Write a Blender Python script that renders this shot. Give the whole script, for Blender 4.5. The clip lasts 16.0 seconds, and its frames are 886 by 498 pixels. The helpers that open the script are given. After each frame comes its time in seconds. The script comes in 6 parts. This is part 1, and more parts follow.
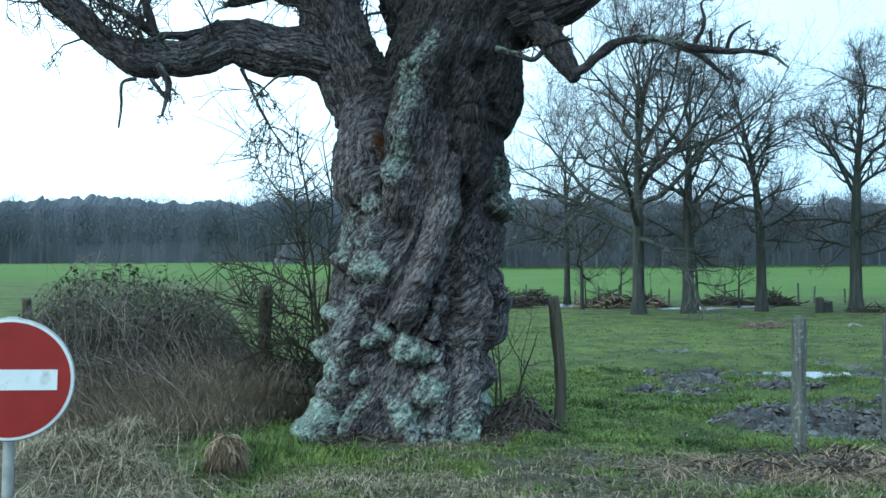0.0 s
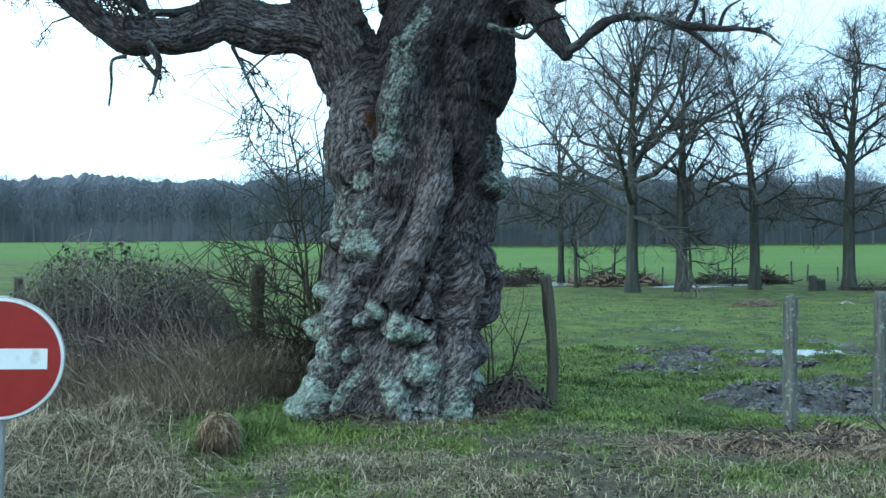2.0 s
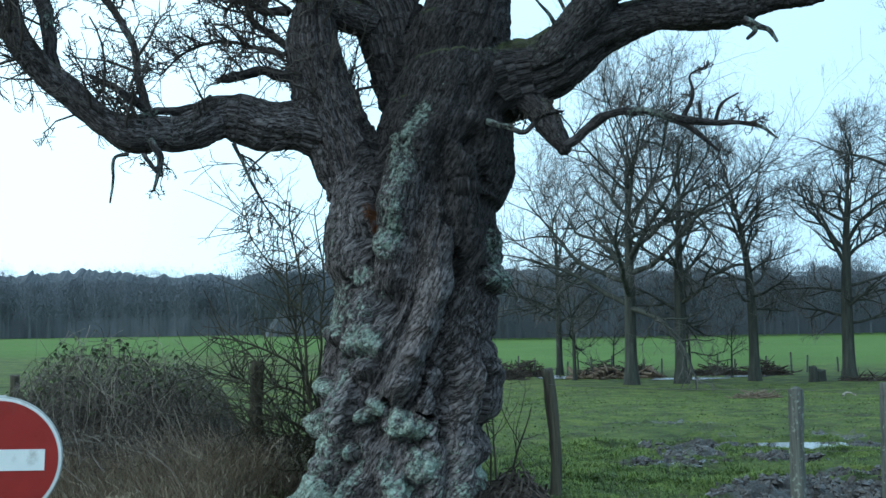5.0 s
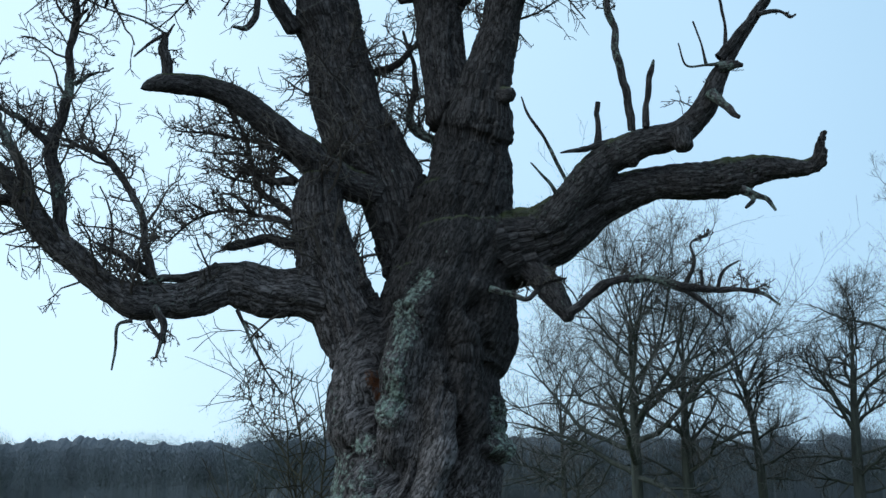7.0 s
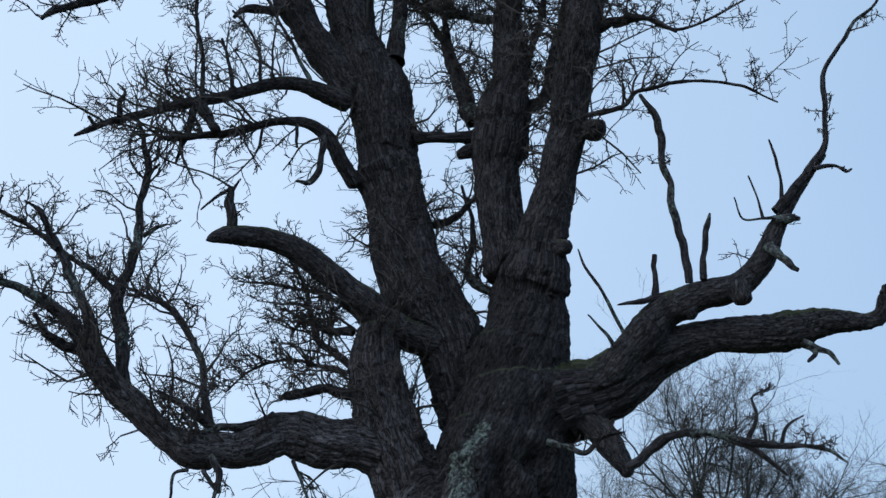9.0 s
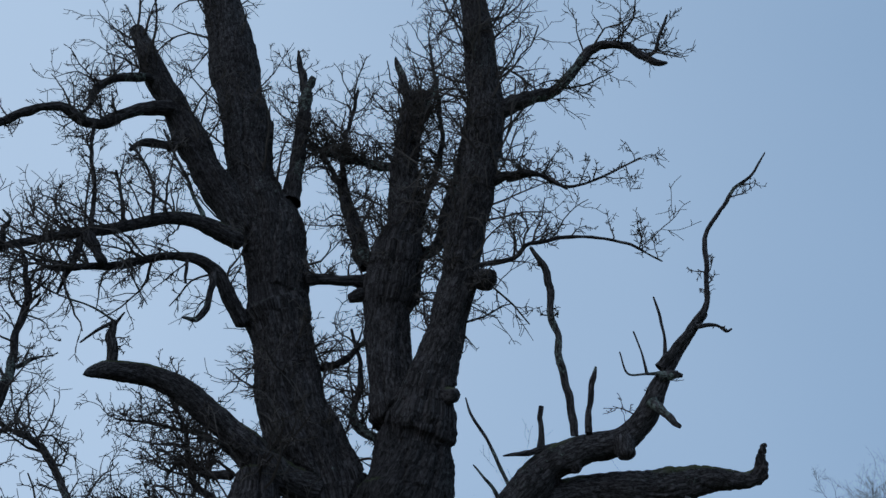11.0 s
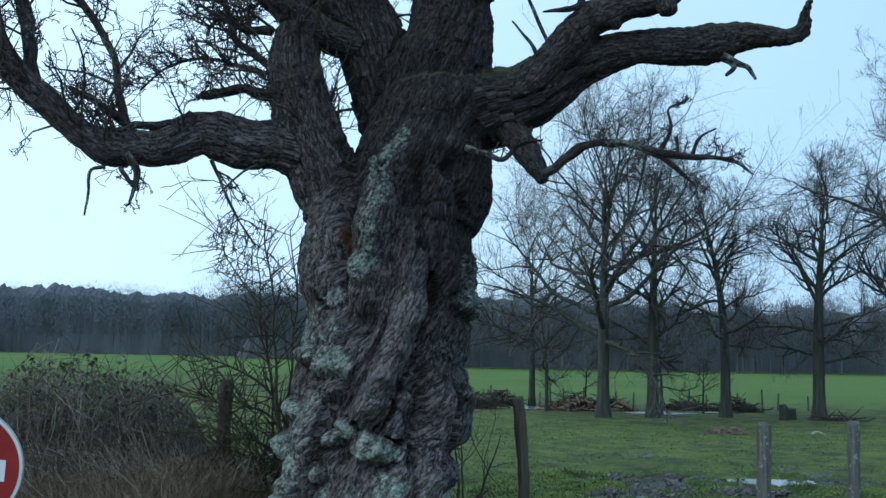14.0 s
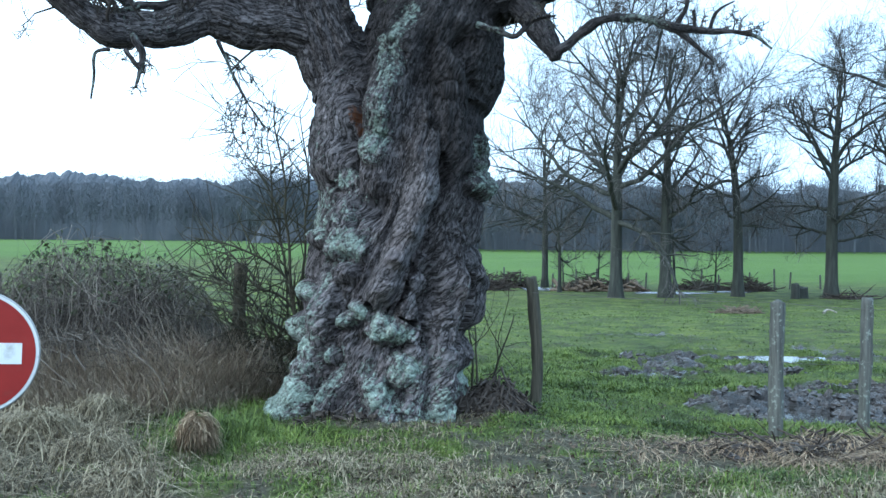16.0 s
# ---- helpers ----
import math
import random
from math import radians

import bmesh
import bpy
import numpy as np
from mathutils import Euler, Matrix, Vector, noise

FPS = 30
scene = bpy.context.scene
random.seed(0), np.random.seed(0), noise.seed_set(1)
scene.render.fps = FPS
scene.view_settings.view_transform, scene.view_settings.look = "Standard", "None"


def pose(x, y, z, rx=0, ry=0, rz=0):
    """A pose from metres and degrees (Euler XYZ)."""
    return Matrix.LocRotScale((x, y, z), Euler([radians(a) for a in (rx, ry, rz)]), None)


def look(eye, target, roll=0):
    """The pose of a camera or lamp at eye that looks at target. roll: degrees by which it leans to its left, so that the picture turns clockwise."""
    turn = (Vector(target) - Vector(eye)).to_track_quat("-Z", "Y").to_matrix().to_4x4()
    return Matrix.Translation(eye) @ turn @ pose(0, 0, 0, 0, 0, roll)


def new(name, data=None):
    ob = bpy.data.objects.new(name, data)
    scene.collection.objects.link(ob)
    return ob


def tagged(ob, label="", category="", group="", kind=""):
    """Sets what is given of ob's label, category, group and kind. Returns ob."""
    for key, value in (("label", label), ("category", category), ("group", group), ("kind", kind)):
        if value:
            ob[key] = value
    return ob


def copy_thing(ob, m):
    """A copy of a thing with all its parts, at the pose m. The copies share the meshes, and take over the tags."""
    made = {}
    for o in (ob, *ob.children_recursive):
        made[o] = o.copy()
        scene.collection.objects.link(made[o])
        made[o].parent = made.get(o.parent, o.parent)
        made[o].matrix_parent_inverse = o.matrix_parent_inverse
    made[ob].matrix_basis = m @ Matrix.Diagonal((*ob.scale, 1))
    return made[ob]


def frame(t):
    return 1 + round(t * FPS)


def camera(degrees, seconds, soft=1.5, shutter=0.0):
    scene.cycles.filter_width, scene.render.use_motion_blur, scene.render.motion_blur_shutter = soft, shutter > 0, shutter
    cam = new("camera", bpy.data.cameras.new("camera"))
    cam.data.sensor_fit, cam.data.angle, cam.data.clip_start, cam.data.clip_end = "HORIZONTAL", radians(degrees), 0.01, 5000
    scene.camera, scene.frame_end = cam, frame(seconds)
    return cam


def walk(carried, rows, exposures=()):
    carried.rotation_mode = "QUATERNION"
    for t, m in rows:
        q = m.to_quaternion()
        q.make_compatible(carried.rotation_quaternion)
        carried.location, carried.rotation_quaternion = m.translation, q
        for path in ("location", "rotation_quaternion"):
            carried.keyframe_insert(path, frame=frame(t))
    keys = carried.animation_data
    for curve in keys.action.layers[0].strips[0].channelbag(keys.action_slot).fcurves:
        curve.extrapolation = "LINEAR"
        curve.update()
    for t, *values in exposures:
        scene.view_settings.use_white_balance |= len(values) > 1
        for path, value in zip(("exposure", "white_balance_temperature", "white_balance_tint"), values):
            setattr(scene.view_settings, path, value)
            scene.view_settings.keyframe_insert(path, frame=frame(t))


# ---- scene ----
cam = camera(44.22, 16.0)

PATH = [
    (0, pose(0.001, -0.032, 1.684, 90.400, 0.384, 0.000)),
    (0.5, pose(0.017, -0.031, 1.682, 90.434, 0.514, -1.699)),
    (1, pose(0.015, -0.026, 1.677, 89.692, 0.446, -2.011)),
    (1.5, pose(0.013, -0.022, 1.675, 89.437, 0.643, -0.781)),
    (2, pose(0.020, -0.020, 1.684, 89.271, 0.420, -0.303)),
    (2.5, pose(0.018, -0.014, 1.686, 89.705, 0.590, -0.786)),
    (3, pose(0.014, -0.019, 1.685, 90.285, 0.572, -0.651)),
    (3.2, pose(0.012, -0.017, 1.686, 90.512, 0.601, -0.660)),
    (4.25, pose(0.000, 0.000, 1.690, 92.100, 0.750, -0.550)),
    (5.3, pose(-0.020, 0.008, 1.697, 95.328, 0.897, -0.427)),
    (5.5, pose(-0.026, 0.005, 1.698, 96.213, 0.497, -0.476)),
    (6, pose(-0.038, -0.006, 1.702, 98.118, 0.517, -0.220)),
    (6.5, pose(-0.023, 0.007, 1.708, 99.894, 0.496, 0.071)),
    (7, pose(-0.014, 0.019, 1.705, 102.853, 0.836, -0.285)),
    (7.5, pose(-0.010, 0.009, 1.697, 104.223, 0.272, 0.043)),
    (8, pose(-0.005, -0.000, 1.692, 105.891, 0.406, 1.039)),
    (8.5, pose(0.001, -0.010, 1.689, 107.812, -0.046, 1.607)),
    (9, pose(0.006, -0.023, 1.685, 110.824, -0.432, 2.565)),
    (9.2, pose(0.005, -0.023, 1.688, 112.020, -0.272, 2.773)),
    (9.75, pose(0.010, 0.000, 1.690, 115.200, -0.300, 2.300)),
    (10.25, pose(0.008, 0.000, 1.690, 117.900, -0.300, 0.300)),
    (10.8, pose(0.006, 0.000, 1.690, 118.800, -0.300, -2.600)),
    (11.3, pose(0.005, -0.006, 1.711, 116.884, -0.264, -5.591)),
    (11.5, pose(0.002, -0.001, 1.718, 115.348, -0.333, -6.702)),
    (12, pose(-0.007, -0.005, 1.745, 111.675, -0.690, -6.774)),
    (12.5, pose(-0.011, -0.015, 1.731, 107.842, -1.095, -5.204)),
    (13, pose(-0.006, -0.022, 1.718, 103.548, -0.529, -3.124)),
    (13.5, pose(-0.001, -0.015, 1.687, 99.249, -0.308, -1.698)),
    (14, pose(0.004, 0.013, 1.672, 95.578, -0.989, -1.828)),
    (14.5, pose(0.006, 0.034, 1.652, 92.222, -1.402, -1.781)),
    (15, pose(0.007, 0.052, 1.651, 89.286, -0.795, -0.763)),
    (15.5, pose(0.007, 0.078, 1.651, 88.769, -0.551, -1.164)),
    (16, pose(0.010, 0.088, 1.655, 89.444, -0.401, -1.133)),
]
# the camera darkens its picture against the sky, and its colour drifts to blue
walk(cam, PATH, [(0.0, 0.42, 5270, -8), (3.0, 0.50, 5230, -8), (5.5, -0.12, 5400, -8), (7.0, -0.45, 5500, -2), (9.0, -0.74, 5450, 9), (10.3, -1.05, 5400, 10),
                 (11.5, -1.27, 5300, 6), (12.5, -1.18, 5300, 2), (13.0, -0.80, 5350, 0), (13.5, -0.58, 5350, -2), (14.5, 0.02, 5220, 0), (15.0, 0.47, 5250, 2), (16.0, 0.70, 5270, 2)])

# ---- sky and light ----
world = bpy.data.worlds.new("overcast_dusk")
scene.world = world
world.use_nodes = True
SUN_EL, SUN_AZ = radians(14), radians(-120)      # behind the cloud


def sky():
    nt = world.node_tree
    n, k = nt.nodes, nt.links
    n.clear()
    out, bg = n.new("ShaderNodeOutputWorld"), n.new("ShaderNodeBackground")
    tex = n.new("ShaderNodeTexSky")
    tex.sky_type, tex.sun_disc = "NISHITA", False
    tex.sun_elevation, tex.sun_rotation = SUN_EL, SUN_AZ
    tex.air_density, tex.dust_density, tex.ozone_density = 1.0, 3.0, 1.5
    bw = n.new("ShaderNodeMix")
    bw.data_type, bw.blend_type = "RGBA", "MIX"
    bw.inputs["Factor"].default_value = 0.80     # cloud veils most of the clear sky
    # cloud: one broad gradient away from the veiled sun, softly mottled
    co = n.new("ShaderNodeTexCoord")
    no = n.new("ShaderNodeTexNoise")
    no.inputs["Scale"].default_value, no.inputs["Detail"].default_value = 1.3, 3.0
    k.new(co.outputs["Generated"], no.inputs["Vector"])
    dot = n.new("ShaderNodeVectorMath")
    dot.operation = "DOT_PRODUCT"
    dot.inputs[1].default_value = (-0.90, -0.40, -0.15)
    k.new(co.outputs["Generated"], dot.inputs[0])
    sm = n.new("ShaderNodeMath")
    sm.operation = "MULTIPLY_ADD"
    sm.inputs[1].default_value = 0.22
    k.new(no.outputs["Fac"], sm.inputs[0])
    ma = n.new("ShaderNodeMapRange")
    ma.inputs["From Min"].default_value, ma.inputs["From Max"].default_value = -1.0, 1.0
    ma.inputs["To Min"].default_value, ma.inputs["To Max"].default_value = -0.11, 0.89
    k.new(dot.outputs["Value"], ma.inputs["Value"])
    k.new(ma.outputs[0], sm.inputs[2])
    ramp = n.new("ShaderNodeValToRGB")
    e = ramp.color_ramp.elements
    e[0].position, e[0].color = 0.0, (6.1, 8.5, 11.2, 1)
    e[1].position, e[1].color = 0.42, (14.2, 15.9, 17.3, 1)
    x = e.new(1.0)
    x.color = (16.5, 17.3, 18.0, 1)
    k.new(sm.outputs[0], ramp.inputs[0])
    k.new(tex.outputs[0], bw.inputs["A"])
    k.new(ramp.outputs[0], bw.inputs["B"])
    k.new(bw.outputs["Result"], bg.inputs[0])
    bg.inputs["Strength"].default_value = 0.10
    k.new(bg.outputs[0], out.inputs[0])


sky()
sun = new("sun", bpy.data.lights.new("sun", "SUN"))
sun.data.energy, sun.data.angle, sun.data.color = 0.7, radians(40), (1.0, 0.96, 0.9)
sun.matrix_world = look((-30, -18, 22), (0, 0, 0))

# ---- number tools ----
rng = np.random.default_rng(11)


LATTICE = np.random.default_rng(3).uniform(-1, 1, 64 ** 3).astype(np.float32)


def vnoise(p, seed=0):
    """Smooth value noise, -1 to 1, at points p (n, 3)."""
    p = np.asarray(p, np.float64) + np.array([seed * 7.31, seed * 3.17, seed * 5.73])
    i = np.floor(p)
    f = (p - i).astype(np.float32)
    f = f * f * (3 - 2 * f)
    i = i.astype(np.int32) & 63
    k = (i + 1) & 63
    xs, ys, zs = (i[:, 0] << 12, k[:, 0] << 12), (i[:, 1] << 6, k[:, 1] << 6), (i[:, 2], k[:, 2])
    fx, fy, fz = f[:, 0], f[:, 1], f[:, 2]

    def line(a, b):
        s = xs[a] + ys[b]
        lo = LATTICE[s + zs[0]]
        return lo + (LATTICE[s + zs[1]] - lo) * fz

    lo, hi = line(0, 0), line(1, 0)
    lo = lo + (line(0, 1) - lo) * fy
    hi = hi + (line(1, 1) - hi) * fy
    return (lo + (hi - lo) * fx).astype(np.float64)


def fbm(p, octaves=4, seed=0):
    out, amp = np.zeros(len(p)), 1.0
    for o in range(octaves):
        out += amp * vnoise(p * 2.03 ** o, seed + o)
        amp *= 0.5
    return out


def smooth(a, b, v):
    t = np.clip((v - a) / (b - a), 0, 1)
    return t * t * (3 - 2 * t)


def unit(v):
    return v / np.maximum(np.linalg.norm(v, axis=-1, keepdims=True), 1e-9)


def sweep(pts, rad, sides):
    """Tubes along polylines pts (n, k, 3) with radii rad (n, k): corners and quads."""
    n, k = rad.shape
    tan = np.empty_like(pts)
    tan[:, 1:-1] = pts[:, 2:] - pts[:, :-2]
    tan[:, 0], tan[:, -1] = pts[:, 1] - pts[:, 0], pts[:, -1] - pts[:, -2]
    tan = unit(tan)
    main = unit(pts[:, -1] - pts[:, 0])
    ref = np.where(np.abs(main[:, 2:3]) > 0.8, np.array([[1.0, 0, 0]]), np.array([[0, 0, 1.0]]))[:, None, :]
    u = unit(np.cross(tan, np.broadcast_to(ref, tan.shape)))
    w = np.cross(tan, u)
    a = np.arange(sides) * (2 * np.pi / sides)
    ring = u[:, :, None, :] * np.cos(a)[None, None, :, None] + w[:, :, None, :] * np.sin(a)[None, None, :, None]
    v = (pts[:, :, None, :] + ring * rad[:, :, None, None]).reshape(-1, 3)
    base = (np.arange(n)[:, None, None] * k + np.arange(k - 1)[None, :, None]) * sides
    s, s1 = np.arange(sides)[None, None, :], (np.arange(sides)[None, None, :] + 1) % sides
    q = np.stack([base + s, base + s1, base + sides + s1, base + sides + s], -1)
    if sides == 2:
        q = q[:, :, :1]
    q = q.reshape(-1, 4)
    return v, q


def join(pieces):
    vs, fs, o = [], [], 0
    for v, q in pieces:
        vs.append(v)
        fs.append(q + o)
        o += len(v)
    return np.concatenate(vs), np.concatenate(fs)


def mesh_of(name, v, q, soft=False):
    """A mesh of corners v and faces q (all with the same number of corners)."""
    me = bpy.data.meshes.new(name)
    v, q = np.asarray(v, np.float32), np.asarray(q, np.int32)
    me.vertices.add(len(v))
    me.vertices.foreach_set("co", v.ravel())
    me.loops.add(q.size)
    me.loops.foreach_set("vertex_index", q.ravel())
    me.polygons.add(len(q))
    me.polygons.foreach_set("loop_start", np.arange(len(q), dtype=np.int32) * q.shape[1])
    me.polygons.foreach_set("loop_total", np.full(len(q), q.shape[1], np.int32))
    me.update(calc_edges=True)
    me.validate()
    me.polygons.foreach_set("use_smooth", np.full(len(me.polygons), soft))
    return me


def attribute(me, name, values):
    values = np.asarray(values, np.float32)
    kind = "FLOAT" if values.ndim == 1 else "FLOAT_VECTOR"
    a = me.attributes.new(name, kind, "POINT")
    a.data.foreach_set("value" if values.ndim == 1 else "vector", values.ravel())


def part(name, data, material, parent, label=""):
    """A bmesh or mesh as one mesh object under a thing, a part or the setting."""
    if isinstance(data, bmesh.types.BMesh):
        me = bpy.data.meshes.new(name)
        data.to_mesh(me)
        data.free()
    else:
        me = data
    if material and not me.materials:
        me.materials.append(material)
    ob = new(name, me)
    ob.parent = parent
    return tagged(ob, label)


def curve_points(rows, k):
    """k points and radii on a smooth curve through rows of (x, y, z, radius)."""
    c = np.array(rows, float)
    d = np.concatenate([[0], np.cumsum(np.maximum(np.linalg.norm(np.diff(c[:, :3], axis=0), axis=1), 1e-3))])
    m = np.gradient(c, d, axis=0) if len(c) > 2 else np.repeat((c[1:] - c[:1]) / d[-1], 2, 0)
    s = np.linspace(0, d[-1], k)
    i = np.clip(np.searchsorted(d, s, side="right") - 1, 0, len(d) - 2)
    h = (d[i + 1] - d[i])[:, None]
    t = (s - d[i])[:, None] / h
    p = (2 * t**3 - 3 * t**2 + 1) * c[i] + (t**3 - 2 * t**2 + t) * h * m[i] + (3 * t**2 - 2 * t**3) * c[i + 1] + (t**3 - t**2) * h * m[i + 1]
    p[:, 3] = np.maximum(np.interp(s, d, c[:, 3]), 0.002)
    return p


def grow(start, way, length, r0, r1, k, wiggle, lift, r=rng):
    """Growing shoots: polylines (n, k, 3) and radii."""
    n = len(start)
    p, d = np.array(start, float), unit(np.array(way, float))
    pts, step = [p], (np.asarray(length) / (k - 1))[:, None]
    for _ in range(k - 1):
        d = d + r.normal(0, wiggle, (n, 3))
        d[:, 2] += lift
        d = unit(d)
        p = p + d * step
        pts.append(p)
    t = np.linspace(0, 1, k)[None]
    return np.stack(pts, 1), np.asarray(r0)[:, None] * (1 - t) + np.asarray(r1)[:, None] * t


def sprout(pts, rad, count, lo, hi, angle, spread=12, r=rng, flat=0.0):
    """Places and ways of count side shoots on each polyline, between its fractions lo and hi."""
    n, k = rad.shape
    t = r.uniform(lo, hi, (n, count)) * (k - 1)
    i = np.clip(t.astype(int), 0, k - 2)
    f = (t - i)[..., None]
    row = np.arange(n)[:, None]
    p = pts[row, i] * (1 - f) + pts[row, i + 1] * f
    rr = rad[row, i] * (1 - f[..., 0]) + rad[row, i + 1] * f[..., 0]
    tan = unit(pts[row, i + 1] - pts[row, i])
    side = np.cross(tan, r.normal(0, 1, tan.shape) * np.array([1, 1, 1 - flat]))
    a = np.radians(r.normal(angle, spread, (n, count)))[..., None]
    d = tan * np.cos(a) + unit(side) * np.sin(a)
    return p.reshape(-1, 3), d.reshape(-1, 3), rr.ravel()


# ---- materials ----
def shader(name, rough=0.9):
    m = bpy.data.materials.new(name)
    m.use_nodes = True
    nt = m.node_tree
    b = nt.nodes["Principled BSDF"]
    b.inputs["Roughness"].default_value = rough
    b.inputs["Specular IOR Level"].default_value = 0.3
    return m, nt, b


def ramp_of(nt, fac, stops):
    r = nt.nodes.new("ShaderNodeValToRGB")
    e = r.color_ramp.elements
    for i, (p, c) in enumerate(stops):
        x = e[i] if i < 2 else e.new(p)
        x.position, x.color = p, (*c, 1)
    nt.links.new(fac, r.inputs[0])
    return r.outputs[0]


def noise_of(nt, scale, detail=4.0, vector=None, rough=0.55):
    n = nt.nodes.new("ShaderNodeTexNoise")
    n.inputs["Scale"].default_value, n.inputs["Detail"].default_value, n.inputs["Roughness"].default_value = scale, detail, rough
    if vector is None:
        vector = nt.nodes.new("ShaderNodeTexCoord").outputs["Object"]
    nt.links.new(vector, n.inputs["Vector"])
    return n.outputs["Fac"]


def mix_of(nt, fac, a, b, mode="MIX"):
    m = nt.nodes.new("ShaderNodeMix")
    m.data_type, m.blend_type = "RGBA", mode
    for s, v in (("Factor", fac), ("A", a), ("B", b)):
        if isinstance(v, (int, float)):
            m.inputs[s].default_value = v
        elif isinstance(v, tuple):
            m.inputs[s].default_value = (*v, 1)
        else:
            nt.links.new(v, m.inputs[s])
    return m.outputs["Result"]


def bump_of(nt, bsdf, height, strength, distance):
    b = nt.nodes.new("ShaderNodeBump")
    b.inputs["Strength"].default_value, b.inputs["Distance"].default_value = strength, distance
    nt.links.new(height, b.inputs["Height"])
    nt.links.new(b.outputs[0], bsdf.inputs["Normal"])


def attr_of(nt, name, vector=False):
    a = nt.nodes.new("ShaderNodeAttribute")
    a.attribute_name = name
    return a.outputs["Vector" if vector else "Fac"]


def math_of(nt, op, a, b):
    m = nt.nodes.new("ShaderNodeMath")
    m.operation, m.use_clamp = op, op == "ADD"
    for i, v in enumerate((a, b)):
        if isinstance(v, (int, float)):
            m.inputs[i].default_value = v
        else:
            nt.links.new(v, m.inputs[i])
    return m.outputs[0]


def bark_material():
    m, nt, b = shader("old_oak_bark", 0.95)
    g = attr_of(nt, "grain", True)
    plates = noise_of(nt, 42.0, 6.0, g, 0.6)
    blocks = noise_of(nt, 26.0, 4.0, None, 0.65)
    plates = math_of(nt, "ADD", math_of(nt, "MULTIPLY", plates, 0.6), math_of(nt, "MULTIPLY", blocks, 0.4))
    fine = noise_of(nt, 85.0, 4.0, g)
    cut = nt.nodes.new("ShaderNodeMath")
    cut.operation, cut.inputs[1].default_value = "SUBTRACT", 0.5
    nt.links.new(noise_of(nt, 34.0, 3.0, g, 0.6), cut.inputs[0])
    gap = nt.nodes.new("ShaderNodeMath")
    gap.operation = "ABSOLUTE"
    nt.links.new(cut.outputs[0], gap.inputs[0])
    crack = ramp_of(nt, gap.outputs[0], [(0.0, (0.16, 0.16, 0.16)), (0.06, (1, 1, 1))])
    broad = noise_of(nt, 1.7, 3.0)
    col = ramp_of(nt, plates, [(0.36, (0.040, 0.036, 0.038)), (0.50, (0.132, 0.124, 0.128)), (0.64, (0.268, 0.257, 0.264))])
    col = mix_of(nt, 1.0, col, crack, "MULTIPLY")
    tint = ramp_of(nt, broad, [(0.3, (0.70, 0.66, 0.66)), (0.7, (1.05, 1.03, 1.05))])
    col = mix_of(nt, 1.0, col, tint, "MULTIPLY")
    # bark turns darker by this mask: up the trunk, rightwards, on the limbs
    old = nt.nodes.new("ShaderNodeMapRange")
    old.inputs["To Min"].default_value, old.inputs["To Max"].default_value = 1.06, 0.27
    nt.links.new(attr_of(nt, "dark_bark"), old.inputs["Value"])
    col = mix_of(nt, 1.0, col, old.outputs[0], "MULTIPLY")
    # lichen crust and moss
    lich = math_of(nt, "MULTIPLY_ADD", attr_of(nt, "lichen"), 1.0)
    spots = noise_of(nt, 24.0, 6.0, None, 0.75)
    nt.links.new(math_of(nt, "MULTIPLY", spots, 0.9), lich.node.inputs[2])
    fac = ramp_of(nt, lich, [(0.72, (0, 0, 0)), (0.85, (0.93, 0.93, 0.93))])
    lcol = ramp_of(nt, noise_of(nt, 38.0, 4.0), [(0.3, (0.12, 0.155, 0.135)), (0.65, (0.37, 0.455, 0.40))])
    # lichen takes part of the same darkening
    lcol = mix_of(nt, 0.45, lcol, old.outputs[0], "MULTIPLY")
    col = mix_of(nt, fac, col, lcol)
    moss = ramp_of(nt, math_of(nt, "ADD", attr_of(nt, "moss"), math_of(nt, "MULTIPLY", noise_of(nt, 9.0, 4.0), 0.6)), [(0.62, (0, 0, 0)), (0.95, (0.85, 0.85, 0.85))])
    col = mix_of(nt, moss, col, (0.07, 0.085, 0.03))
    rot = ramp_of(nt, math_of(nt, "MULTIPLY", attr_of(nt, "rot"), noise_of(nt, 22.0, 4.0)), [(0.3, (0, 0, 0)), (0.5, (0.9, 0.9, 0.9))])
    col = mix_of(nt, rot, col, (0.14, 0.055, 0.022))
    nt.links.new(col, b.inputs["Base Color"])
    crk = math_of(nt, "MULTIPLY_ADD", crack, 0.7)
    nt.links.new(plates, crk.node.inputs[2])
    h = math_of(nt, "MULTIPLY_ADD", crk, 1.0)
    nt.links.new(math_of(nt, "MULTIPLY", fine, 0.35), h.node.inputs[2])
    bump_of(nt, b, h, 1.0, 0.018)
    return m


def wood_material(name, stops, scale=(30, 30, 4), rough=0.9, lichen=0.0):
    m, nt, b = shader(name, rough)
    co = nt.nodes.new("ShaderNodeTexCoord").outputs["Object"]
    mp = nt.nodes.new("ShaderNodeMapping")
    mp.inputs["Scale"].default_value = scale
    nt.links.new(co, mp.inputs[0])
    f = noise_of(nt, 1.0, 5.0, mp.outputs[0])
    col = ramp_of(nt, f, stops)
    if lichen:
        s = ramp_of(nt, noise_of(nt, 18.0, 5.0, None, 0.7), [(0.62 - lichen, (0, 0, 0)), (0.68 - lichen * 0.8, (1, 1, 1))])
        col = mix_of(nt, s, col, (0.24, 0.27, 0.24))
    nt.links.new(col, b.inputs["Base Color"])
    bump_of(nt, b, f, 0.7, 0.008)
    return m


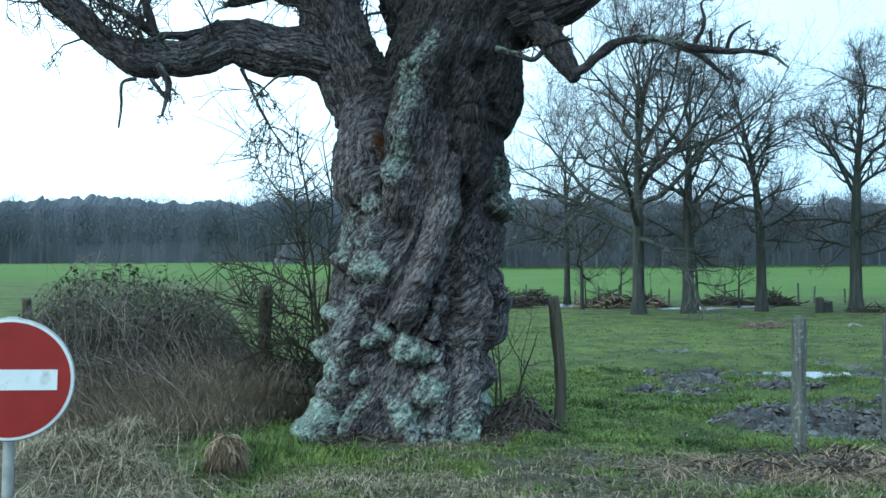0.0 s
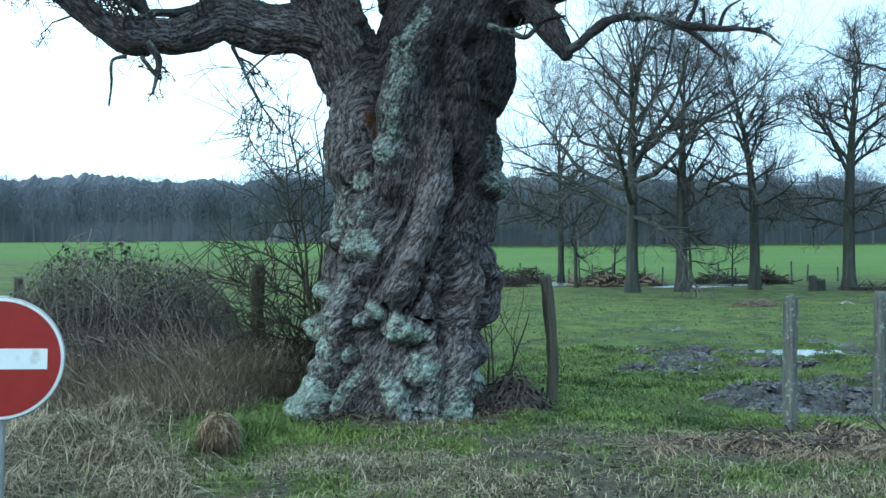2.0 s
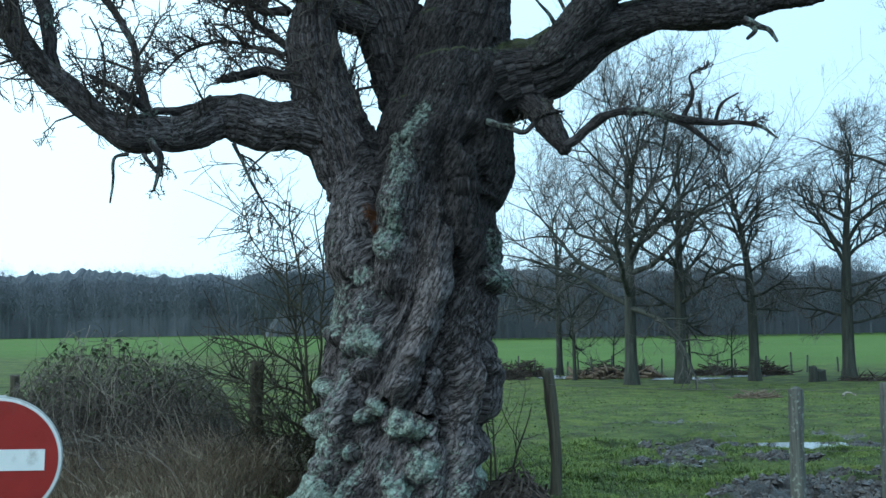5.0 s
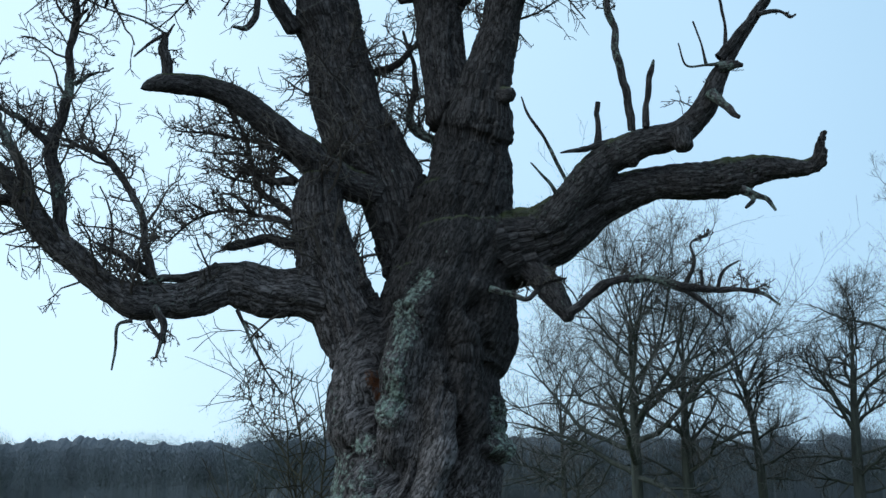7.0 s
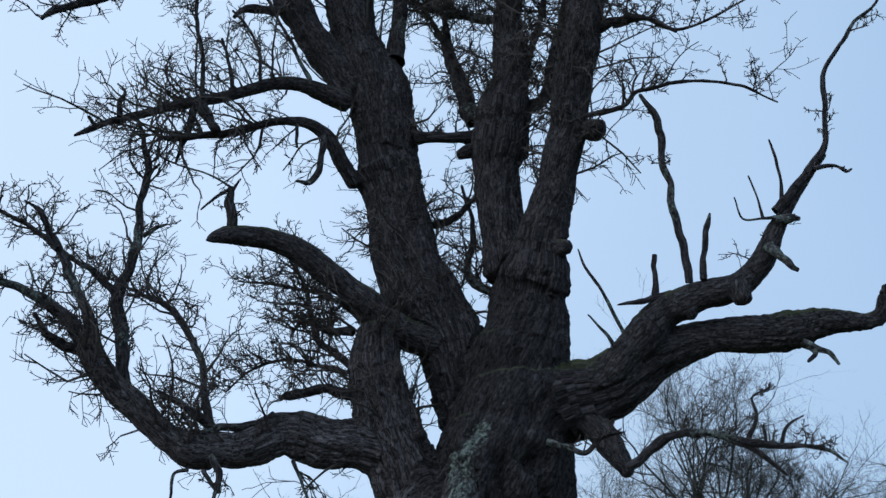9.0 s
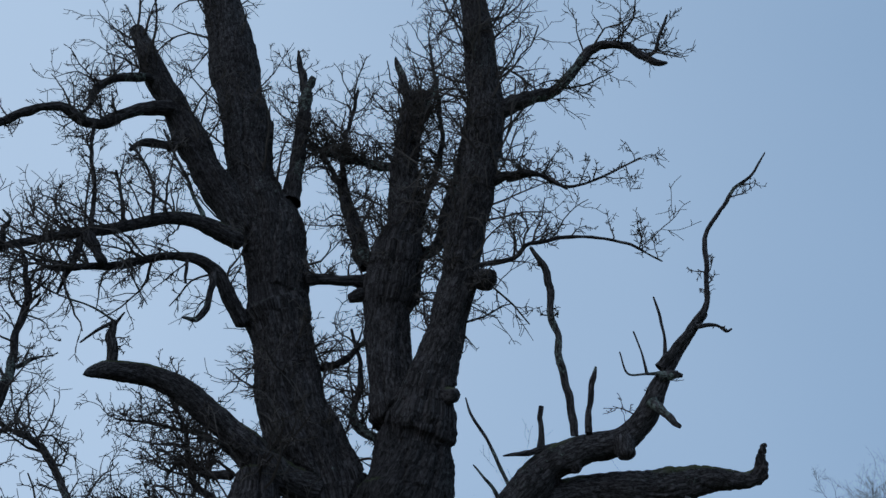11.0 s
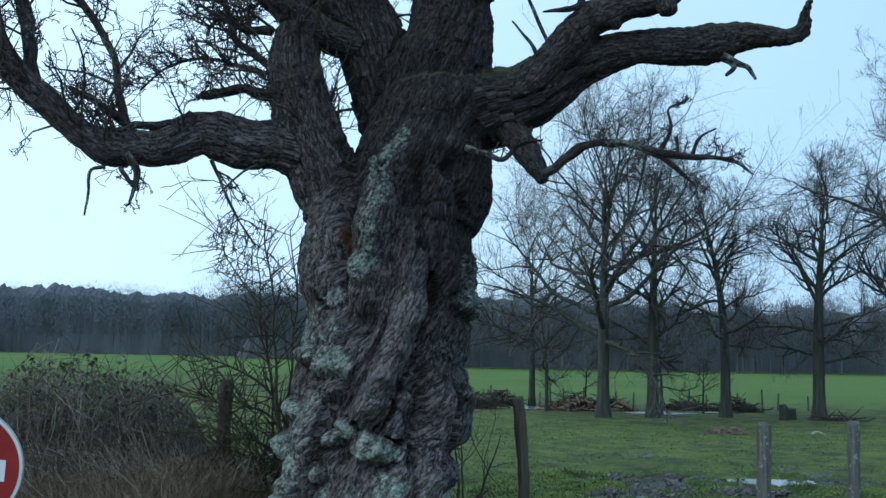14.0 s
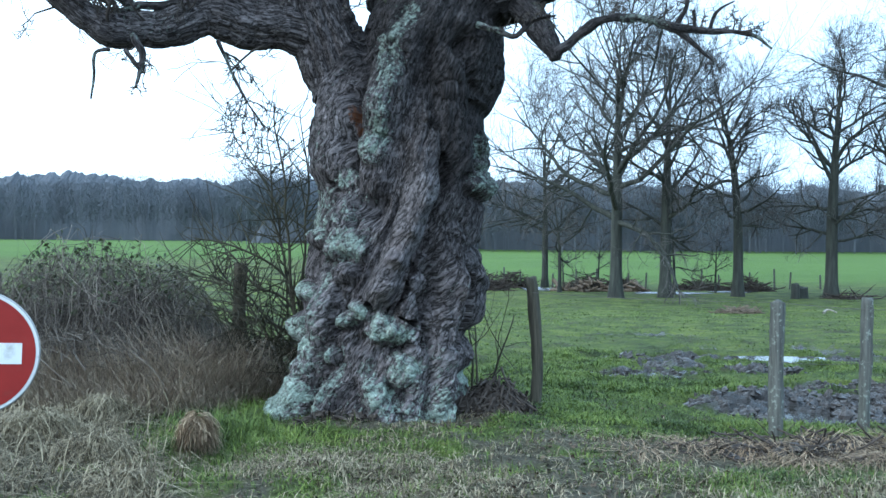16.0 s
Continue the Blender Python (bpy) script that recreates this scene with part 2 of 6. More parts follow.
def plant_material(name, stops, rough=0.8, scale=3.0, patch=0.4):
    """Blades, stems and leaves: each piece takes its own shade."""
    m, nt, b = shader(name, rough)
    r = nt.nodes.new("ShaderNodeNewGeometry").outputs["Random Per Island"]
    f = math_of(nt, "ADD", math_of(nt, "MULTIPLY", r, 1 - patch), math_of(nt, "MULTIPLY", noise_of(nt, scale, 4.0), patch))
    nt.links.new(ramp_of(nt, f, stops), b.inputs["Base Color"])
    return m


def plain_material(name, c0, c1, scale, rough, metal=0.0, bump=0.0):
    m, nt, b = shader(name, rough)
    f = noise_of(nt, scale, 5.0)
    nt.links.new(ramp_of(nt, f, [(0.3, c0), (0.7, c1)]), b.inputs["Base Color"])
    b.inputs["Metallic"].default_value = metal
    if bump:
        bump_of(nt, b, f, 0.5, bump)
    return m


def ground_material():
    m, nt, b = shader("meadow_ground", 0.95)
    big, mid, fine = noise_of(nt, 0.35, 4.0), noise_of(nt, 3.0, 5.0), noise_of(nt, 28.0, 4.0)
    grass = ramp_of(nt, math_of(nt, "ADD", math_of(nt, "MULTIPLY", big, 0.3), math_of(nt, "MULTIPLY", noise_of(nt, 1.1, 6.0, None, 0.68), 0.7)),
                    [(0.40, (0.044, 0.060, 0.020)), (0.49, (0.096, 0.136, 0.031)), (0.58, (0.172, 0.216, 0.044))])
    tuft = noise_of(nt, 22.0, 6.0, None, 0.75)
    grass = mix_of(nt, ramp_of(nt, tuft, [(0.42, (0, 0, 0)), (0.62, (0.6, 0.6, 0.6))]), grass, (0.034, 0.048, 0.018))
    grass = mix_of(nt, ramp_of(nt, noise_of(nt, 1.3, 6.0, None, 0.7), [(0.52, (0, 0, 0)), (0.64, (0.75, 0.75, 0.75))]), grass, (0.070, 0.068, 0.040))
    crop = ramp_of(nt, math_of(nt, "ADD", math_of(nt, "MULTIPLY", mid, 0.4), math_of(nt, "MULTIPLY", noise_of(nt, 0.05, 5.0), 0.6)), [(0.38, (0.072, 0.130, 0.021)), (0.62, (0.102, 0.175, 0.029))])
    litter = ramp_of(nt, math_of(nt, "ADD", math_of(nt, "MULTIPLY", fine, 0.6), math_of(nt, "MULTIPLY", mid, 0.4)),
                     [(0.35, (0.045, 0.043, 0.030)), (0.5, (0.095, 0.09, 0.062)), (0.68, (0.19, 0.18, 0.13))])
    mudc = ramp_of(nt, math_of(nt, "ADD", math_of(nt, "MULTIPLY", fine, 0.4), math_of(nt, "MULTIPLY", mid, 0.6)),
                   [(0.35, (0.030, 0.028, 0.027)), (0.65, (0.115, 0.108, 0.106))])

    def edge(name, lo, hi):
        return ramp_of(nt, math_of(nt, "ADD", math_of(nt, "MULTIPLY", attr_of(nt, name), 0.7), math_of(nt, "MULTIPLY", noise_of(nt, 5.0, 5.0, None, 0.65), 0.4)), [(lo, (0, 0, 0)), (hi, (1, 1, 1))])

    col = mix_of(nt, attr_of(nt, "field"), grass, crop)
    col = mix_of(nt, edge("litter", 0.42, 0.62), col, litter)
    mf = edge("mud", 0.46, 0.56)
    col = mix_of(nt, mf, col, mudc)
    nt.links.new(col, b.inputs["Base Color"])
    rr = nt.nodes.new("ShaderNodeMapRange")
    rr.inputs["To Min"].default_value, rr.inputs["To Max"].default_value = 0.95, 0.24
    nt.links.new(mf, rr.inputs["Value"])
    nt.links.new(rr.outputs[0], b.inputs["Roughness"])
    bump_of(nt, b, math_of(nt, "ADD", math_of(nt, "MULTIPLY", fine, 0.4), math_of(nt, "MULTIPLY", tuft, 0.6)), 1.0, 0.09)
    return m


def sign_material(name, c0, c1, stain):
    m, nt, b = shader(name, 0.45)
    col = ramp_of(nt, noise_of(nt, 6.0, 5.0), [(0.3, c0), (0.7, c1)])
    d = ramp_of(nt, noise_of(nt, 9.0, 6.0, None, 0.7), [(0.55, (0, 0, 0)), (0.75, (stain, stain, stain))])
    col = mix_of(nt, d, col, (0.10, 0.09, 0.07))
    nt.links.new(col, b.inputs["Base Color"])
    return m


BARK = bark_material()
TWIG = plant_material("oak_twig", [(0.2, (0.035, 0.030, 0.028)), (0.7, (0.085, 0.075, 0.068))], 0.9)
FAR_BARK = wood_material("far_tree_bark", [(0.3, (0.022, 0.025, 0.023)), (0.7, (0.064, 0.070, 0.062))], (6, 6, 0.8))
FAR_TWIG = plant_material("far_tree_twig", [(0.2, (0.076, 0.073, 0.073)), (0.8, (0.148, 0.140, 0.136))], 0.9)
# distance haze is painted into this pale blue-grey twig colour
HAZED_WOODS = plant_material("hazed_woods_twig", [(0.1, (0.102, 0.114, 0.134)), (0.9, (0.134, 0.148, 0.172))], 1.0, 0.05)
GROUND = ground_material()
GRASS = plant_material("meadow_grass", [(0.36, (0.034, 0.054, 0.016)), (0.5, (0.098, 0.148, 0.031)), (0.64, (0.182, 0.240, 0.053))], 0.7, 1.5, 0.72)
STRAW = plant_material("dead_grass", [(0.25, (0.050, 0.040, 0.026)), (0.5, (0.165, 0.140, 0.090)), (0.78, (0.42, 0.37, 0.255))], 0.85, 2.6)
STALK = plant_material("dead_stalk", [(0.2, (0.15, 0.115, 0.085)), (0.5, (0.34, 0.28, 0.215)), (0.8, (0.58, 0.51, 0.40))], 0.85, 2.6)
LEAVES = plant_material("fallen_leaves", [(0.2, (0.04, 0.03, 0.022)), (0.8, (0.13, 0.10, 0.07))], 0.85)
BRAMBLE = plant_material("bramble_stem", [(0.15, (0.040, 0.034, 0.030)), (0.55, (0.120, 0.106, 0.092)), (0.95, (0.32, 0.285, 0.24))], 0.8, 2.0)
BRAMBLE_LEAF = plant_material("bramble_leaf", [(0.2, (0.026, 0.036, 0.018)), (0.8, (0.105, 0.128, 0.060))], 0.5)
SHRUB = plant_material("shrub_twig", [(0.2, (0.028, 0.027, 0.020)), (0.8, (0.085, 0.080, 0.055))], 0.85)
POST = wood_material("weathered_oak_post", [(0.3, (0.035, 0.032, 0.024)), (0.7, (0.10, 0.092, 0.07))], (40, 40, 3))
POST_GREY = wood_material("grey_fence_post", [(0.3, (0.055, 0.058, 0.053)), (0.7, (0.14, 0.145, 0.134))], (40, 40, 3), 0.9, 0.06)
WIRE = plain_material("rusty_wire", (0.10, 0.09, 0.085), (0.2, 0.19, 0.18), 30, 0.6, 0.6)
RED = sign_material("sign_red", (0.215, 0.014, 0.012), (0.265, 0.019, 0.016), 0.3)
WHITE = sign_material("sign_white", (0.62, 0.66, 0.68), (0.74, 0.77, 0.78), 0.5)
METAL = plain_material("galvanised_steel", (0.30, 0.31, 0.31), (0.46, 0.47, 0.47), 14, 0.5, 0.7)
DEADWOOD = wood_material("rotten_wood", [(0.3, (0.022, 0.018, 0.016)), (0.7, (0.105, 0.088, 0.076))], (25, 25, 6))
FRESHWOOD = wood_material("sawn_logs", [(0.3, (0.10, 0.080, 0.062)), (0.7, (0.24, 0.19, 0.145))], (8, 8, 3))


def water_material(ripple=0.05, rough=0.06):
    m, nt, b = shader("standing_water", rough)
    b.inputs["Base Color"].default_value = (0.035, 0.032, 0.028, 1)
    b.inputs["Specular IOR Level"].default_value = 0.6
    bump_of(nt, b, noise_of(nt, 12.0, 2.0), ripple, 0.01 + 0.06 * (ripple > 0.1))
    return m


WATER = water_material()
POND = water_material(0.6, 0.25)


# ---- ground ----
def ground_z(x, y):
    """Height of the ground: flat by the road, dipping towards the pasture's wet bottom."""
    x, y = np.asarray(x, float), np.asarray(y, float)
    yy = np.maximum(y, 1.0)
    dip = -1.55 * smooth(9, 56, y) * smooth(-0.06, 0.07, x / yy)
    rise = 0.10 * np.exp(-(((x + 0.3) / 1.9) ** 2 + ((y - 10.6) / 1.7) ** 2))
    p = np.stack([x, y, np.zeros_like(x)], -1).reshape(-1, 3)
    near = np.exp(-np.maximum(y - 26, 0) / 14)
    bumps = (0.045 * fbm(p * 0.8, 3, 5) + 0.046 * fbm(p * 2.4, 4, 9)).reshape(x.shape) * near
    m = mud_at(x, y)
    clods = (0.9 * fbm(p * np.array([1.6, 2.6, 1]), 2, 3) + 1.3 * (0.38 - np.abs(fbm(p * np.array([4.2, 5.2, 1]), 3, 13))) + 0.5 * fbm(p * 9, 2, 15)).reshape(x.shape)
    return dip + rise + bumps - 0.09 * m * near + 0.085 * smooth(0.08, 0.5, m) * clods * near


def mud_at(x, y):
    a = np.exp(-(((x - 4.9) / 2.2) ** 2 + ((y - 11.0) / 1.15) ** 2) ** 2)
    b = 0.62 * np.exp(-(((x - 2.9) / 0.9) ** 2 + ((y - 14.0) / 0.6) ** 2))
    c = 0.8 * np.exp(-(((x - 5.4) / 1.8) ** 2 + ((y - 16.1) / 0.7) ** 2))
    d = 0.85 * np.exp(-(((x - 9.5) / 2.0) ** 2 + ((y - 13.0) / 0.8) ** 2))
    f = 0.95 * np.exp(-(((x - 3.1) / 0.9) ** 2 + ((y - 8.6) / 0.28) ** 2))
    e = 0.5 * np.exp(-(((x - 5.0) / 2.2) ** 2 + ((y - 23.0) / 1.3) ** 2))
    # trodden spots between the pools
    x, y = np.asarray(x, float), np.asarray(y, float)
    p = np.stack([x * 0.9, y * 1.3, np.zeros_like(x)], -1).reshape(-1, 3)
    g = 0.6 * smooth(0.14, 0.36, fbm(p, 3, 45).reshape(x.shape)) * np.exp(-(((x - 5.4) / 3.0) ** 2 + ((y - 15.5) / 4.2) ** 2) ** 2)
    return np.clip(np.maximum.reduce([a, b, c, d, e, f, g]), 0, 1)


def litter_at(x, y):
    """Dead grass and leaf litter: the verge, the hedge's foot, the strip along the fence."""
    pp = np.stack([x, y, np.zeros_like(x)], -1).reshape(-1, 3)
    blot = fbm(pp * 1.5, 3, 19).reshape(np.shape(x))
    verge = smooth(9.7, 8.4, y + 0.10 * np.maximum(x - 2, 0) - 0.25 * np.sin(x * 1.7)) * np.clip(np.where(x < -1.2, 0.78, 0.78) + 0.75 * blot, 0.05, 1)
    hedge = np.clip(1.0 + 0.6 * np.minimum(blot + 0.15, 0), 0.2, 1) * smooth(-1.45, -2.2, x + 0.10 * (y - 10)) * smooth(13.6, 12.4, y)
    fence = 0.95 * np.exp(-(((x - 3.3) / 1.9) ** 2 + ((y - 8.55) / 0.75) ** 2) ** 2)
    foot = 0.95 * np.exp(-((np.hypot(x + 0.3, y - 10.5) - 1.05) / 0.30) ** 2)
    green = 1.1 * np.exp(-(((x + 1.7) / 0.62) ** 2 + ((y - 9.3) / 1.35) ** 2)) + 0.8 * np.exp(-(((x + 2.4) / 0.35) ** 2 + ((y - 6.95) / 0.25) ** 2)) \
        + 0.6 * np.exp(-(((x + 3.15) / 0.28) ** 2 + ((y - 10.0) / 0.35) ** 2))
    x, y = np.asarray(x, float), np.asarray(y, float)
    return np.clip(np.maximum.reduce([verge, hedge, fence, foot]) - green, 0, 1)


def graded(edges):
    out = []
    for a, b, step in edges:
        out.append(np.arange(a, b, step))
    return np.concatenate(out + [[edges[-1][1]]])


def ground():
    xs = graded([(-1800, -300, 150), (-300, -60, 15), (-60, -7, 1.0), (-7, 10, 0.06), (10, 14, 0.4), (14, 60, 1.2), (60, 300, 15), (300, 1800, 150)])
    ys = graded([(-600, -60, 60), (-60, -6, 3), (-6, 6.6, 0.35), (6.6, 17.4, 0.055), (17.4, 40, 0.3), (40, 120, 2.5), (120, 480, 20), (480, 2400, 160)])
    gx, gy = np.meshgrid(xs, ys, indexing="xy")
    gz = ground_z(gx, gy)
    v = np.stack([gx, gy, gz], -1).reshape(-1, 3)
    nx, ny = len(xs), len(ys)
    i = (np.arange(ny - 1)[:, None] * nx + np.arange(nx - 1)[None]).ravel()
    me = mesh_of("ground", v, np.stack([i, i + 1, i + nx + 1, i + nx], -1), True)
    attribute(me, "mud", mud_at(gx, gy).ravel())
    attribute(me, "litter", litter_at(gx, gy).ravel())
    attribute(me, "field", smooth(70, 95, gy).ravel() * 0.9)
    me.materials.append(GROUND)
    return tagged(new("ground", me), "rough green pasture with muddy patches and dead grass verge", "ground", kind="structure")


ground()


def puddle(x, y, rx, ry, level):
    a = np.linspace(0, 2 * np.pi, 28, endpoint=False)
    bm = bmesh.new()
    ring = [bm.verts.new((x + rx * math.cos(t) * (1 + 0.12 * math.sin(3 * t + x)), y + ry * math.sin(t) * (1 + 0.1 * math.sin(2 * t + y)), 0)) for t in a]
    bm.faces.new(ring)
    ob = part("puddle", bm, WATER, None)
    ob.location.z = level
    return tagged(ob, "shallow rainwater puddle lying in trampled mud", "puddle", "puddles in the pasture")


def level_at(x, y, rx, ry, share):
    gx, gy = np.meshgrid(np.linspace(x - rx, x + rx, 25), np.linspace(y - ry, y + ry, 25))
    return float(np.quantile(ground_z(gx, gy), share))


for px_, py_, rx_, ry_, sh_ in ((4.7, 11.0, 2.0, 0.95, 0.30), (2.9, 14.0, 0.9, 0.5, 0.50), (5.4, 16.1, 1.8, 0.65, 0.58), (9.4, 13.0, 1.7, 0.65, 0.3)):
    puddle(px_, py_, rx_, ry_, level_at(px_, py_, rx_, ry_, sh_))


def clods():
    """Trampled lumps of wet earth."""
    r = np.random.default_rng(12)
    n = 26000
    x, y = r.uniform(1.5, 9.5, n), r.uniform(8.2, 17.2, n)
    m = mud_at(x, y)
    k = (r.uniform(0, 1, n) < smooth(0.25, 0.7, m) * (11.0 / y) ** 2.5 * np.clip(0.55 + 0.9 * fbm(np.stack([x * 1.7, y * 1.7, x * 0], -1), 2, 5), 0, 1)) & (np.abs(x) < 0.44 * y)
    x, y = x[k], y[k]
    n = len(x)
    s = r.uniform(0.018, 0.062, n) * r.uniform(0.7, 1.3, n)
    # a squashed eight-sided lump, each one bent its own way
    a = np.arange(7) * (2 * np.pi / 7)
    rings = np.concatenate([np.stack([np.cos(a) * f, np.sin(a) * f, np.full(7, h)], -1) for f, h in ((1.1, -0.35), (1.0, 0.2), (0.55, 0.62))] + [[[0, 0, 0.72]]])
    v = rings[None] * (1 + 0.38 * r.normal(0, 1, (n, 22, 1)).clip(-1.5, 1.5)) * s[:, None, None] * r.uniform(0.6, 1.4, (n, 1, 3))
    t = r.uniform(0, 6.283, n)
    vx = v[..., 0] * np.cos(t)[:, None] - v[..., 1] * np.sin(t)[:, None]
    vy = v[..., 0] * np.sin(t)[:, None] + v[..., 1] * np.cos(t)[:, None]
    v = np.stack([vx + x[:, None], vy + y[:, None], v[..., 2] + ground_z(x, y)[:, None]], -1).reshape(-1, 3)
    i = np.arange(7)
    j = (i + 1) % 7
    q = np.concatenate([np.stack([i, j, j + 7, i + 7], -1), np.stack([i + 7, j + 7, j + 14, i + 14], -1), np.stack([i + 14, j + 14, i * 0 + 21, i * 0 + 21], -1)])
    q = (q[None] + (np.arange(n) * 22)[:, None, None]).reshape(-1, 4)
    me = bpy.data.meshes.new("mud_clods")
    me.from_pydata(v.tolist(), [], [f[:3] if f[2] == f[3] else f for f in q.tolist()])
    me.materials.append(MUD)
    tagged(new("mud_clods", me), "trampled clods of wet grey mud", "mud", kind="stuff")


def mud_material():
    m, nt, b = shader("wet_mud", 0.38)
    f = noise_of(nt, 30.0, 4.0)
    nt.links.new(ramp_of(nt, f, [(0.3, (0.030, 0.027, 0.026)), (0.7, (0.12, 0.112, 0.11))]), b.inputs["Base Color"])
    bump_of(nt, b, f, 0.6, 0.012)
    return m


MUD = mud_material()
clods()
for px_, py_, rx_, ry_ in ((7.5, 69.6, 1.25, 2.4), (14.9, 65.2, 2.3, 1.5), (19.2, 67.0, 1.5, 1.0)):
    bm_ = bmesh.new()
    bm_.faces.new([bm_.verts.new((px_ + rx_ * math.cos(t) * (1 + 0.15 * math.sin(3 * t + px_)), py_ + ry_ * math.sin(t) * (1 + 0.25 * math.sin(5 * t + px_)), -1.515))
                   for t in np.linspace(0, 6.283, 40, endpoint=False)])
    tagged(part("pool", bm_, POND, None), "pale flooded hollow behind the row of bare trees", "puddle", "pools behind the trees")

# ---- the old oak ----
oak = tagged(new("old_oak"), "huge gnarled bare oak with burrs and pale lichen", "tree")
AXES = {}


def limb(name, kind, *rows):
    AXES[name] = (kind, rows)


limb("trunk", "T", (-0.47, 10.50, -0.20, 0.925), (-0.44, 10.50, -0.03, 0.870), (-0.38, 10.50, 0.24, 0.827), (-0.36, 10.50, 0.57, 0.805), (-0.34, 10.50, 0.89, 0.794), (-0.28, 10.50, 1.33, 0.794), (-0.20, 10.50, 1.87, 0.794), (-0.16, 10.50, 2.36, 0.805), (-0.18, 10.50, 2.75, 0.785), (-0.18, 10.50, 2.99, 0.715), (-0.14, 10.50, 3.16, 0.609), (-0.11, 10.50, 3.29, 0.408))
limb("main", "T", (-0.02, 10.50, 2.88, 0.679), (0.05, 10.52, 3.32, 0.648), (0.14, 10.53, 3.77, 0.599), (0.23, 10.55, 4.20, 0.527), (0.31, 10.57, 4.62, 0.453), (0.36, 10.58, 4.98, 0.377), (0.39, 10.60, 5.30, 0.340))
limb("leftstem", "M", (-0.60, 10.45, 2.56, 0.300), (-0.68, 10.44, 2.93, 0.319), (-0.80, 10.44, 3.32, 0.316), (-0.96, 10.43, 3.71, 0.313), (-1.07, 10.42, 4.07, 0.287), (-1.15, 10.41, 4.37, 0.261), (-1.16, 10.41, 4.62, 0.223), (-1.17, 10.40, 4.83, 0.168))
limb("leftlimb", "M", (-1.05, 10.40, 3.60, 0.262), (-1.31, 10.34, 3.65, 0.206), (-1.63, 10.28, 3.65, 0.227), (-1.83, 10.22, 3.70, 0.215), (-2.00, 10.16, 3.71, 0.182), (-2.18, 10.10, 3.61, 0.196), (-2.37, 10.04, 3.53, 0.158), (-2.52, 9.98, 3.53, 0.136), (-2.71, 9.91, 3.49, 0.161), (-2.90, 9.85, 3.55, 0.130), (-3.12, 9.79, 3.72, 0.120), (-3.33, 9.73, 3.91, 0.122), (-3.51, 9.67, 4.06, 0.125), (-3.67, 9.61, 4.26, 0.125), (-3.75, 9.55, 4.44, 0.105))
limb("leftlimb_end", "B", (-3.79, 9.70, 4.46, 0.090), (-3.98, 9.64, 4.67, 0.072), (-4.14, 9.59, 4.82, 0.061), (-4.30, 9.53, 4.90, 0.048), (-4.45, 9.47, 4.98, 0.040), (-4.59, 9.41, 5.01, 0.034), (-4.80, 9.36, 5.13, 0.024), (-5.01, 9.30, 5.28, 0.013))
limb("leftlimb_up1", "B", (-3.74, 9.75, 4.46, 0.075), (-3.82, 9.71, 4.74, 0.054), (-3.93, 9.68, 4.96, 0.048), (-4.06, 9.64, 5.23, 0.043), (-4.17, 9.61, 5.40, 0.038), (-4.30, 9.57, 5.66, 0.030), (-4.40, 9.54, 5.78, 0.022), (-4.51, 9.50, 5.85, 0.011))
limb("leftlimb_up2", "B", (-3.39, 9.80, 3.89, 0.071), (-3.46, 9.83, 4.22, 0.064), (-3.53, 9.85, 4.56, 0.062), (-3.60, 9.88, 4.85, 0.065), (-3.62, 9.90, 5.04, 0.066), (-3.57, 9.93, 5.26, 0.050), (-3.54, 9.95, 5.46, 0.048), (-3.52, 9.97, 5.68, 0.048), (-3.53, 10.00, 5.90, 0.040), (-3.54, 10.03, 6.23, 0.038), (-3.54, 10.05, 6.53, 0.035), (-3.59, 10.07, 6.73, 0.027), (-3.71, 10.10, 7.02, 0.015))
limb("leftlimb_up3", "B", (-2.61, 9.90, 3.72, 0.045), (-2.71, 9.97, 4.03, 0.037), (-2.77, 10.04, 4.36, 0.035), (-2.89, 10.11, 4.58, 0.036), (-3.07, 10.19, 4.83, 0.031), (-3.25, 10.26, 5.01, 0.028), (-3.49, 10.33, 5.14, 0.023), (-3.73, 10.40, 5.27, 0.014))
limb("leftlimb_up4", "B", (-2.64, 9.90, 3.76, 0.042), (-2.75, 9.83, 3.82, 0.037), (-2.93, 9.77, 3.93, 0.034), (-3.08, 9.70, 4.00, 0.018))
limb("stem2", "M", (-0.28, 10.75, 3.87, 0.253), (-0.32, 10.77, 4.13, 0.255), (-0.38, 10.78, 4.45, 0.316), (-0.45, 10.80, 4.78, 0.355), (-0.62, 10.82, 5.13, 0.359), (-0.79, 10.83, 5.45, 0.382), (-0.89, 10.85, 5.77, 0.350), (-0.97, 10.87, 6.10, 0.317), (-1.06, 10.88, 6.44, 0.309), (-1.17, 10.90, 6.79, 0.363))
limb("stem2_right", "M", (-1.08, 10.90, 6.58, 0.311), (-1.16, 10.93, 7.06, 0.323), (-1.24, 10.95, 7.49, 0.334), (-1.30, 10.97, 7.86, 0.346), (-1.46, 11.00, 8.24, 0.298), (-1.56, 11.03, 8.55, 0.262), (-1.66, 11.05, 8.95, 0.260), (-1.71, 11.07, 9.37, 0.284), (-1.86, 11.10, 9.79, 0.274), (-1.96, 11.12, 10.22, 0.292), (-2.11, 11.15, 10.84, 0.256), (-2.29, 11.17, 11.67, 0.211), (-2.46, 11.20, 12.65, 0.143))
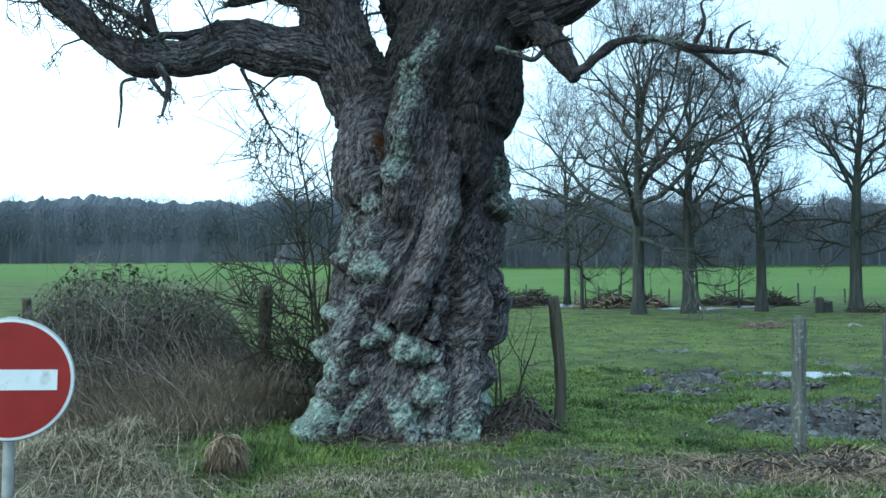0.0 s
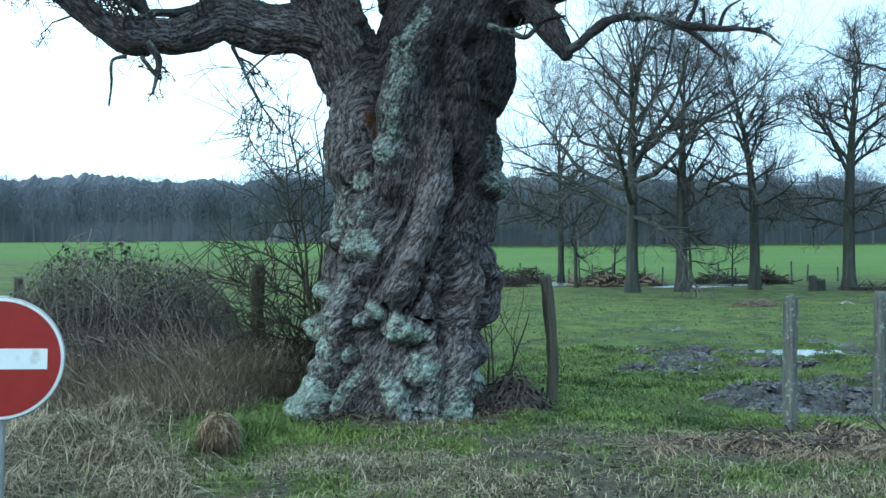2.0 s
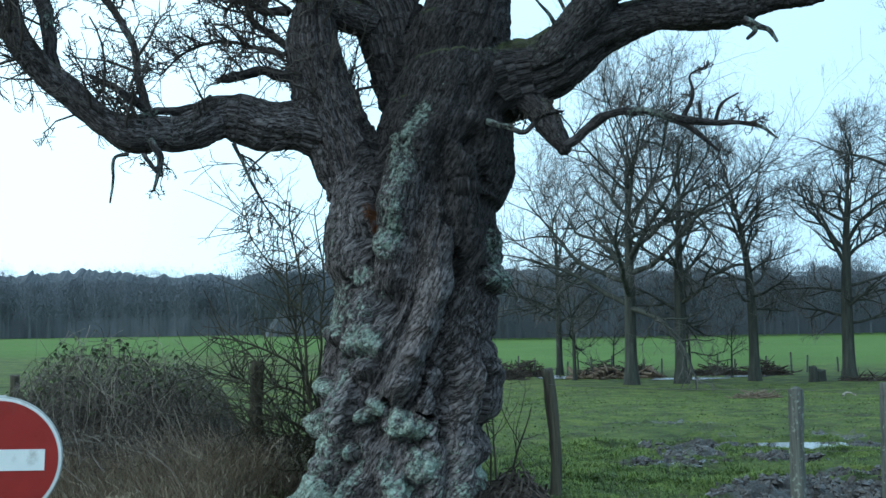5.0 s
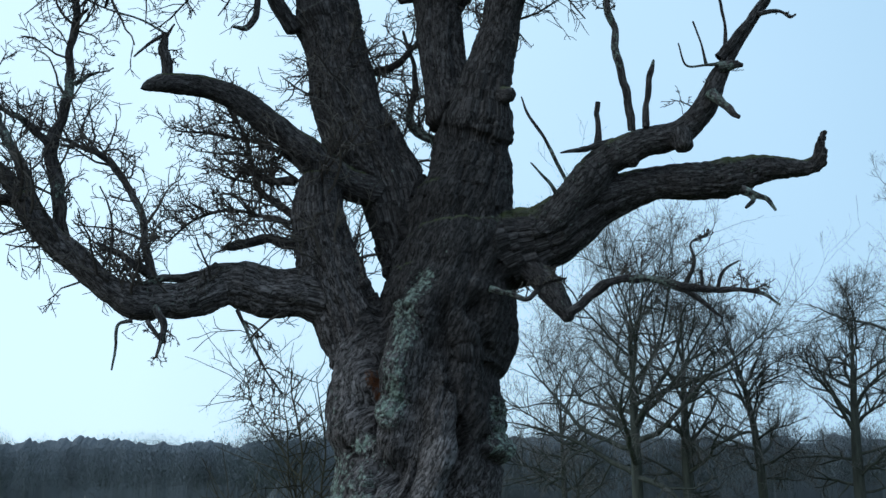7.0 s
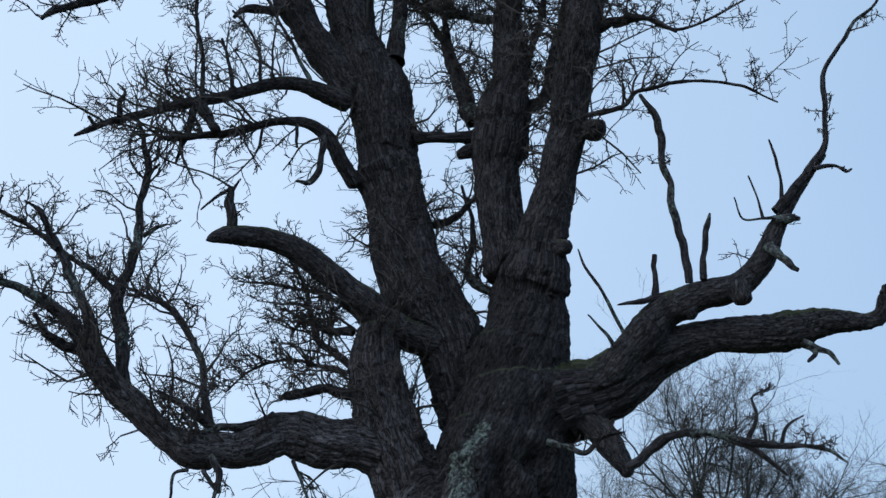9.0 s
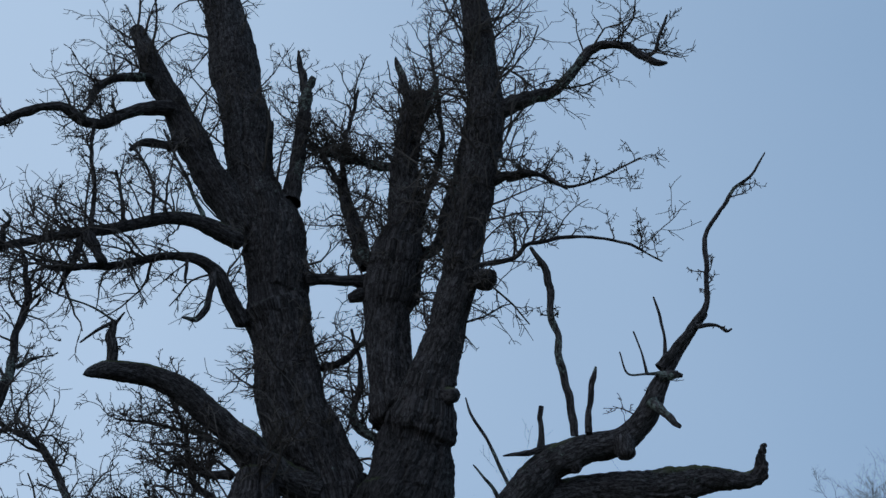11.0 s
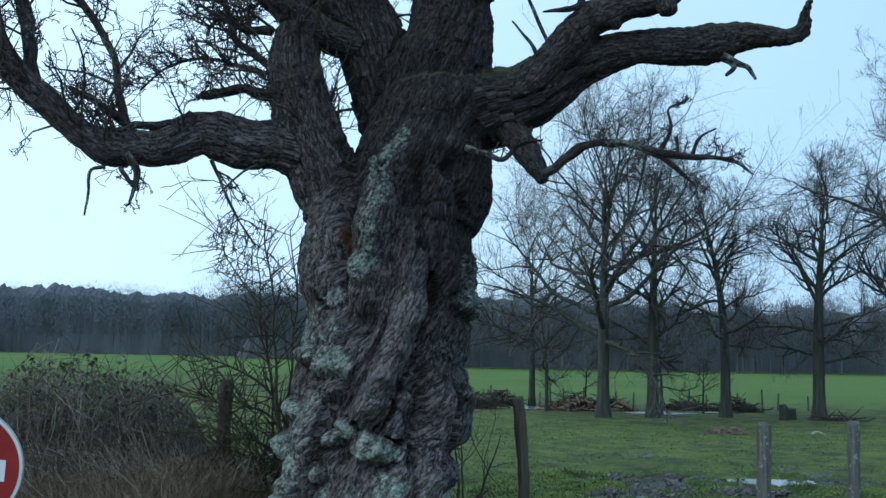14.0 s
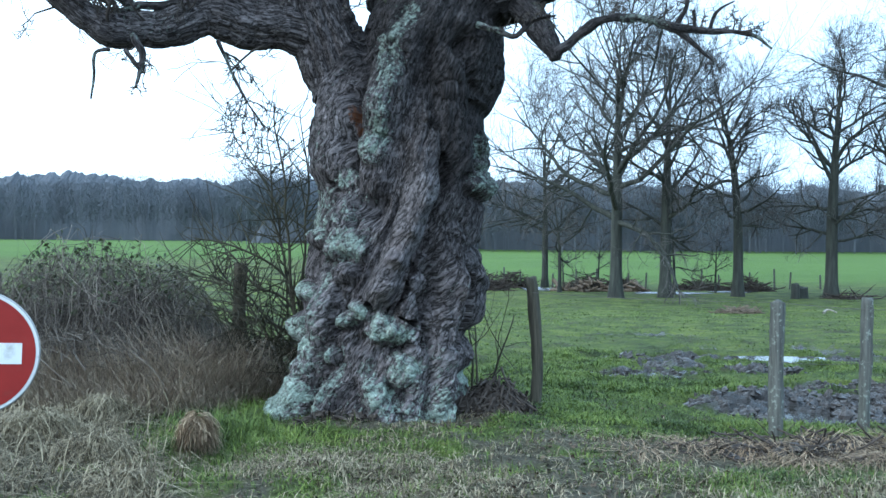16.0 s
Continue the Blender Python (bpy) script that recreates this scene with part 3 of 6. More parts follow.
limb("stem2_left", "M", (-1.55, 10.90, 7.73, 0.209), (-1.84, 10.85, 8.16, 0.191), (-2.07, 10.80, 8.48, 0.180), (-2.28, 10.75, 8.85, 0.181), (-2.43, 10.70, 9.12, 0.162), (-2.59, 10.65, 9.38, 0.150), (-2.78, 10.60, 9.69, 0.138), (-2.90, 10.55, 9.92, 0.118), (-3.07, 10.50, 10.28, 0.086))
limb("limb_a", "M", (-1.59, 10.75, 7.55, 0.120), (-1.74, 10.66, 7.58, 0.107), (-1.95, 10.57, 7.64, 0.091), (-2.16, 10.49, 7.66, 0.078), (-2.39, 10.40, 7.60, 0.068), (-2.61, 10.31, 7.48, 0.067), (-2.83, 10.22, 7.36, 0.061), (-3.10, 10.14, 7.26, 0.060), (-3.37, 10.05, 7.15, 0.051), (-3.63, 9.96, 7.02, 0.044), (-3.89, 9.88, 6.91, 0.038), (-4.08, 9.79, 6.77, 0.035), (-4.21, 9.70, 6.65, 0.020))
limb("limb_b", "M", (-1.47, 10.75, 6.53, 0.092), (-1.61, 10.65, 6.77, 0.080), (-1.78, 10.56, 7.05, 0.080), (-1.94, 10.46, 7.13, 0.064), (-2.23, 10.37, 7.13, 0.049), (-2.51, 10.27, 7.02, 0.045), (-2.78, 10.18, 6.89, 0.048), (-2.99, 10.08, 6.83, 0.044), (-3.20, 9.99, 6.75, 0.035), (-3.31, 9.89, 6.70, 0.029), (-3.44, 9.80, 6.74, 0.023), (-3.54, 9.70, 6.78, 0.014))
limb("snag", "M", (-0.60, 10.60, 4.73, 0.177), (-0.88, 10.51, 4.79, 0.154), (-1.14, 10.42, 4.97, 0.148), (-1.42, 10.33, 5.19, 0.142), (-1.70, 10.24, 5.40, 0.131), (-1.98, 10.15, 5.58, 0.119), (-2.20, 10.06, 5.64, 0.102), (-2.41, 9.97, 5.65, 0.096), (-2.61, 9.88, 5.62, 0.089), (-2.72, 9.79, 5.56, 0.055), (-2.76, 9.70, 5.50, 0.016))
limb("snag_spur", "B", (-2.54, 9.90, 5.71, 0.067), (-2.56, 9.88, 5.87, 0.051), (-2.58, 9.87, 6.02, 0.042), (-2.58, 9.85, 6.14, 0.031))
limb("curl", "B", (-1.24, 10.35, 4.08, 0.088), (-1.42, 10.28, 4.13, 0.060), (-1.62, 10.21, 4.17, 0.049), (-1.78, 10.14, 4.11, 0.046), (-1.92, 10.07, 4.03, 0.035), (-2.02, 10.00, 4.01, 0.021))
limb("stem3", "M", (0.23, 10.80, 5.51, 0.306), (0.17, 10.82, 5.77, 0.273), (0.13, 10.85, 6.03, 0.252), (0.07, 10.87, 6.43, 0.244), (0.07, 10.89, 6.78, 0.248), (0.13, 10.92, 7.10, 0.320), (0.17, 10.94, 7.51, 0.294), (0.25, 10.96, 7.89, 0.207), (0.23, 10.98, 8.28, 0.204), (0.22, 11.01, 8.68, 0.180), (0.23, 11.03, 9.10, 0.156), (0.29, 11.05, 9.53, 0.159), (0.35, 11.08, 9.79, 0.146), (0.41, 11.10, 9.93, 0.084))
limb("stem3_stub", "B", (0.02, 10.95, 7.22, 0.101), (-0.29, 10.90, 7.18, 0.069), (-0.53, 10.85, 7.15, 0.068), (-0.84, 10.80, 7.13, 0.074))
limb("stem3_spur", "B", (0.40, 11.10, 9.78, 0.105), (0.55, 11.07, 9.95, 0.053), (0.60, 11.05, 10.17, 0.018))
limb("stem4", "M", (0.42, 10.50, 5.28, 0.365), (0.47, 10.47, 5.59, 0.293), (0.55, 10.43, 5.95, 0.227), (0.64, 10.40, 6.26, 0.206), (0.75, 10.37, 6.61, 0.196), (0.82, 10.33, 6.90, 0.195), (0.86, 10.30, 7.22, 0.194), (0.90, 10.27, 7.55, 0.211), (0.96, 10.23, 7.89, 0.219), (1.04, 10.20, 8.24, 0.194))
limb("stem4_up", "M", (1.00, 10.20, 8.05, 0.205), (1.09, 10.16, 8.59, 0.189), (1.11, 10.12, 8.95, 0.191), (1.09, 10.09, 9.31, 0.183), (1.06, 10.05, 9.68, 0.182), (1.00, 10.01, 10.21, 0.165), (0.94, 9.97, 10.94, 0.141), (0.89, 9.94, 11.80, 0.111), (0.86, 9.90, 12.71, 0.064))
limb("stem4_right", "B", (1.18, 10.10, 8.96, 0.128), (1.38, 10.06, 9.04, 0.103), (1.64, 10.02, 9.15, 0.090), (1.89, 9.98, 9.21, 0.077), (2.02, 9.94, 9.38, 0.065), (2.19, 9.90, 9.60, 0.059), (2.38, 9.86, 9.75, 0.052), (2.68, 9.82, 9.80, 0.049), (2.89, 9.78, 9.64, 0.045), (3.03, 9.74, 9.50, 0.042), (3.14, 9.70, 9.48, 0.016))
limb("limb_c", "B", (1.13, 10.15, 8.11, 0.087), (1.37, 10.06, 8.13, 0.046), (1.54, 9.98, 8.10, 0.031), (1.72, 9.89, 8.01, 0.024), (1.93, 9.80, 7.80, 0.012))
limb("limb_d", "B", (1.03, 10.15, 7.03, 0.036), (1.25, 10.11, 7.06, 0.024), (1.43, 10.06, 7.13, 0.024), (1.51, 10.02, 7.22, 0.024), (1.66, 9.98, 7.25, 0.021), (1.95, 9.93, 7.30, 0.018), (2.24, 9.89, 7.26, 0.018), (2.53, 9.84, 7.18, 0.015), (2.88, 9.80, 6.97, 0.009))
limb("rightarm", "M", (0.16, 10.50, 3.87, 0.527), (0.66, 10.46, 4.08, 0.389), (1.05, 10.42, 4.16, 0.322), (1.44, 10.38, 4.43, 0.278), (1.83, 10.35, 4.60, 0.195), (2.17, 10.31, 4.67, 0.155), (2.55, 10.27, 4.69, 0.160), (2.87, 10.23, 4.72, 0.182), (3.14, 10.19, 4.78, 0.132), (3.41, 10.15, 4.78, 0.093), (3.61, 10.12, 4.77, 0.077), (3.72, 10.08, 4.83, 0.071), (3.72, 10.04, 4.97, 0.049), (3.76, 10.00, 5.10, 0.025))
limb("rightarm_up", "M", (0.92, 10.25, 4.12, 0.136), (1.12, 10.22, 4.27, 0.164), (1.31, 10.18, 4.49, 0.175), (1.51, 10.15, 4.71, 0.180), (1.77, 10.11, 4.92, 0.159), (2.03, 10.08, 5.03, 0.137), (2.30, 10.04, 5.08, 0.131), (2.50, 10.01, 5.21, 0.120), (2.64, 9.97, 5.40, 0.115), (2.75, 9.94, 5.62, 0.090), (2.84, 9.90, 5.78, 0.060), (2.98, 9.87, 5.99, 0.047), (3.17, 9.83, 6.25, 0.036), (3.28, 9.80, 6.39, 0.030))
limb("rightarm_tip", "B", (2.76, 9.85, 5.81, 0.056), (2.91, 9.83, 5.98, 0.048), (3.10, 9.82, 6.20, 0.040), (3.27, 9.80, 6.46, 0.035), (3.33, 9.78, 6.90, 0.026), (3.39, 9.77, 7.35, 0.024), (3.65, 9.75, 7.72, 0.021), (3.71, 9.73, 7.82, 0.018), (3.93, 9.72, 8.01, 0.015), (4.11, 9.70, 8.29, 0.009))
limb("upright1", "B", (1.89, 9.95, 5.12, 0.041), (1.86, 9.96, 5.47, 0.036), (1.80, 9.96, 5.89, 0.037), (1.77, 9.97, 6.17, 0.034), (1.70, 9.98, 6.40, 0.037), (1.73, 9.99, 6.65, 0.038), (1.68, 9.99, 6.91, 0.035), (1.56, 10.00, 7.19, 0.024))
limb("upright2", "B", (2.02, 9.95, 5.15, 0.033), (2.07, 9.95, 5.48, 0.031), (2.10, 9.95, 5.71, 0.034), (2.14, 9.95, 5.83, 0.011))
limb("upright3", "B", (1.58, 10.10, 5.04, 0.036), (1.60, 10.10, 5.28, 0.028), (1.62, 10.10, 5.46, 0.025))
limb("stub1", "B", (1.73, 10.10, 5.07, 0.036), (1.44, 10.00, 4.95, 0.030), (1.20, 9.90, 4.88, 0.008))
limb("stub2", "B", (2.64, 9.85, 5.43, 0.065), (2.76, 9.75, 5.27, 0.045), (2.86, 9.65, 5.13, 0.021))
limb("stub3", "B", (2.75, 9.85, 5.70, 0.054), (2.87, 9.82, 5.71, 0.046), (2.97, 9.80, 5.70, 0.022))
limb("thin1", "B", (1.27, 10.20, 4.70, 0.019), (1.17, 10.17, 4.90, 0.017), (1.04, 10.15, 5.18, 0.017), (0.94, 10.12, 5.31, 0.014), (0.86, 10.10, 5.52, 0.008))
limb("droop", "M", (0.86, 10.30, 3.88, 0.136), (1.04, 10.20, 3.69, 0.124), (1.15, 10.10, 3.48, 0.106), (1.23, 10.00, 3.31, 0.063))
limb("droop_limb", "B", (1.22, 10.00, 3.35, 0.047), (1.40, 9.96, 3.50, 0.047), (1.58, 9.91, 3.63, 0.044), (1.76, 9.87, 3.65, 0.039), (2.01, 9.82, 3.62, 0.036), (2.26, 9.78, 3.55, 0.046), (2.50, 9.73, 3.51, 0.033), (2.75, 9.69, 3.51, 0.023), (2.93, 9.64, 3.45, 0.018), (3.07, 9.60, 3.34, 0.010))
limb("hang1", "B", (-2.53, 9.75, 3.40, 0.038), (-2.44, 9.70, 3.25, 0.030), (-2.46, 9.65, 3.07, 0.020), (-2.47, 9.60, 2.95, 0.010))
limb("hang2", "B", (-2.73, 9.70, 3.29, 0.020), (-2.82, 9.67, 3.27, 0.015), (-2.84, 9.63, 3.07, 0.013), (-2.86, 9.60, 2.84, 0.007))
limb("hang3", "B", (-1.86, 10.10, 3.45, 0.021), (-1.77, 10.06, 3.26, 0.016), (-1.69, 10.02, 3.10, 0.013), (-1.57, 9.99, 2.87, 0.010), (-1.40, 9.95, 2.63, 0.008))
limb("thin_up", "B", (-1.11, 10.95, 8.20, 0.117), (-1.07, 10.96, 8.63, 0.089), (-1.05, 10.96, 8.95, 0.086), (-1.02, 10.97, 9.27, 0.081), (-1.00, 10.98, 9.61, 0.075), (-1.05, 10.99, 9.94, 0.058), (-1.11, 10.99, 10.24, 0.042), (-1.15, 11.00, 10.45, 0.014))
limb("left_up_a", "B", (-2.50, 10.60, 9.21, 0.097), (-2.64, 10.53, 9.15, 0.090), (-2.86, 10.45, 9.06, 0.076), (-3.07, 10.38, 8.89, 0.069), (-3.24, 10.31, 8.74, 0.068), (-3.40, 10.24, 8.73, 0.061), (-3.56, 10.16, 8.81, 0.055), (-3.65, 10.09, 8.81, 0.052), (-4.19, 10.02, 8.52, 0.050), (-4.52, 9.95, 8.37, 0.043), (-4.73, 9.87, 8.23, 0.037), (-4.79, 9.80, 8.11, 0.021))
limb("left_up_b", "B", (-2.69, 10.55, 9.52, 0.065), (-2.84, 10.49, 9.54, 0.055), (-3.04, 10.43, 9.49, 0.051), (-3.21, 10.38, 9.39, 0.044), (-3.32, 10.32, 9.21, 0.038), (-3.37, 10.26, 8.97, 0.028), (-3.40, 10.20, 8.81, 0.012))
limb("knob1", "M", (2.36, 9.95, 5.06, 0.097), (2.37, 9.90, 4.91, 0.086))
limb("knob2", "M", (1.88, 10.10, 4.89, 0.082), (1.92, 10.05, 4.80, 0.054))
limb("knob3", "M", (1.04, 10.20, 6.88, 0.125), (1.12, 10.10, 6.85, 0.100))
limb("knob4", "M", (0.66, 10.30, 5.61, 0.097), (0.76, 10.15, 5.57, 0.076))
limb("knob5", "M", (-0.78, 10.30, 3.75, 0.085), (-0.67, 10.20, 3.69, 0.058))
limb("leftlimb_up5", "B", (-4.15, 9.55, 5.37, 0.030), (-4.37, 9.51, 5.54, 0.024), (-4.55, 9.48, 5.64, 0.022), (-4.74, 9.44, 5.73, 0.019), (-4.99, 9.40, 5.85, 0.011))
limb("leftlimb_end2", "B", (-3.81, 9.70, 4.39, 0.058), (-3.98, 9.60, 4.43, 0.047), (-4.10, 9.50, 4.51, 0.037), (-4.22, 9.40, 4.68, 0.021))
limb("back_a", "B", (-1.35, 10.45, 4.44, 0.050), (-1.58, 10.52, 4.59, 0.040), (-1.77, 10.59, 4.76, 0.034), (-1.85, 10.66, 5.08, 0.029), (-1.98, 10.73, 5.42, 0.021), (-2.15, 10.80, 5.71, 0.012))
limb("back_b", "B", (-1.39, 10.45, 4.77, 0.045), (-1.61, 10.51, 4.81, 0.037), (-1.79, 10.57, 4.91, 0.029), (-1.93, 10.64, 4.97, 0.026), (-2.07, 10.70, 4.81, 0.012))
limb("back_c", "B", (-1.28, 10.50, 4.86, 0.034), (-1.50, 10.62, 5.12, 0.026), (-1.80, 10.75, 5.30, 0.021), (-2.22, 10.88, 5.43, 0.015), (-2.71, 11.00, 5.53, 0.009))
limb("back_d", "B", (-1.43, 10.45, 4.35, 0.034), (-1.73, 10.54, 4.46, 0.023), (-2.09, 10.62, 4.54, 0.017), (-2.41, 10.71, 4.49, 0.014), (-2.73, 10.80, 4.26, 0.009))
limb("back_e", "B", (0.24, 11.00, 7.53, 0.114), (0.60, 11.06, 7.70, 0.074), (0.72, 11.12, 8.23, 0.069), (0.91, 11.18, 8.97, 0.058), (1.04, 11.24, 9.82, 0.047), (1.19, 11.30, 10.88, 0.029))
limb("back_f", "B", (0.02, 11.00, 8.77, 0.067), (-0.25, 11.05, 8.83, 0.060), (-0.53, 11.10, 8.92, 0.057), (-0.72, 11.15, 9.06, 0.041), (-0.98, 11.20, 9.13, 0.020))
limb("back_g", "B", (-0.86, 10.90, 6.65, 0.079), (-0.64, 10.97, 6.14, 0.040), (-0.43, 11.05, 6.24, 0.046), (-0.24, 11.12, 6.46, 0.035), (-0.12, 11.20, 6.64, 0.017))
limb("back_h", "B", (-0.18, 11.10, 7.43, 0.109), (-0.32, 11.12, 7.80, 0.085), (-0.41, 11.15, 8.18, 0.066), (-0.61, 11.17, 8.72, 0.034), (-0.82, 11.20, 9.08, 0.017))
limb("back_i", "B", (0.77, 10.90, 5.08, 0.079), (-0.24, 10.97, 5.62, 0.045), (-0.19, 11.05, 6.04, 0.034), (-0.23, 11.12, 6.40, 0.023), (-0.31, 11.20, 6.71, 0.017))
limb("epi", "B", (0.51, 9.95, 3.60, 0.031), (0.67, 9.89, 3.54, 0.026), (0.85, 9.82, 3.48, 0.025), (0.97, 9.76, 3.59, 0.020), (1.17, 9.70, 3.63, 0.010))
limb("mid_a", "B", (0.12, 11.00, 8.75, 0.057), (-0.25, 11.05, 8.83, 0.046), (-0.53, 11.10, 8.96, 0.040), (-0.87, 11.15, 9.08, 0.029), (-1.10, 11.20, 9.43, 0.017))
limb("mid_b", "B", (-0.07, 11.10, 7.22, 0.052), (-0.31, 11.15, 8.04, 0.040), (-0.50, 11.20, 8.75, 0.035), (-0.49, 11.25, 9.43, 0.029), (-0.38, 11.30, 10.07, 0.018))
limb("mid_c", "B", (0.26, 11.10, 7.75, 0.058), (0.51, 11.12, 8.47, 0.040), (0.67, 11.15, 9.21, 0.035), (0.60, 11.17, 10.07, 0.023), (0.51, 11.20, 10.79, 0.017))
limb("flake1", "B", (2.90, 9.95, 4.52, 0.046), (3.05, 9.93, 4.43, 0.031), (3.14, 9.92, 4.39, 0.026), (3.20, 9.90, 4.29, 0.015))
limb("flake2", "B", (2.95, 9.95, 4.48, 0.026), (2.99, 9.93, 4.40, 0.031), (2.92, 9.90, 4.32, 0.015))
limb("tip_twig1", "B", (2.83, 9.85, 5.92, 0.026), (2.84, 9.83, 6.12, 0.015), (2.81, 9.82, 6.33, 0.015), (2.75, 9.80, 6.54, 0.010))
limb("tip_twig2", "B", (3.15, 9.80, 6.22, 0.025), (3.36, 9.77, 6.24, 0.015), (3.45, 9.73, 6.16, 0.015), (3.49, 9.70, 6.18, 0.010))
limb("tip_twig3", "B", (2.79, 9.85, 5.74, 0.020), (2.60, 9.83, 5.72, 0.010), (2.45, 9.82, 5.71, 0.010), (2.36, 9.80, 5.93, 0.008))
limb("tip_twig4", "B", (2.63, 9.85, 5.74, 0.015), (2.59, 9.82, 5.94, 0.010), (2.52, 9.80, 6.16, 0.008))
limb("arm_twig1", "B", (1.17, 10.10, 4.52, 0.026), (1.11, 10.05, 4.60, 0.016), (0.92, 10.00, 4.81, 0.008))
limb("droop_fork", "B", (2.26, 9.80, 3.55, 0.036), (2.42, 9.75, 3.40, 0.026), (2.57, 9.70, 3.25, 0.010))
limb("droop_twig1", "B", (2.42, 9.75, 3.52, 0.018), (2.40, 9.70, 3.69, 0.013))
limb("droop_twig2", "B", (2.56, 9.75, 3.53, 0.021), (2.61, 9.72, 3.67, 0.015), (2.76, 9.70, 3.77, 0.008))
limb("droop_twig3", "B", (2.27, 9.80, 3.58, 0.021), (2.37, 9.78, 3.79, 0.016), (2.34, 9.77, 3.95, 0.010), (2.50, 9.75, 4.04, 0.008))
limb("left_up_stub", "B", (-2.39, 10.70, 8.72, 0.064), (-2.60, 10.63, 8.72, 0.057), (-2.76, 10.57, 8.69, 0.047), (-2.89, 10.50, 8.54, 0.022))
limb("limb_ab", "B", (-3.08, 10.10, 7.22, 0.072), (-2.93, 10.05, 7.03, 0.059), (-2.82, 10.00, 6.81, 0.053))
limb("limb_a_drop", "B", (-3.12, 10.10, 7.16, 0.048), (-3.14, 10.07, 6.94, 0.036), (-3.19, 10.03, 6.69, 0.023), (-3.23, 10.00, 6.47, 0.012))
limb("limb_b_drop", "B", (-1.79, 10.40, 6.97, 0.039), (-1.80, 10.38, 6.72, 0.036), (-1.83, 10.35, 6.48, 0.033), (-1.91, 10.33, 6.37, 0.027), (-2.03, 10.30, 6.38, 0.015))
limb("limb_b_drop2", "B", (-2.07, 10.40, 7.10, 0.024), (-2.05, 10.35, 6.81, 0.012))
limb("limb_a_spur", "B", (-3.79, 9.80, 6.92, 0.026), (-3.81, 9.78, 7.08, 0.023), (-3.77, 9.77, 7.17, 0.017), (-3.84, 9.75, 7.27, 0.009))
limb("limb_a_spur2", "B", (-4.05, 9.80, 6.80, 0.023), (-4.11, 9.75, 6.89, 0.017))
limb("limb_a_up1", "B", (-3.06, 10.10, 7.27, 0.027), (-3.08, 10.10, 7.79, 0.024), (-3.22, 10.10, 8.36, 0.022), (-3.22, 10.10, 8.65, 0.019))
limb("limb_a_up2", "B", (-2.76, 10.20, 7.44, 0.027), (-2.81, 10.20, 7.70, 0.024), (-2.92, 10.20, 8.06, 0.015))
limb("limb_a_up3", "B", (-2.49, 10.30, 7.56, 0.021), (-2.51, 10.30, 7.90, 0.019), (-2.72, 10.30, 8.33, 0.016), (-2.86, 10.30, 8.48, 0.013))
limb("limb_a_up4", "B", (-1.97, 10.50, 7.68, 0.028), (-2.17, 10.50, 8.08, 0.022), (-2.44, 10.50, 8.59, 0.016), (-2.55, 10.50, 8.83, 0.013))
limb("snag_twig1", "B", (-2.58, 9.85, 6.12, 0.020), (-2.71, 9.82, 6.02, 0.017), (-2.86, 9.80, 5.87, 0.008))
limb("snag_twig2", "B", (-2.57, 9.85, 6.09, 0.020), (-2.48, 9.80, 6.19, 0.011))
limb("snag_twig3", "B", (-2.60, 9.85, 6.14, 0.014), (-2.82, 9.83, 6.26, 0.011), (-3.16, 9.82, 6.37, 0.009), (-3.43, 9.80, 6.51, 0.009))
limb("leftlimb_ridge", "B", (-2.06, 10.10, 3.86, 0.069), (-2.21, 10.04, 3.75, 0.053), (-2.35, 9.98, 3.73, 0.040), (-2.52, 9.92, 3.72, 0.034), (-2.71, 9.86, 3.65, 0.026), (-2.82, 9.80, 3.58, 0.013))
limb("leftlimb_up6", "B", (-3.60, 9.85, 5.00, 0.049), (-3.80, 9.80, 5.19, 0.033), (-4.00, 9.75, 5.30, 0.027), (-4.19, 9.70, 5.42, 0.019))
limb("leftlimb_up7", "B", (-3.47, 9.95, 5.65, 0.025), (-3.35, 9.95, 5.73, 0.023), (-3.23, 9.95, 5.77, 0.011))
limb("leftlimb_up8", "B", (-3.53, 10.00, 6.35, 0.023), (-3.40, 10.00, 6.47, 0.012))
limb("hang1b", "B", (-2.60, 9.75, 3.29, 0.025), (-2.46, 9.65, 3.11, 0.018))
limb("stem3_prong", "B", (0.32, 11.10, 9.65, 0.097), (0.21, 11.10, 10.02, 0.067), (0.11, 11.10, 10.36, 0.046), (0.07, 11.10, 10.49, 0.014))
limb("stem3_stub2", "B", (-0.07, 10.90, 7.11, 0.081), (-0.25, 10.88, 7.01, 0.081), (-0.36, 10.85, 6.94, 0.049))
limb("thin_up_knob", "B", (-1.02, 10.95, 9.77, 0.048), (-0.96, 10.93, 9.92, 0.055), (-0.92, 10.90, 9.98, 0.031))
limb("stem4_tip", "B", (2.86, 9.80, 9.67, 0.029), (3.02, 9.77, 9.66, 0.023), (3.12, 9.73, 9.94, 0.020), (3.21, 9.70, 10.18, 0.013))
limb("limb_c2", "B", (1.31, 10.10, 8.10, 0.043), (1.68, 10.03, 8.10, 0.022), (1.97, 9.95, 7.91, 0.018), (2.27, 9.88, 7.99, 0.015), (2.75, 9.80, 8.23, 0.009))


def capped(v, q, k, sides, ends):
    """Closes a tube of k rings with a cone at each end."""
    n = len(v)
    v = np.concatenate([v, ends])
    s = np.arange(sides)
    s1 = (s + 1) % sides
    a = np.stack([s1, s, np.full(sides, n), np.full(sides, n)], -1)
    o = (k - 1) * sides
    b = np.stack([o + s, o + s1, np.full(sides, n + 1), np.full(sides, n + 1)], -1)
    return v, q, np.concatenate([a, b])[:, :3]


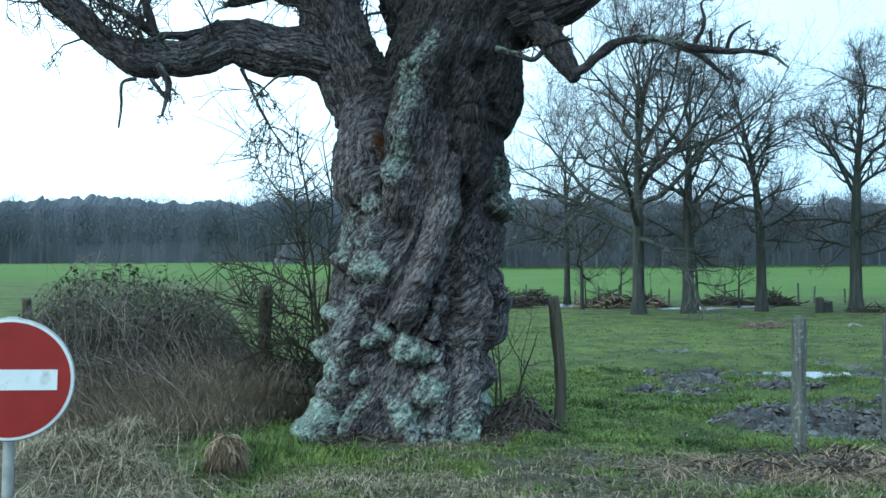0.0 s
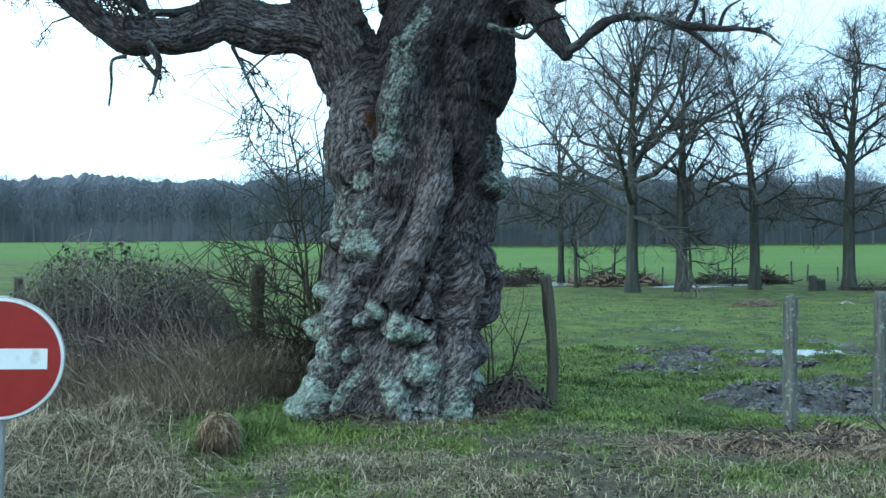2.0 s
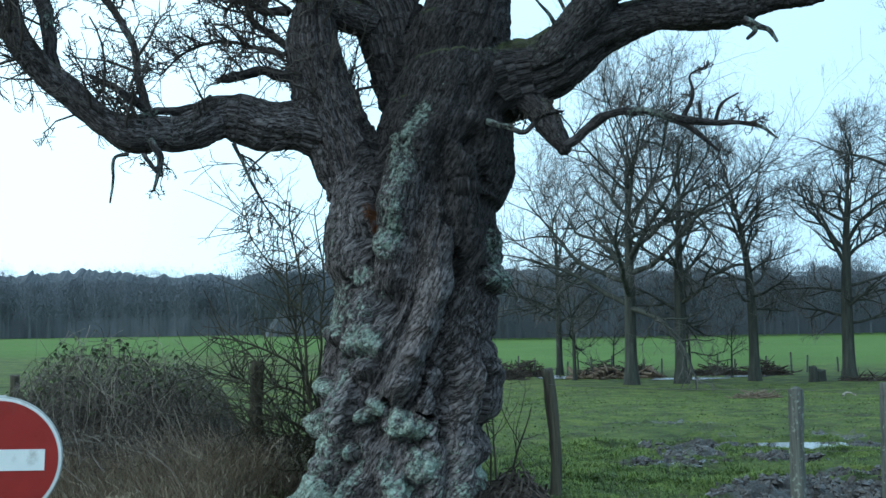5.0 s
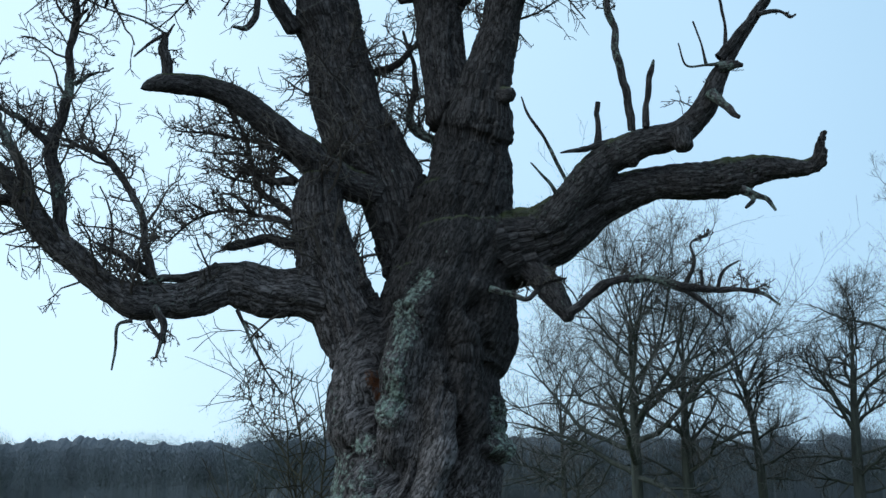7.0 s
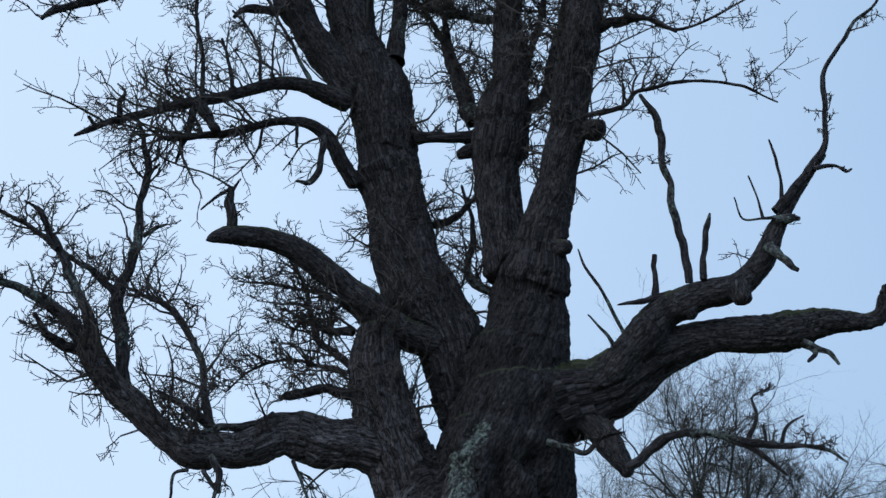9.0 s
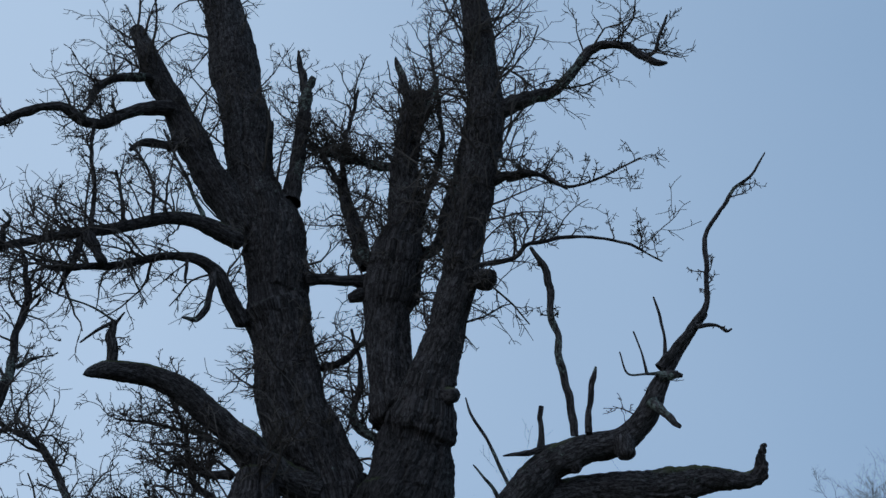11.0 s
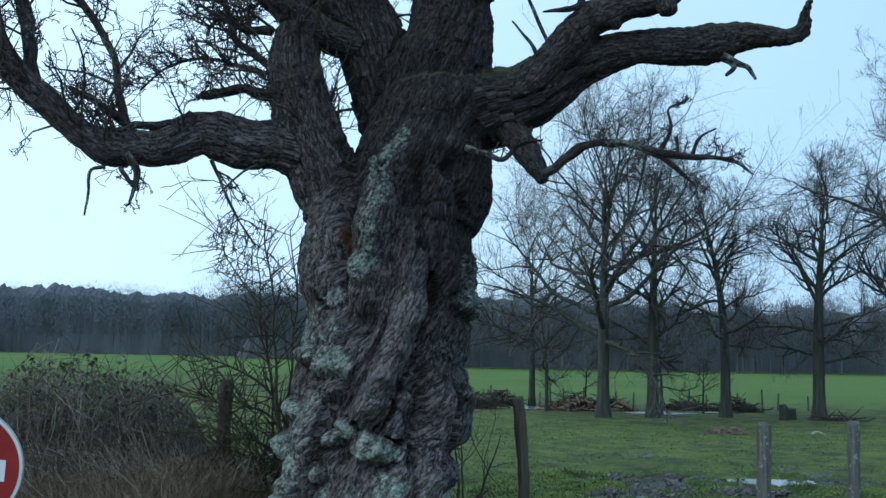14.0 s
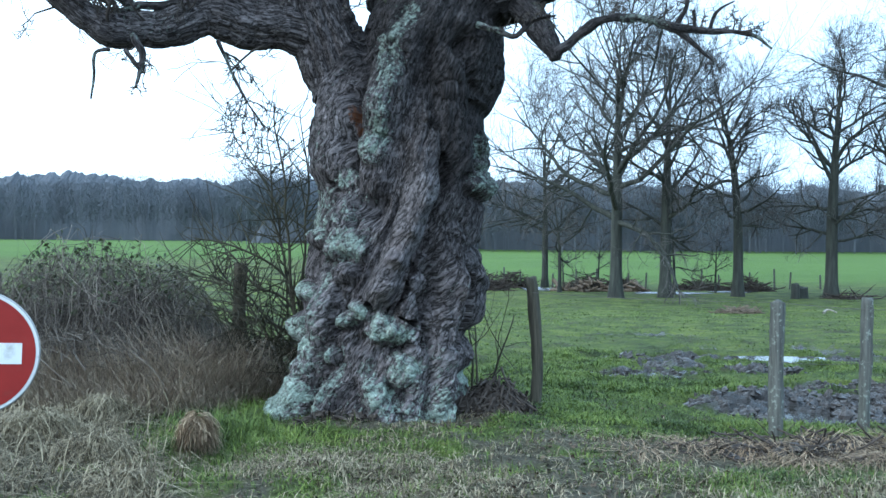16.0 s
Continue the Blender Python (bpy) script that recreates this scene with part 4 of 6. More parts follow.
# burrs and hollows on the trunk's front: x, z, radius, height
BURRS_PALE = [(-0.33, 0.84, 0.196, 0.15), (-0.55, 0.99, 0.113, 0.10), (-0.66, 0.89, 0.103, 0.10), (-0.18, 0.80, 0.134, 0.10), (-0.79, 0.59, 0.103, 0.11), (-0.18, 0.49, 0.196, 0.12), (-1.11, 0.80, 0.144, 0.10), (-0.98, 0.71, 0.113, 0.08), (-0.63, 1.61, 0.186, 0.08), (-1.21, 0.06, 0.124, 0.08), (0.56, 2.50, 0.155, 0.03), (0.57, 2.30, 0.134, 0.04), (0.57, 2.14, 0.139, 0.085), (-0.44, 2.45, 0.155, 0.06), (-0.67, 2.19, 0.103, 0.05), (-1.01, 1.14, 0.124, 0.07)]
BURRS = [(-0.68, 1.35, 0.134, 0.10), (-0.94, 1.66, 0.093, 0.06), (-0.03, 1.28, 0.144, 0.09), (-0.18, 1.18, 0.072, 0.05), (0.25, 1.49, 0.093, 0.06), (0.31, 1.71, 0.082, 0.05), (0.05, 1.72, 0.082, 0.05), (0.00, 1.48, 0.103, 0.06), (0.45, 1.44, 0.134, 0.08), (0.08, 0.91, 0.134, 0.08), (0.36, 0.57, 0.175, 0.08), (-0.07, 0.24, 0.072, 0.05), (0.04, 2.70, 0.082, 0.05), (-0.43, 1.93, 0.165, -0.26), (0.32, 1.65, 0.072, 0.05), (0.35, 3.39, 0.134, -0.20), (-0.77, 2.14, 0.062, -0.08), (-0.52, 0.74, 0.113, -0.10), (-0.27, 1.41, 0.103, -0.05)]



def oak_wood():
    """Trunk and heavy limbs as one skin, blended at the crotches, then cut into parts."""
    main = {n: curve_points(r, max(14, 4 * len(r))) for n, (kd, r) in AXES.items() if kd in "TM"}
    vs, fs, o = [], [], 0
    for n, c in main.items():
        k = len(c)
        c = c.copy()
        if n != "trunk":
            u = np.linspace(0, 1, k)
            wob = np.stack([vnoise(np.stack([u * k / 3.0, np.full(k, 3.7 * s), np.full(k, hash(len(n)) % 7 + 0.5)], -1), s) for s in (1, 2, 3)], -1)
            c[:, :3] += wob * c[:, 3:4] * 0.10
            c[:, 3] *= 1.03 + 0.07 * vnoise(np.stack([u * k / 2.0, np.full(k, 9.1), np.full(k, len(n) * 1.3)], -1), 8)
        v, q = sweep(c[None, :, :3], c[None, :, 3], 20)
        t0, t1 = unit(c[0, :3] - c[1, :3]), unit(c[-1, :3] - c[-2, :3])
        v, q, tri = capped(v, q, k, 20, np.array([c[0, :3] + t0 * c[0, 3] * 0.5, c[-1, :3] + t1 * c[-1, 3] * (0.1 if n == "trunk" else 0.45)]))
        vs.append(v)
        fs += [tuple(f + o) for f in q] + [tuple(f + o) for f in tri]
        o += len(v)
    me = bpy.data.meshes.new("oak_rough")
    me.from_pydata(np.concatenate(vs).tolist(), [], [[int(i) for i in f] for f in fs])
    ob = new("oak_rough", me)
    rm = ob.modifiers.new("remesh", "REMESH")
    rm.mode, rm.voxel_size = "VOXEL", 0.015
    sm = ob.modifiers.new("smooth", "SMOOTH")
    sm.factor, sm.iterations = 0.5, 14
    dg = bpy.context.evaluated_depsgraph_get()
    skin = bpy.data.meshes.new_from_object(ob.evaluated_get(dg))
    bpy.data.objects.remove(ob)
    bpy.data.meshes.remove(me)
    nv = len(skin.vertices)
    v = np.empty(nv * 3, np.float32)
    skin.vertices.foreach_get("co", v)
    v = v.reshape(-1, 3).astype(float)
    nrm = np.empty(nv * 3, np.float32)
    skin.vertices.foreach_get("normal", nrm)
    nrm = nrm.reshape(-1, 3).astype(float)
    q = np.empty(len(skin.loops), np.int32)
    skin.loops.foreach_get("vertex_index", q)
    q = q.reshape(-1, 4)
    # finer skin where the camera looks at the trunk
    cen = v[q].mean(1)
    sel = (cen[:, 2] < 3.4) & (np.abs(cen[:, 0] + 0.2) < 1.5) & (cen[:, 1] < 10.65)
    a = q[sel]
    ed = np.sort(np.stack([a, np.roll(a, -1, 1)], -1).reshape(-1, 2), 1)
    uq, inv = np.unique(ed[:, 0].astype(np.int64) * nv + ed[:, 1], return_inverse=True)
    e0, e1 = uq // nv, uq % nv
    mid = nv + inv.reshape(-1, 4)
    ce = nv + len(uq) + np.arange(len(a))
    v = np.concatenate([v, (v[e0] + v[e1]) / 2, v[a].mean(1)])
    nrm = unit(np.concatenate([nrm, nrm[e0] + nrm[e1], nrm[a].sum(1)]))
    sub = [np.stack([a[:, i], mid[:, i], ce, mid[:, i - 1]], -1) for i in range(4)]
    q = np.concatenate([q[~sel]] + sub)
    nv = len(v)
    # nearest limb axis of every corner
    best, label = np.full(nv, 1e9), np.zeros(nv, int)
    along, axis, rad = np.zeros(nv), np.zeros((nv, 3)), np.ones(nv)
    foot = np.zeros((nv, 3))
    for li, (n, c) in enumerate(main.items()):
        s = 0.0
        cc = c[::2] if (len(c) % 2) else np.concatenate([c[::2], c[-1:]])
        lo, hi = cc[:, :3].min(0) - cc[:, 3].max() * 1.7, cc[:, :3].max(0) + cc[:, 3].max() * 1.7
        idx = np.nonzero(((v > lo) & (v < hi)).all(1))[0]
        for a, b in zip(cc[:-1], cc[1:]):
            ab = b[:3] - a[:3]
            ln = np.linalg.norm(ab)
            if ln < 1e-4:
                continue
            t = np.clip(((v[idx] - a[:3]) @ ab) / ln**2, 0, 1)
            pt = a[:3] + t[:, None] * ab
            r = a[3] + t * (b[3] - a[3])
            d = (np.linalg.norm(v[idx] - pt, axis=1) - r) / np.sqrt(r) - 0.07 * (AXES[n][0] == "T")
            w = d < best[idx]
            k = idx[w]
            best[k], label[k], along[k], axis[k], rad[k], foot[k] = d[w], li, s + t[w] * ln, ab / ln, r[w], pt[w]
            s += ln
    names = list(main)
    # grain: stretched along the wood, with the trunk's twist
    off = v - foot
    off -= axis * np.sum(off * axis, 1, keepdims=True)
    ref = np.where(np.abs(axis[:, 2:3]) > 0.7, np.array([[0, -1.0, 0]]), np.array([[0, 0, 1.0]]))
    ux = unit(np.cross(axis, ref))
    uy = np.cross(axis, ux)
    ang = np.arctan2(np.sum(off * uy, 1), np.sum(off * ux, 1))
    trunk = (label == names.index("trunk")) | (label == names.index("main"))
    ang = ang - np.where(trunk, v[:, 2] * 0.45, along * 0.25)
    rr = np.maximum(rad, 0.02)
    # relief
    soft = smooth(0.03, 0.35, rr)
    front = smooth(10.8, 10.55, v[:, 1]) * trunk
    lich, moss, rotw = np.zeros(nv), np.zeros(nv), np.zeros(nv)
    jx, jz = 0.04 * fbm(v * 4.5, 3, 61), 0.04 * fbm(v * 4.5, 3, 67)
    push, bend, knob = np.zeros(nv), np.zeros(nv), np.zeros(nv)
    for rows, pale in ((BURRS_PALE, 1.0), (BURRS, 0.0)):
        for bx, bz, br, bh in rows:
            near = np.abs(v[:, 0] - bx) + np.abs(v[:, 2] - bz) < 4.0 * br
            dx, dz = v[near, 0] - bx + jx[near], v[near, 2] - bz + jz[near]
            d = np.hypot(dx, dz) / br
            kern = np.clip(1 - d**2, 0, 1) ** 1.1 if bh > 0 else np.exp(-2 * d**2)
            rim = -0.34 * np.exp(-((d - 1.15) / 0.26) ** 2) if bh > 0 else 0
            push[near] = np.where(np.abs(bh * kern) > np.abs(push[near]), bh * kern, push[near]) + bh * rim
            # grain flows round the burr
            bend[near] += np.sign(dx) * br * 0.26 * np.exp(-np.abs(dx / br) * 1.2) * np.exp(-0.7 * (dz / br) ** 2) * (bh > 0)
            knob[near] = np.maximum(knob[near], kern * (bh > 0))
            if pale:
                lich[near] = np.maximum(lich[near], np.exp(-0.8 * d**3) * 0.47)
    for pts_, wid, hgt, pale in CORDS:
        best2, where = np.full(nv, 9.0), np.zeros(nv)
        for si, (a, b) in enumerate(zip(pts_[:-1], pts_[1:])):
            ab = np.array(b) - np.array(a)
            rel = v[:, [0, 2]] - np.array(a)
            t = np.clip(rel @ ab / (ab @ ab), 0, 1)
            d = np.hypot(*((rel - t[:, None] * ab).T + np.stack([jx, jz]) * 0.7)) / wid
            where = np.where(d < best2, (si + t) / (len(pts_) - 1), where)
            best2 = np.minimum(best2, d)
        kern = hgt * np.exp(-1.4 * best2**2) if hgt < 0 else hgt * np.clip(1 - best2**2, 0, 1) - 0.42 * hgt * np.exp(-((best2 - 1.15) / 0.30) ** 2)
        kern *= smooth(0, 0.3, where) * (smooth(1, 0.75, where) if pts_[-1][1] > 0.3 else 1)
        push = push + 0.8 * kern if hgt < 0 else np.where(np.abs(kern) > np.abs(push), 1.2 * kern, push)
        lich = np.maximum(lich, pale * np.exp(-1.2 * best2**2))
    # grain coordinates that wander and run round the burrs
    warp = 0.009 * fbm(v * 1.8, 2, 25) + 0.003 * fbm(v * 11.0, 2, 27)
    ang2 = ang + (bend + warp) * front / rr + (1 - front) * 0.4 * warp / np.maximum(rr, 0.06)
    grain = np.stack([np.cos(ang2) * rr, np.sin(ang2) * rr, np.where(trunk, v[:, 2], along) * 0.25 + np.where(trunk, 0, label * 3.1)], -1)
    g2 = grain * np.array([1, 1, 0.38])
    fold = np.minimum(np.abs(vnoise(g2 * 6.0, 21) + 0.35 * vnoise(g2 * 12.5, 23)) * 2.6, 1) ** 0.7
    fur = np.minimum(np.abs(vnoise(grain * 27, 31)) * 3.0, 1) ** 0.8 * (0.72 + 0.28 * np.minimum(np.abs(vnoise(v * np.array([17, 17, 30]), 39)) * 3.2, 1))
    fur2 = np.minimum(np.abs(vnoise(grain * 52 + 3.3, 33)) * 2.8, 1) ** 0.8
    pits = fbm(v * 17, 3, 35)
    disp = soft * 0.055 * (fold - 0.8) + (0.006 + 0.010 * soft * (1 - 0.35 * front)) * (fur - 0.75) + (0.003 + 0.008 * soft * (1 - 0.6 * front)) * (fur2 - 0.75) + 0.006 * pits * soft + 0.004 * soft * (np.minimum(np.abs(vnoise(v * np.array([38, 38, 20]), 37)) * 3, 1) - 0.7)
    disp = disp + 0.12 * rr * np.minimum(1, 0.15 / rr) * fbm(v * 3.1, 3, 41)
    jag = smooth(2.0, 2.6, v[:, 0]) * (label == names.index("rightarm"))
    disp = disp + jag * 0.020 * np.abs(fbm(v * np.array([9, 9, 16]), 3, 43))
    wrinkle = (np.abs(fbm(v * np.array([16, 16, 26]) + bend[:, None] * 6, 2, 53)) - 0.35)
    disp = disp * (1 - 0.55 * front * knob) + front * (1.25 * push * (1 + 0.22 * fbm(v * 8, 2, 51)) + 0.030 * knob * wrinkle)
    proud = smooth(0.5, 1.0, 0.6 * fur + 0.4 * fur2) * smooth(-0.8, 0.6, pits)
    lich *= front * (0.75 + 0.35 * proud)
    # lichen collects on the swollen foot and on upper faces
    zz = v[:, 2] + 0.25 * fbm(v * 2.2, 3, 71)
    lich = np.maximum(lich, 0.60 * smooth(0.62, 0.22, zz) * trunk * (0.8 + 0.6 * vnoise(v * 3.1, 75)) * (0.6 + 0.55 * proud))
    west = smooth(0.15, -0.9, v[:, 0]) * trunk
    lich = np.maximum(lich, (0.30 + 0.10 * west) * smooth(0.0, 0.9, vnoise(v * 1.5, 77) + 0.4 * vnoise(v * 5, 79) + 0.3 * nrm[:, 2] + 0.35 * west) * (0.7 + 0.4 * proud))
    lich = np.where(trunk, lich, np.maximum(lich * 0.8, 0.25 * smooth(-0.1, 0.6, vnoise(v * 2.3, 78) + 0.4 * nrm[:, 2])))
    lich *= 1 - 0.22 * smooth(1.6, 3.0, v[:, 2])
    moss = 0.55 * smooth(0.15, 0.9, nrm[:, 2]) * smooth(0.0, 0.5, vnoise(v * 1.2, 81) + 0.25) * smooth(2.5, 3.5, v[:, 2])
    # darkening mask: grows with height and to the right, weaker far left
    dark_bark = smooth(1.5, 4.2, v[:, 2] + 0.5 * vnoise(v * 1.3, 83) + 1.3 * smooth(-0.20, 0.5, v[:, 0]) - 0.8 * smooth(-0.4, -0.9, v[:, 0]))
    dark_bark = np.where(trunk, dark_bark, 0.82 * dark_bark)
    rotw = front * np.exp(-(((v[:, 0] + 0.60 - 0.10 * (v[:, 2] - 2.6) + 0.04 * vnoise(v * 9, 85)) / 0.075) ** 2 + ((v[:, 2] - 2.72) / 0.32) ** 2) ** 2)
    v2 = v + nrm * disp[:, None]
    # spreading root feet
    th = np.arctan2(v2[:, 1] - 10.5, v2[:, 0] + 0.40)
    flare = smooth(0.75, -0.10, v2[:, 2]) ** 2 * trunk * (0.01 + 0.06 * np.clip(np.cos(5 * th + 0.9) + 0.4 * np.cos(9 * th), -0.4, 1.2) + 0.03 * fbm(v2 * 6, 2, 87))
    v2[:, 0] += flare * np.cos(th)
    v2[:, 1] += flare * np.sin(th)
    # cut into parts
    flab = np.where(trunk, names.index("trunk"), label)[q]
    flab = np.sort(flab, 1)[:, 1]
    made = {}
    for li, n in enumerate(names):
        sel = q[flab == li]
        if not len(sel):
            continue
        keep, inv = np.unique(sel, return_inverse=True)
        me = mesh_of(n, v2[keep], inv.reshape(-1, 4), True)
        for key, val in (("grain", grain), ("lichen", lich), ("moss", moss), ("rot", rotw), ("dark_bark", dark_bark)):
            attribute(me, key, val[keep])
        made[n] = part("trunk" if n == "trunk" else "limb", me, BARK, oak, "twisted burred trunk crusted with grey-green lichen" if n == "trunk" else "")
    bpy.data.meshes.remove(skin)
    return made


# twisted cords of wood: (x, z) points, half width, height, lichen
CORDS = [([(0.07, 2.84), (0.02, 2.13), (-0.15, 1.61), (-0.32, 1.20), (-0.47, 0.95)], 0.150, 0.17, 0.15),
         ([(0.29, 1.82), (0.24, 1.16), (0.15, 0.64), (0.15, 0.00)], 0.140, 0.14, 0.10),
         ([(-0.11, 3.70), (-0.27, 3.14), (-0.39, 2.50)], 0.21, 0.11, 0.51),
         ([(-0.77, 1.51), (-0.87, 0.94), (-0.97, 0.43), (-1.21, 0.02)], 0.134, 0.11, 0.38),
         ([(-0.47, 0.49), (-0.38, 0.23), (-0.24, -0.10)], 0.134, 0.08, 0.38),
         ([(-0.68, 0.49), (-0.88, 0.15), (-0.93, -0.08)], 0.124, 0.08, 0.40),
         ([(0.47, 1.57), (0.48, 1.16), (0.40, 0.75)], 0.113, 0.09, 0.05),
         ([(-0.22, 1.56), (-0.12, 0.95), (-0.04, 0.54), (-0.06, 0.03)], 0.134, 0.08, 0.05),
         ([(-0.63, 2.12), (-0.73, 1.66), (-0.81, 1.40)], 0.113, 0.08, 0.30),
         ([(0.22, 3.50), (0.28, 2.79), (0.36, 2.13)], 0.175, 0.08, 0.00),
         ([(-0.74, 3.24), (-0.82, 2.63), (-0.86, 2.07)], 0.196, 0.08, 0.28),
         ([(-0.46, 3.35), (-0.58, 2.85), (-0.64, 2.30), (-0.62, 1.95)], 0.075, -0.12, 0.0),
         ([(-0.13, 3.00), (-0.20, 2.55), (-0.26, 2.15), (-0.40, 1.75)], 0.080, -0.11, 0.0),
         ([(0.12, 1.70), (0.02, 1.20), (0.02, 0.75)], 0.060, -0.07, 0.0),
         ([(0.30, 1.10), (0.27, 0.60), (0.30, 0.10)], 0.070, -0.10, 0.0),
         ([(-0.80, 0.80), (-0.86, 0.45), (-0.98, 0.10)], 0.060, -0.08, 0.0)]

oak_parts = oak_wood()


def bark_tube(c, sides, name, parent):
    v, q = sweep(c[None, :, :3], c[None, :, 3], sides)
    s = np.repeat(np.concatenate([[0], np.cumsum(np.linalg.norm(np.diff(c[:, :3], axis=0), axis=1))]), sides)
    a = np.tile(np.arange(sides) * (2 * np.pi / sides), len(c))
    r = np.repeat(c[:, 3], sides)
    me = mesh_of(name, v, q, True)
    attribute(me, "grain", np.stack([np.cos(a) * r, np.sin(a) * r, s * 0.16], -1))
    attribute(me, "dark_bark", np.full(len(v), 0.82))
    attribute(me, "lichen", 0.30 * (vnoise(v * 3, 3) > 0.2))
    return part(name, me, BARK, parent)


def oak_branches():
    for n, (kd, rows) in AXES.items():
        if kd != "B":
            continue
        k = max(16, 5 * len(rows))
        c = curve_points(rows, k)
        w = np.stack([vnoise(c[:, :3] * 4.5, s) for s in (4, 5, 6)], -1) + 0.5 * np.stack([vnoise(c[:, :3] * 11, s) for s in (14, 15, 16)], -1)
        c[:, :3] += w * np.minimum(c[:, 3:4] * 0.8, 0.025)
        c[:, 3] *= 1 + 0.22 * vnoise(c[:, :3] * 9, 17)
        c = np.concatenate([c, c[-1:] + np.concatenate([(c[-1:, :3] - c[-2:-1, :3]) * 0.3, [[0]]], 1)])
        c[-1, 3] = 0.001
        oak_parts[n] = bark_tube(c, 10, "branch", oak)


oak_branches()


def twigs_on(n, first, lo, hi, length, lift=0.03, angle=58, levels=3, fork=4, wiggle=0.22):
    """Crooked spurred twigs on one limb of the oak."""
    r = np.random.default_rng(len(n) * 131 + first)
    c = curve_points(AXES[n][1], 40)
    p, d, rr = sprout(c[None, :, :3], c[None, :, 3], first, lo, hi, angle, 18, r)
    if lift >= 0:
        d[:, 2] = np.where(d[:, 2] < -0.15, -0.5 * d[:, 2], d[:, 2])
    ln = length * r.uniform(0.35, 1.15, len(p))
    r0 = np.minimum(rr * 0.6, 0.0065 + 0.012 * ln)
    pieces = []
    for lv in range(levels):
        k = (8, 5, 3)[min(lv, 2)]
        pts, rad = grow(p, d, ln, r0, np.maximum(r0 * 0.4, 0.0036), k, wiggle * (1, 1.1, 1.2)[min(lv, 2)], lift, r)
        pieces.append(sweep(pts, rad, 4 if lv == 0 else 3))
        if lv < levels - 1:
            p, d, rr = sprout(pts, rad, fork + (2 if lv == 0 else 0), 0.15, 1.0, 55, 16, r)
            par = np.repeat(ln, fork + (2 if lv == 0 else 0))
            ln = par * r.uniform(0.18, 0.55, len(p))
            r0 = np.maximum(rr * 0.65, 0.0042)
    me = mesh_of("twigs", *join(pieces))
    tagged(part("twig_spray", me, TWIG, oak_parts.get(n, oak), "fine crooked bare twigs"), kind="stuff")


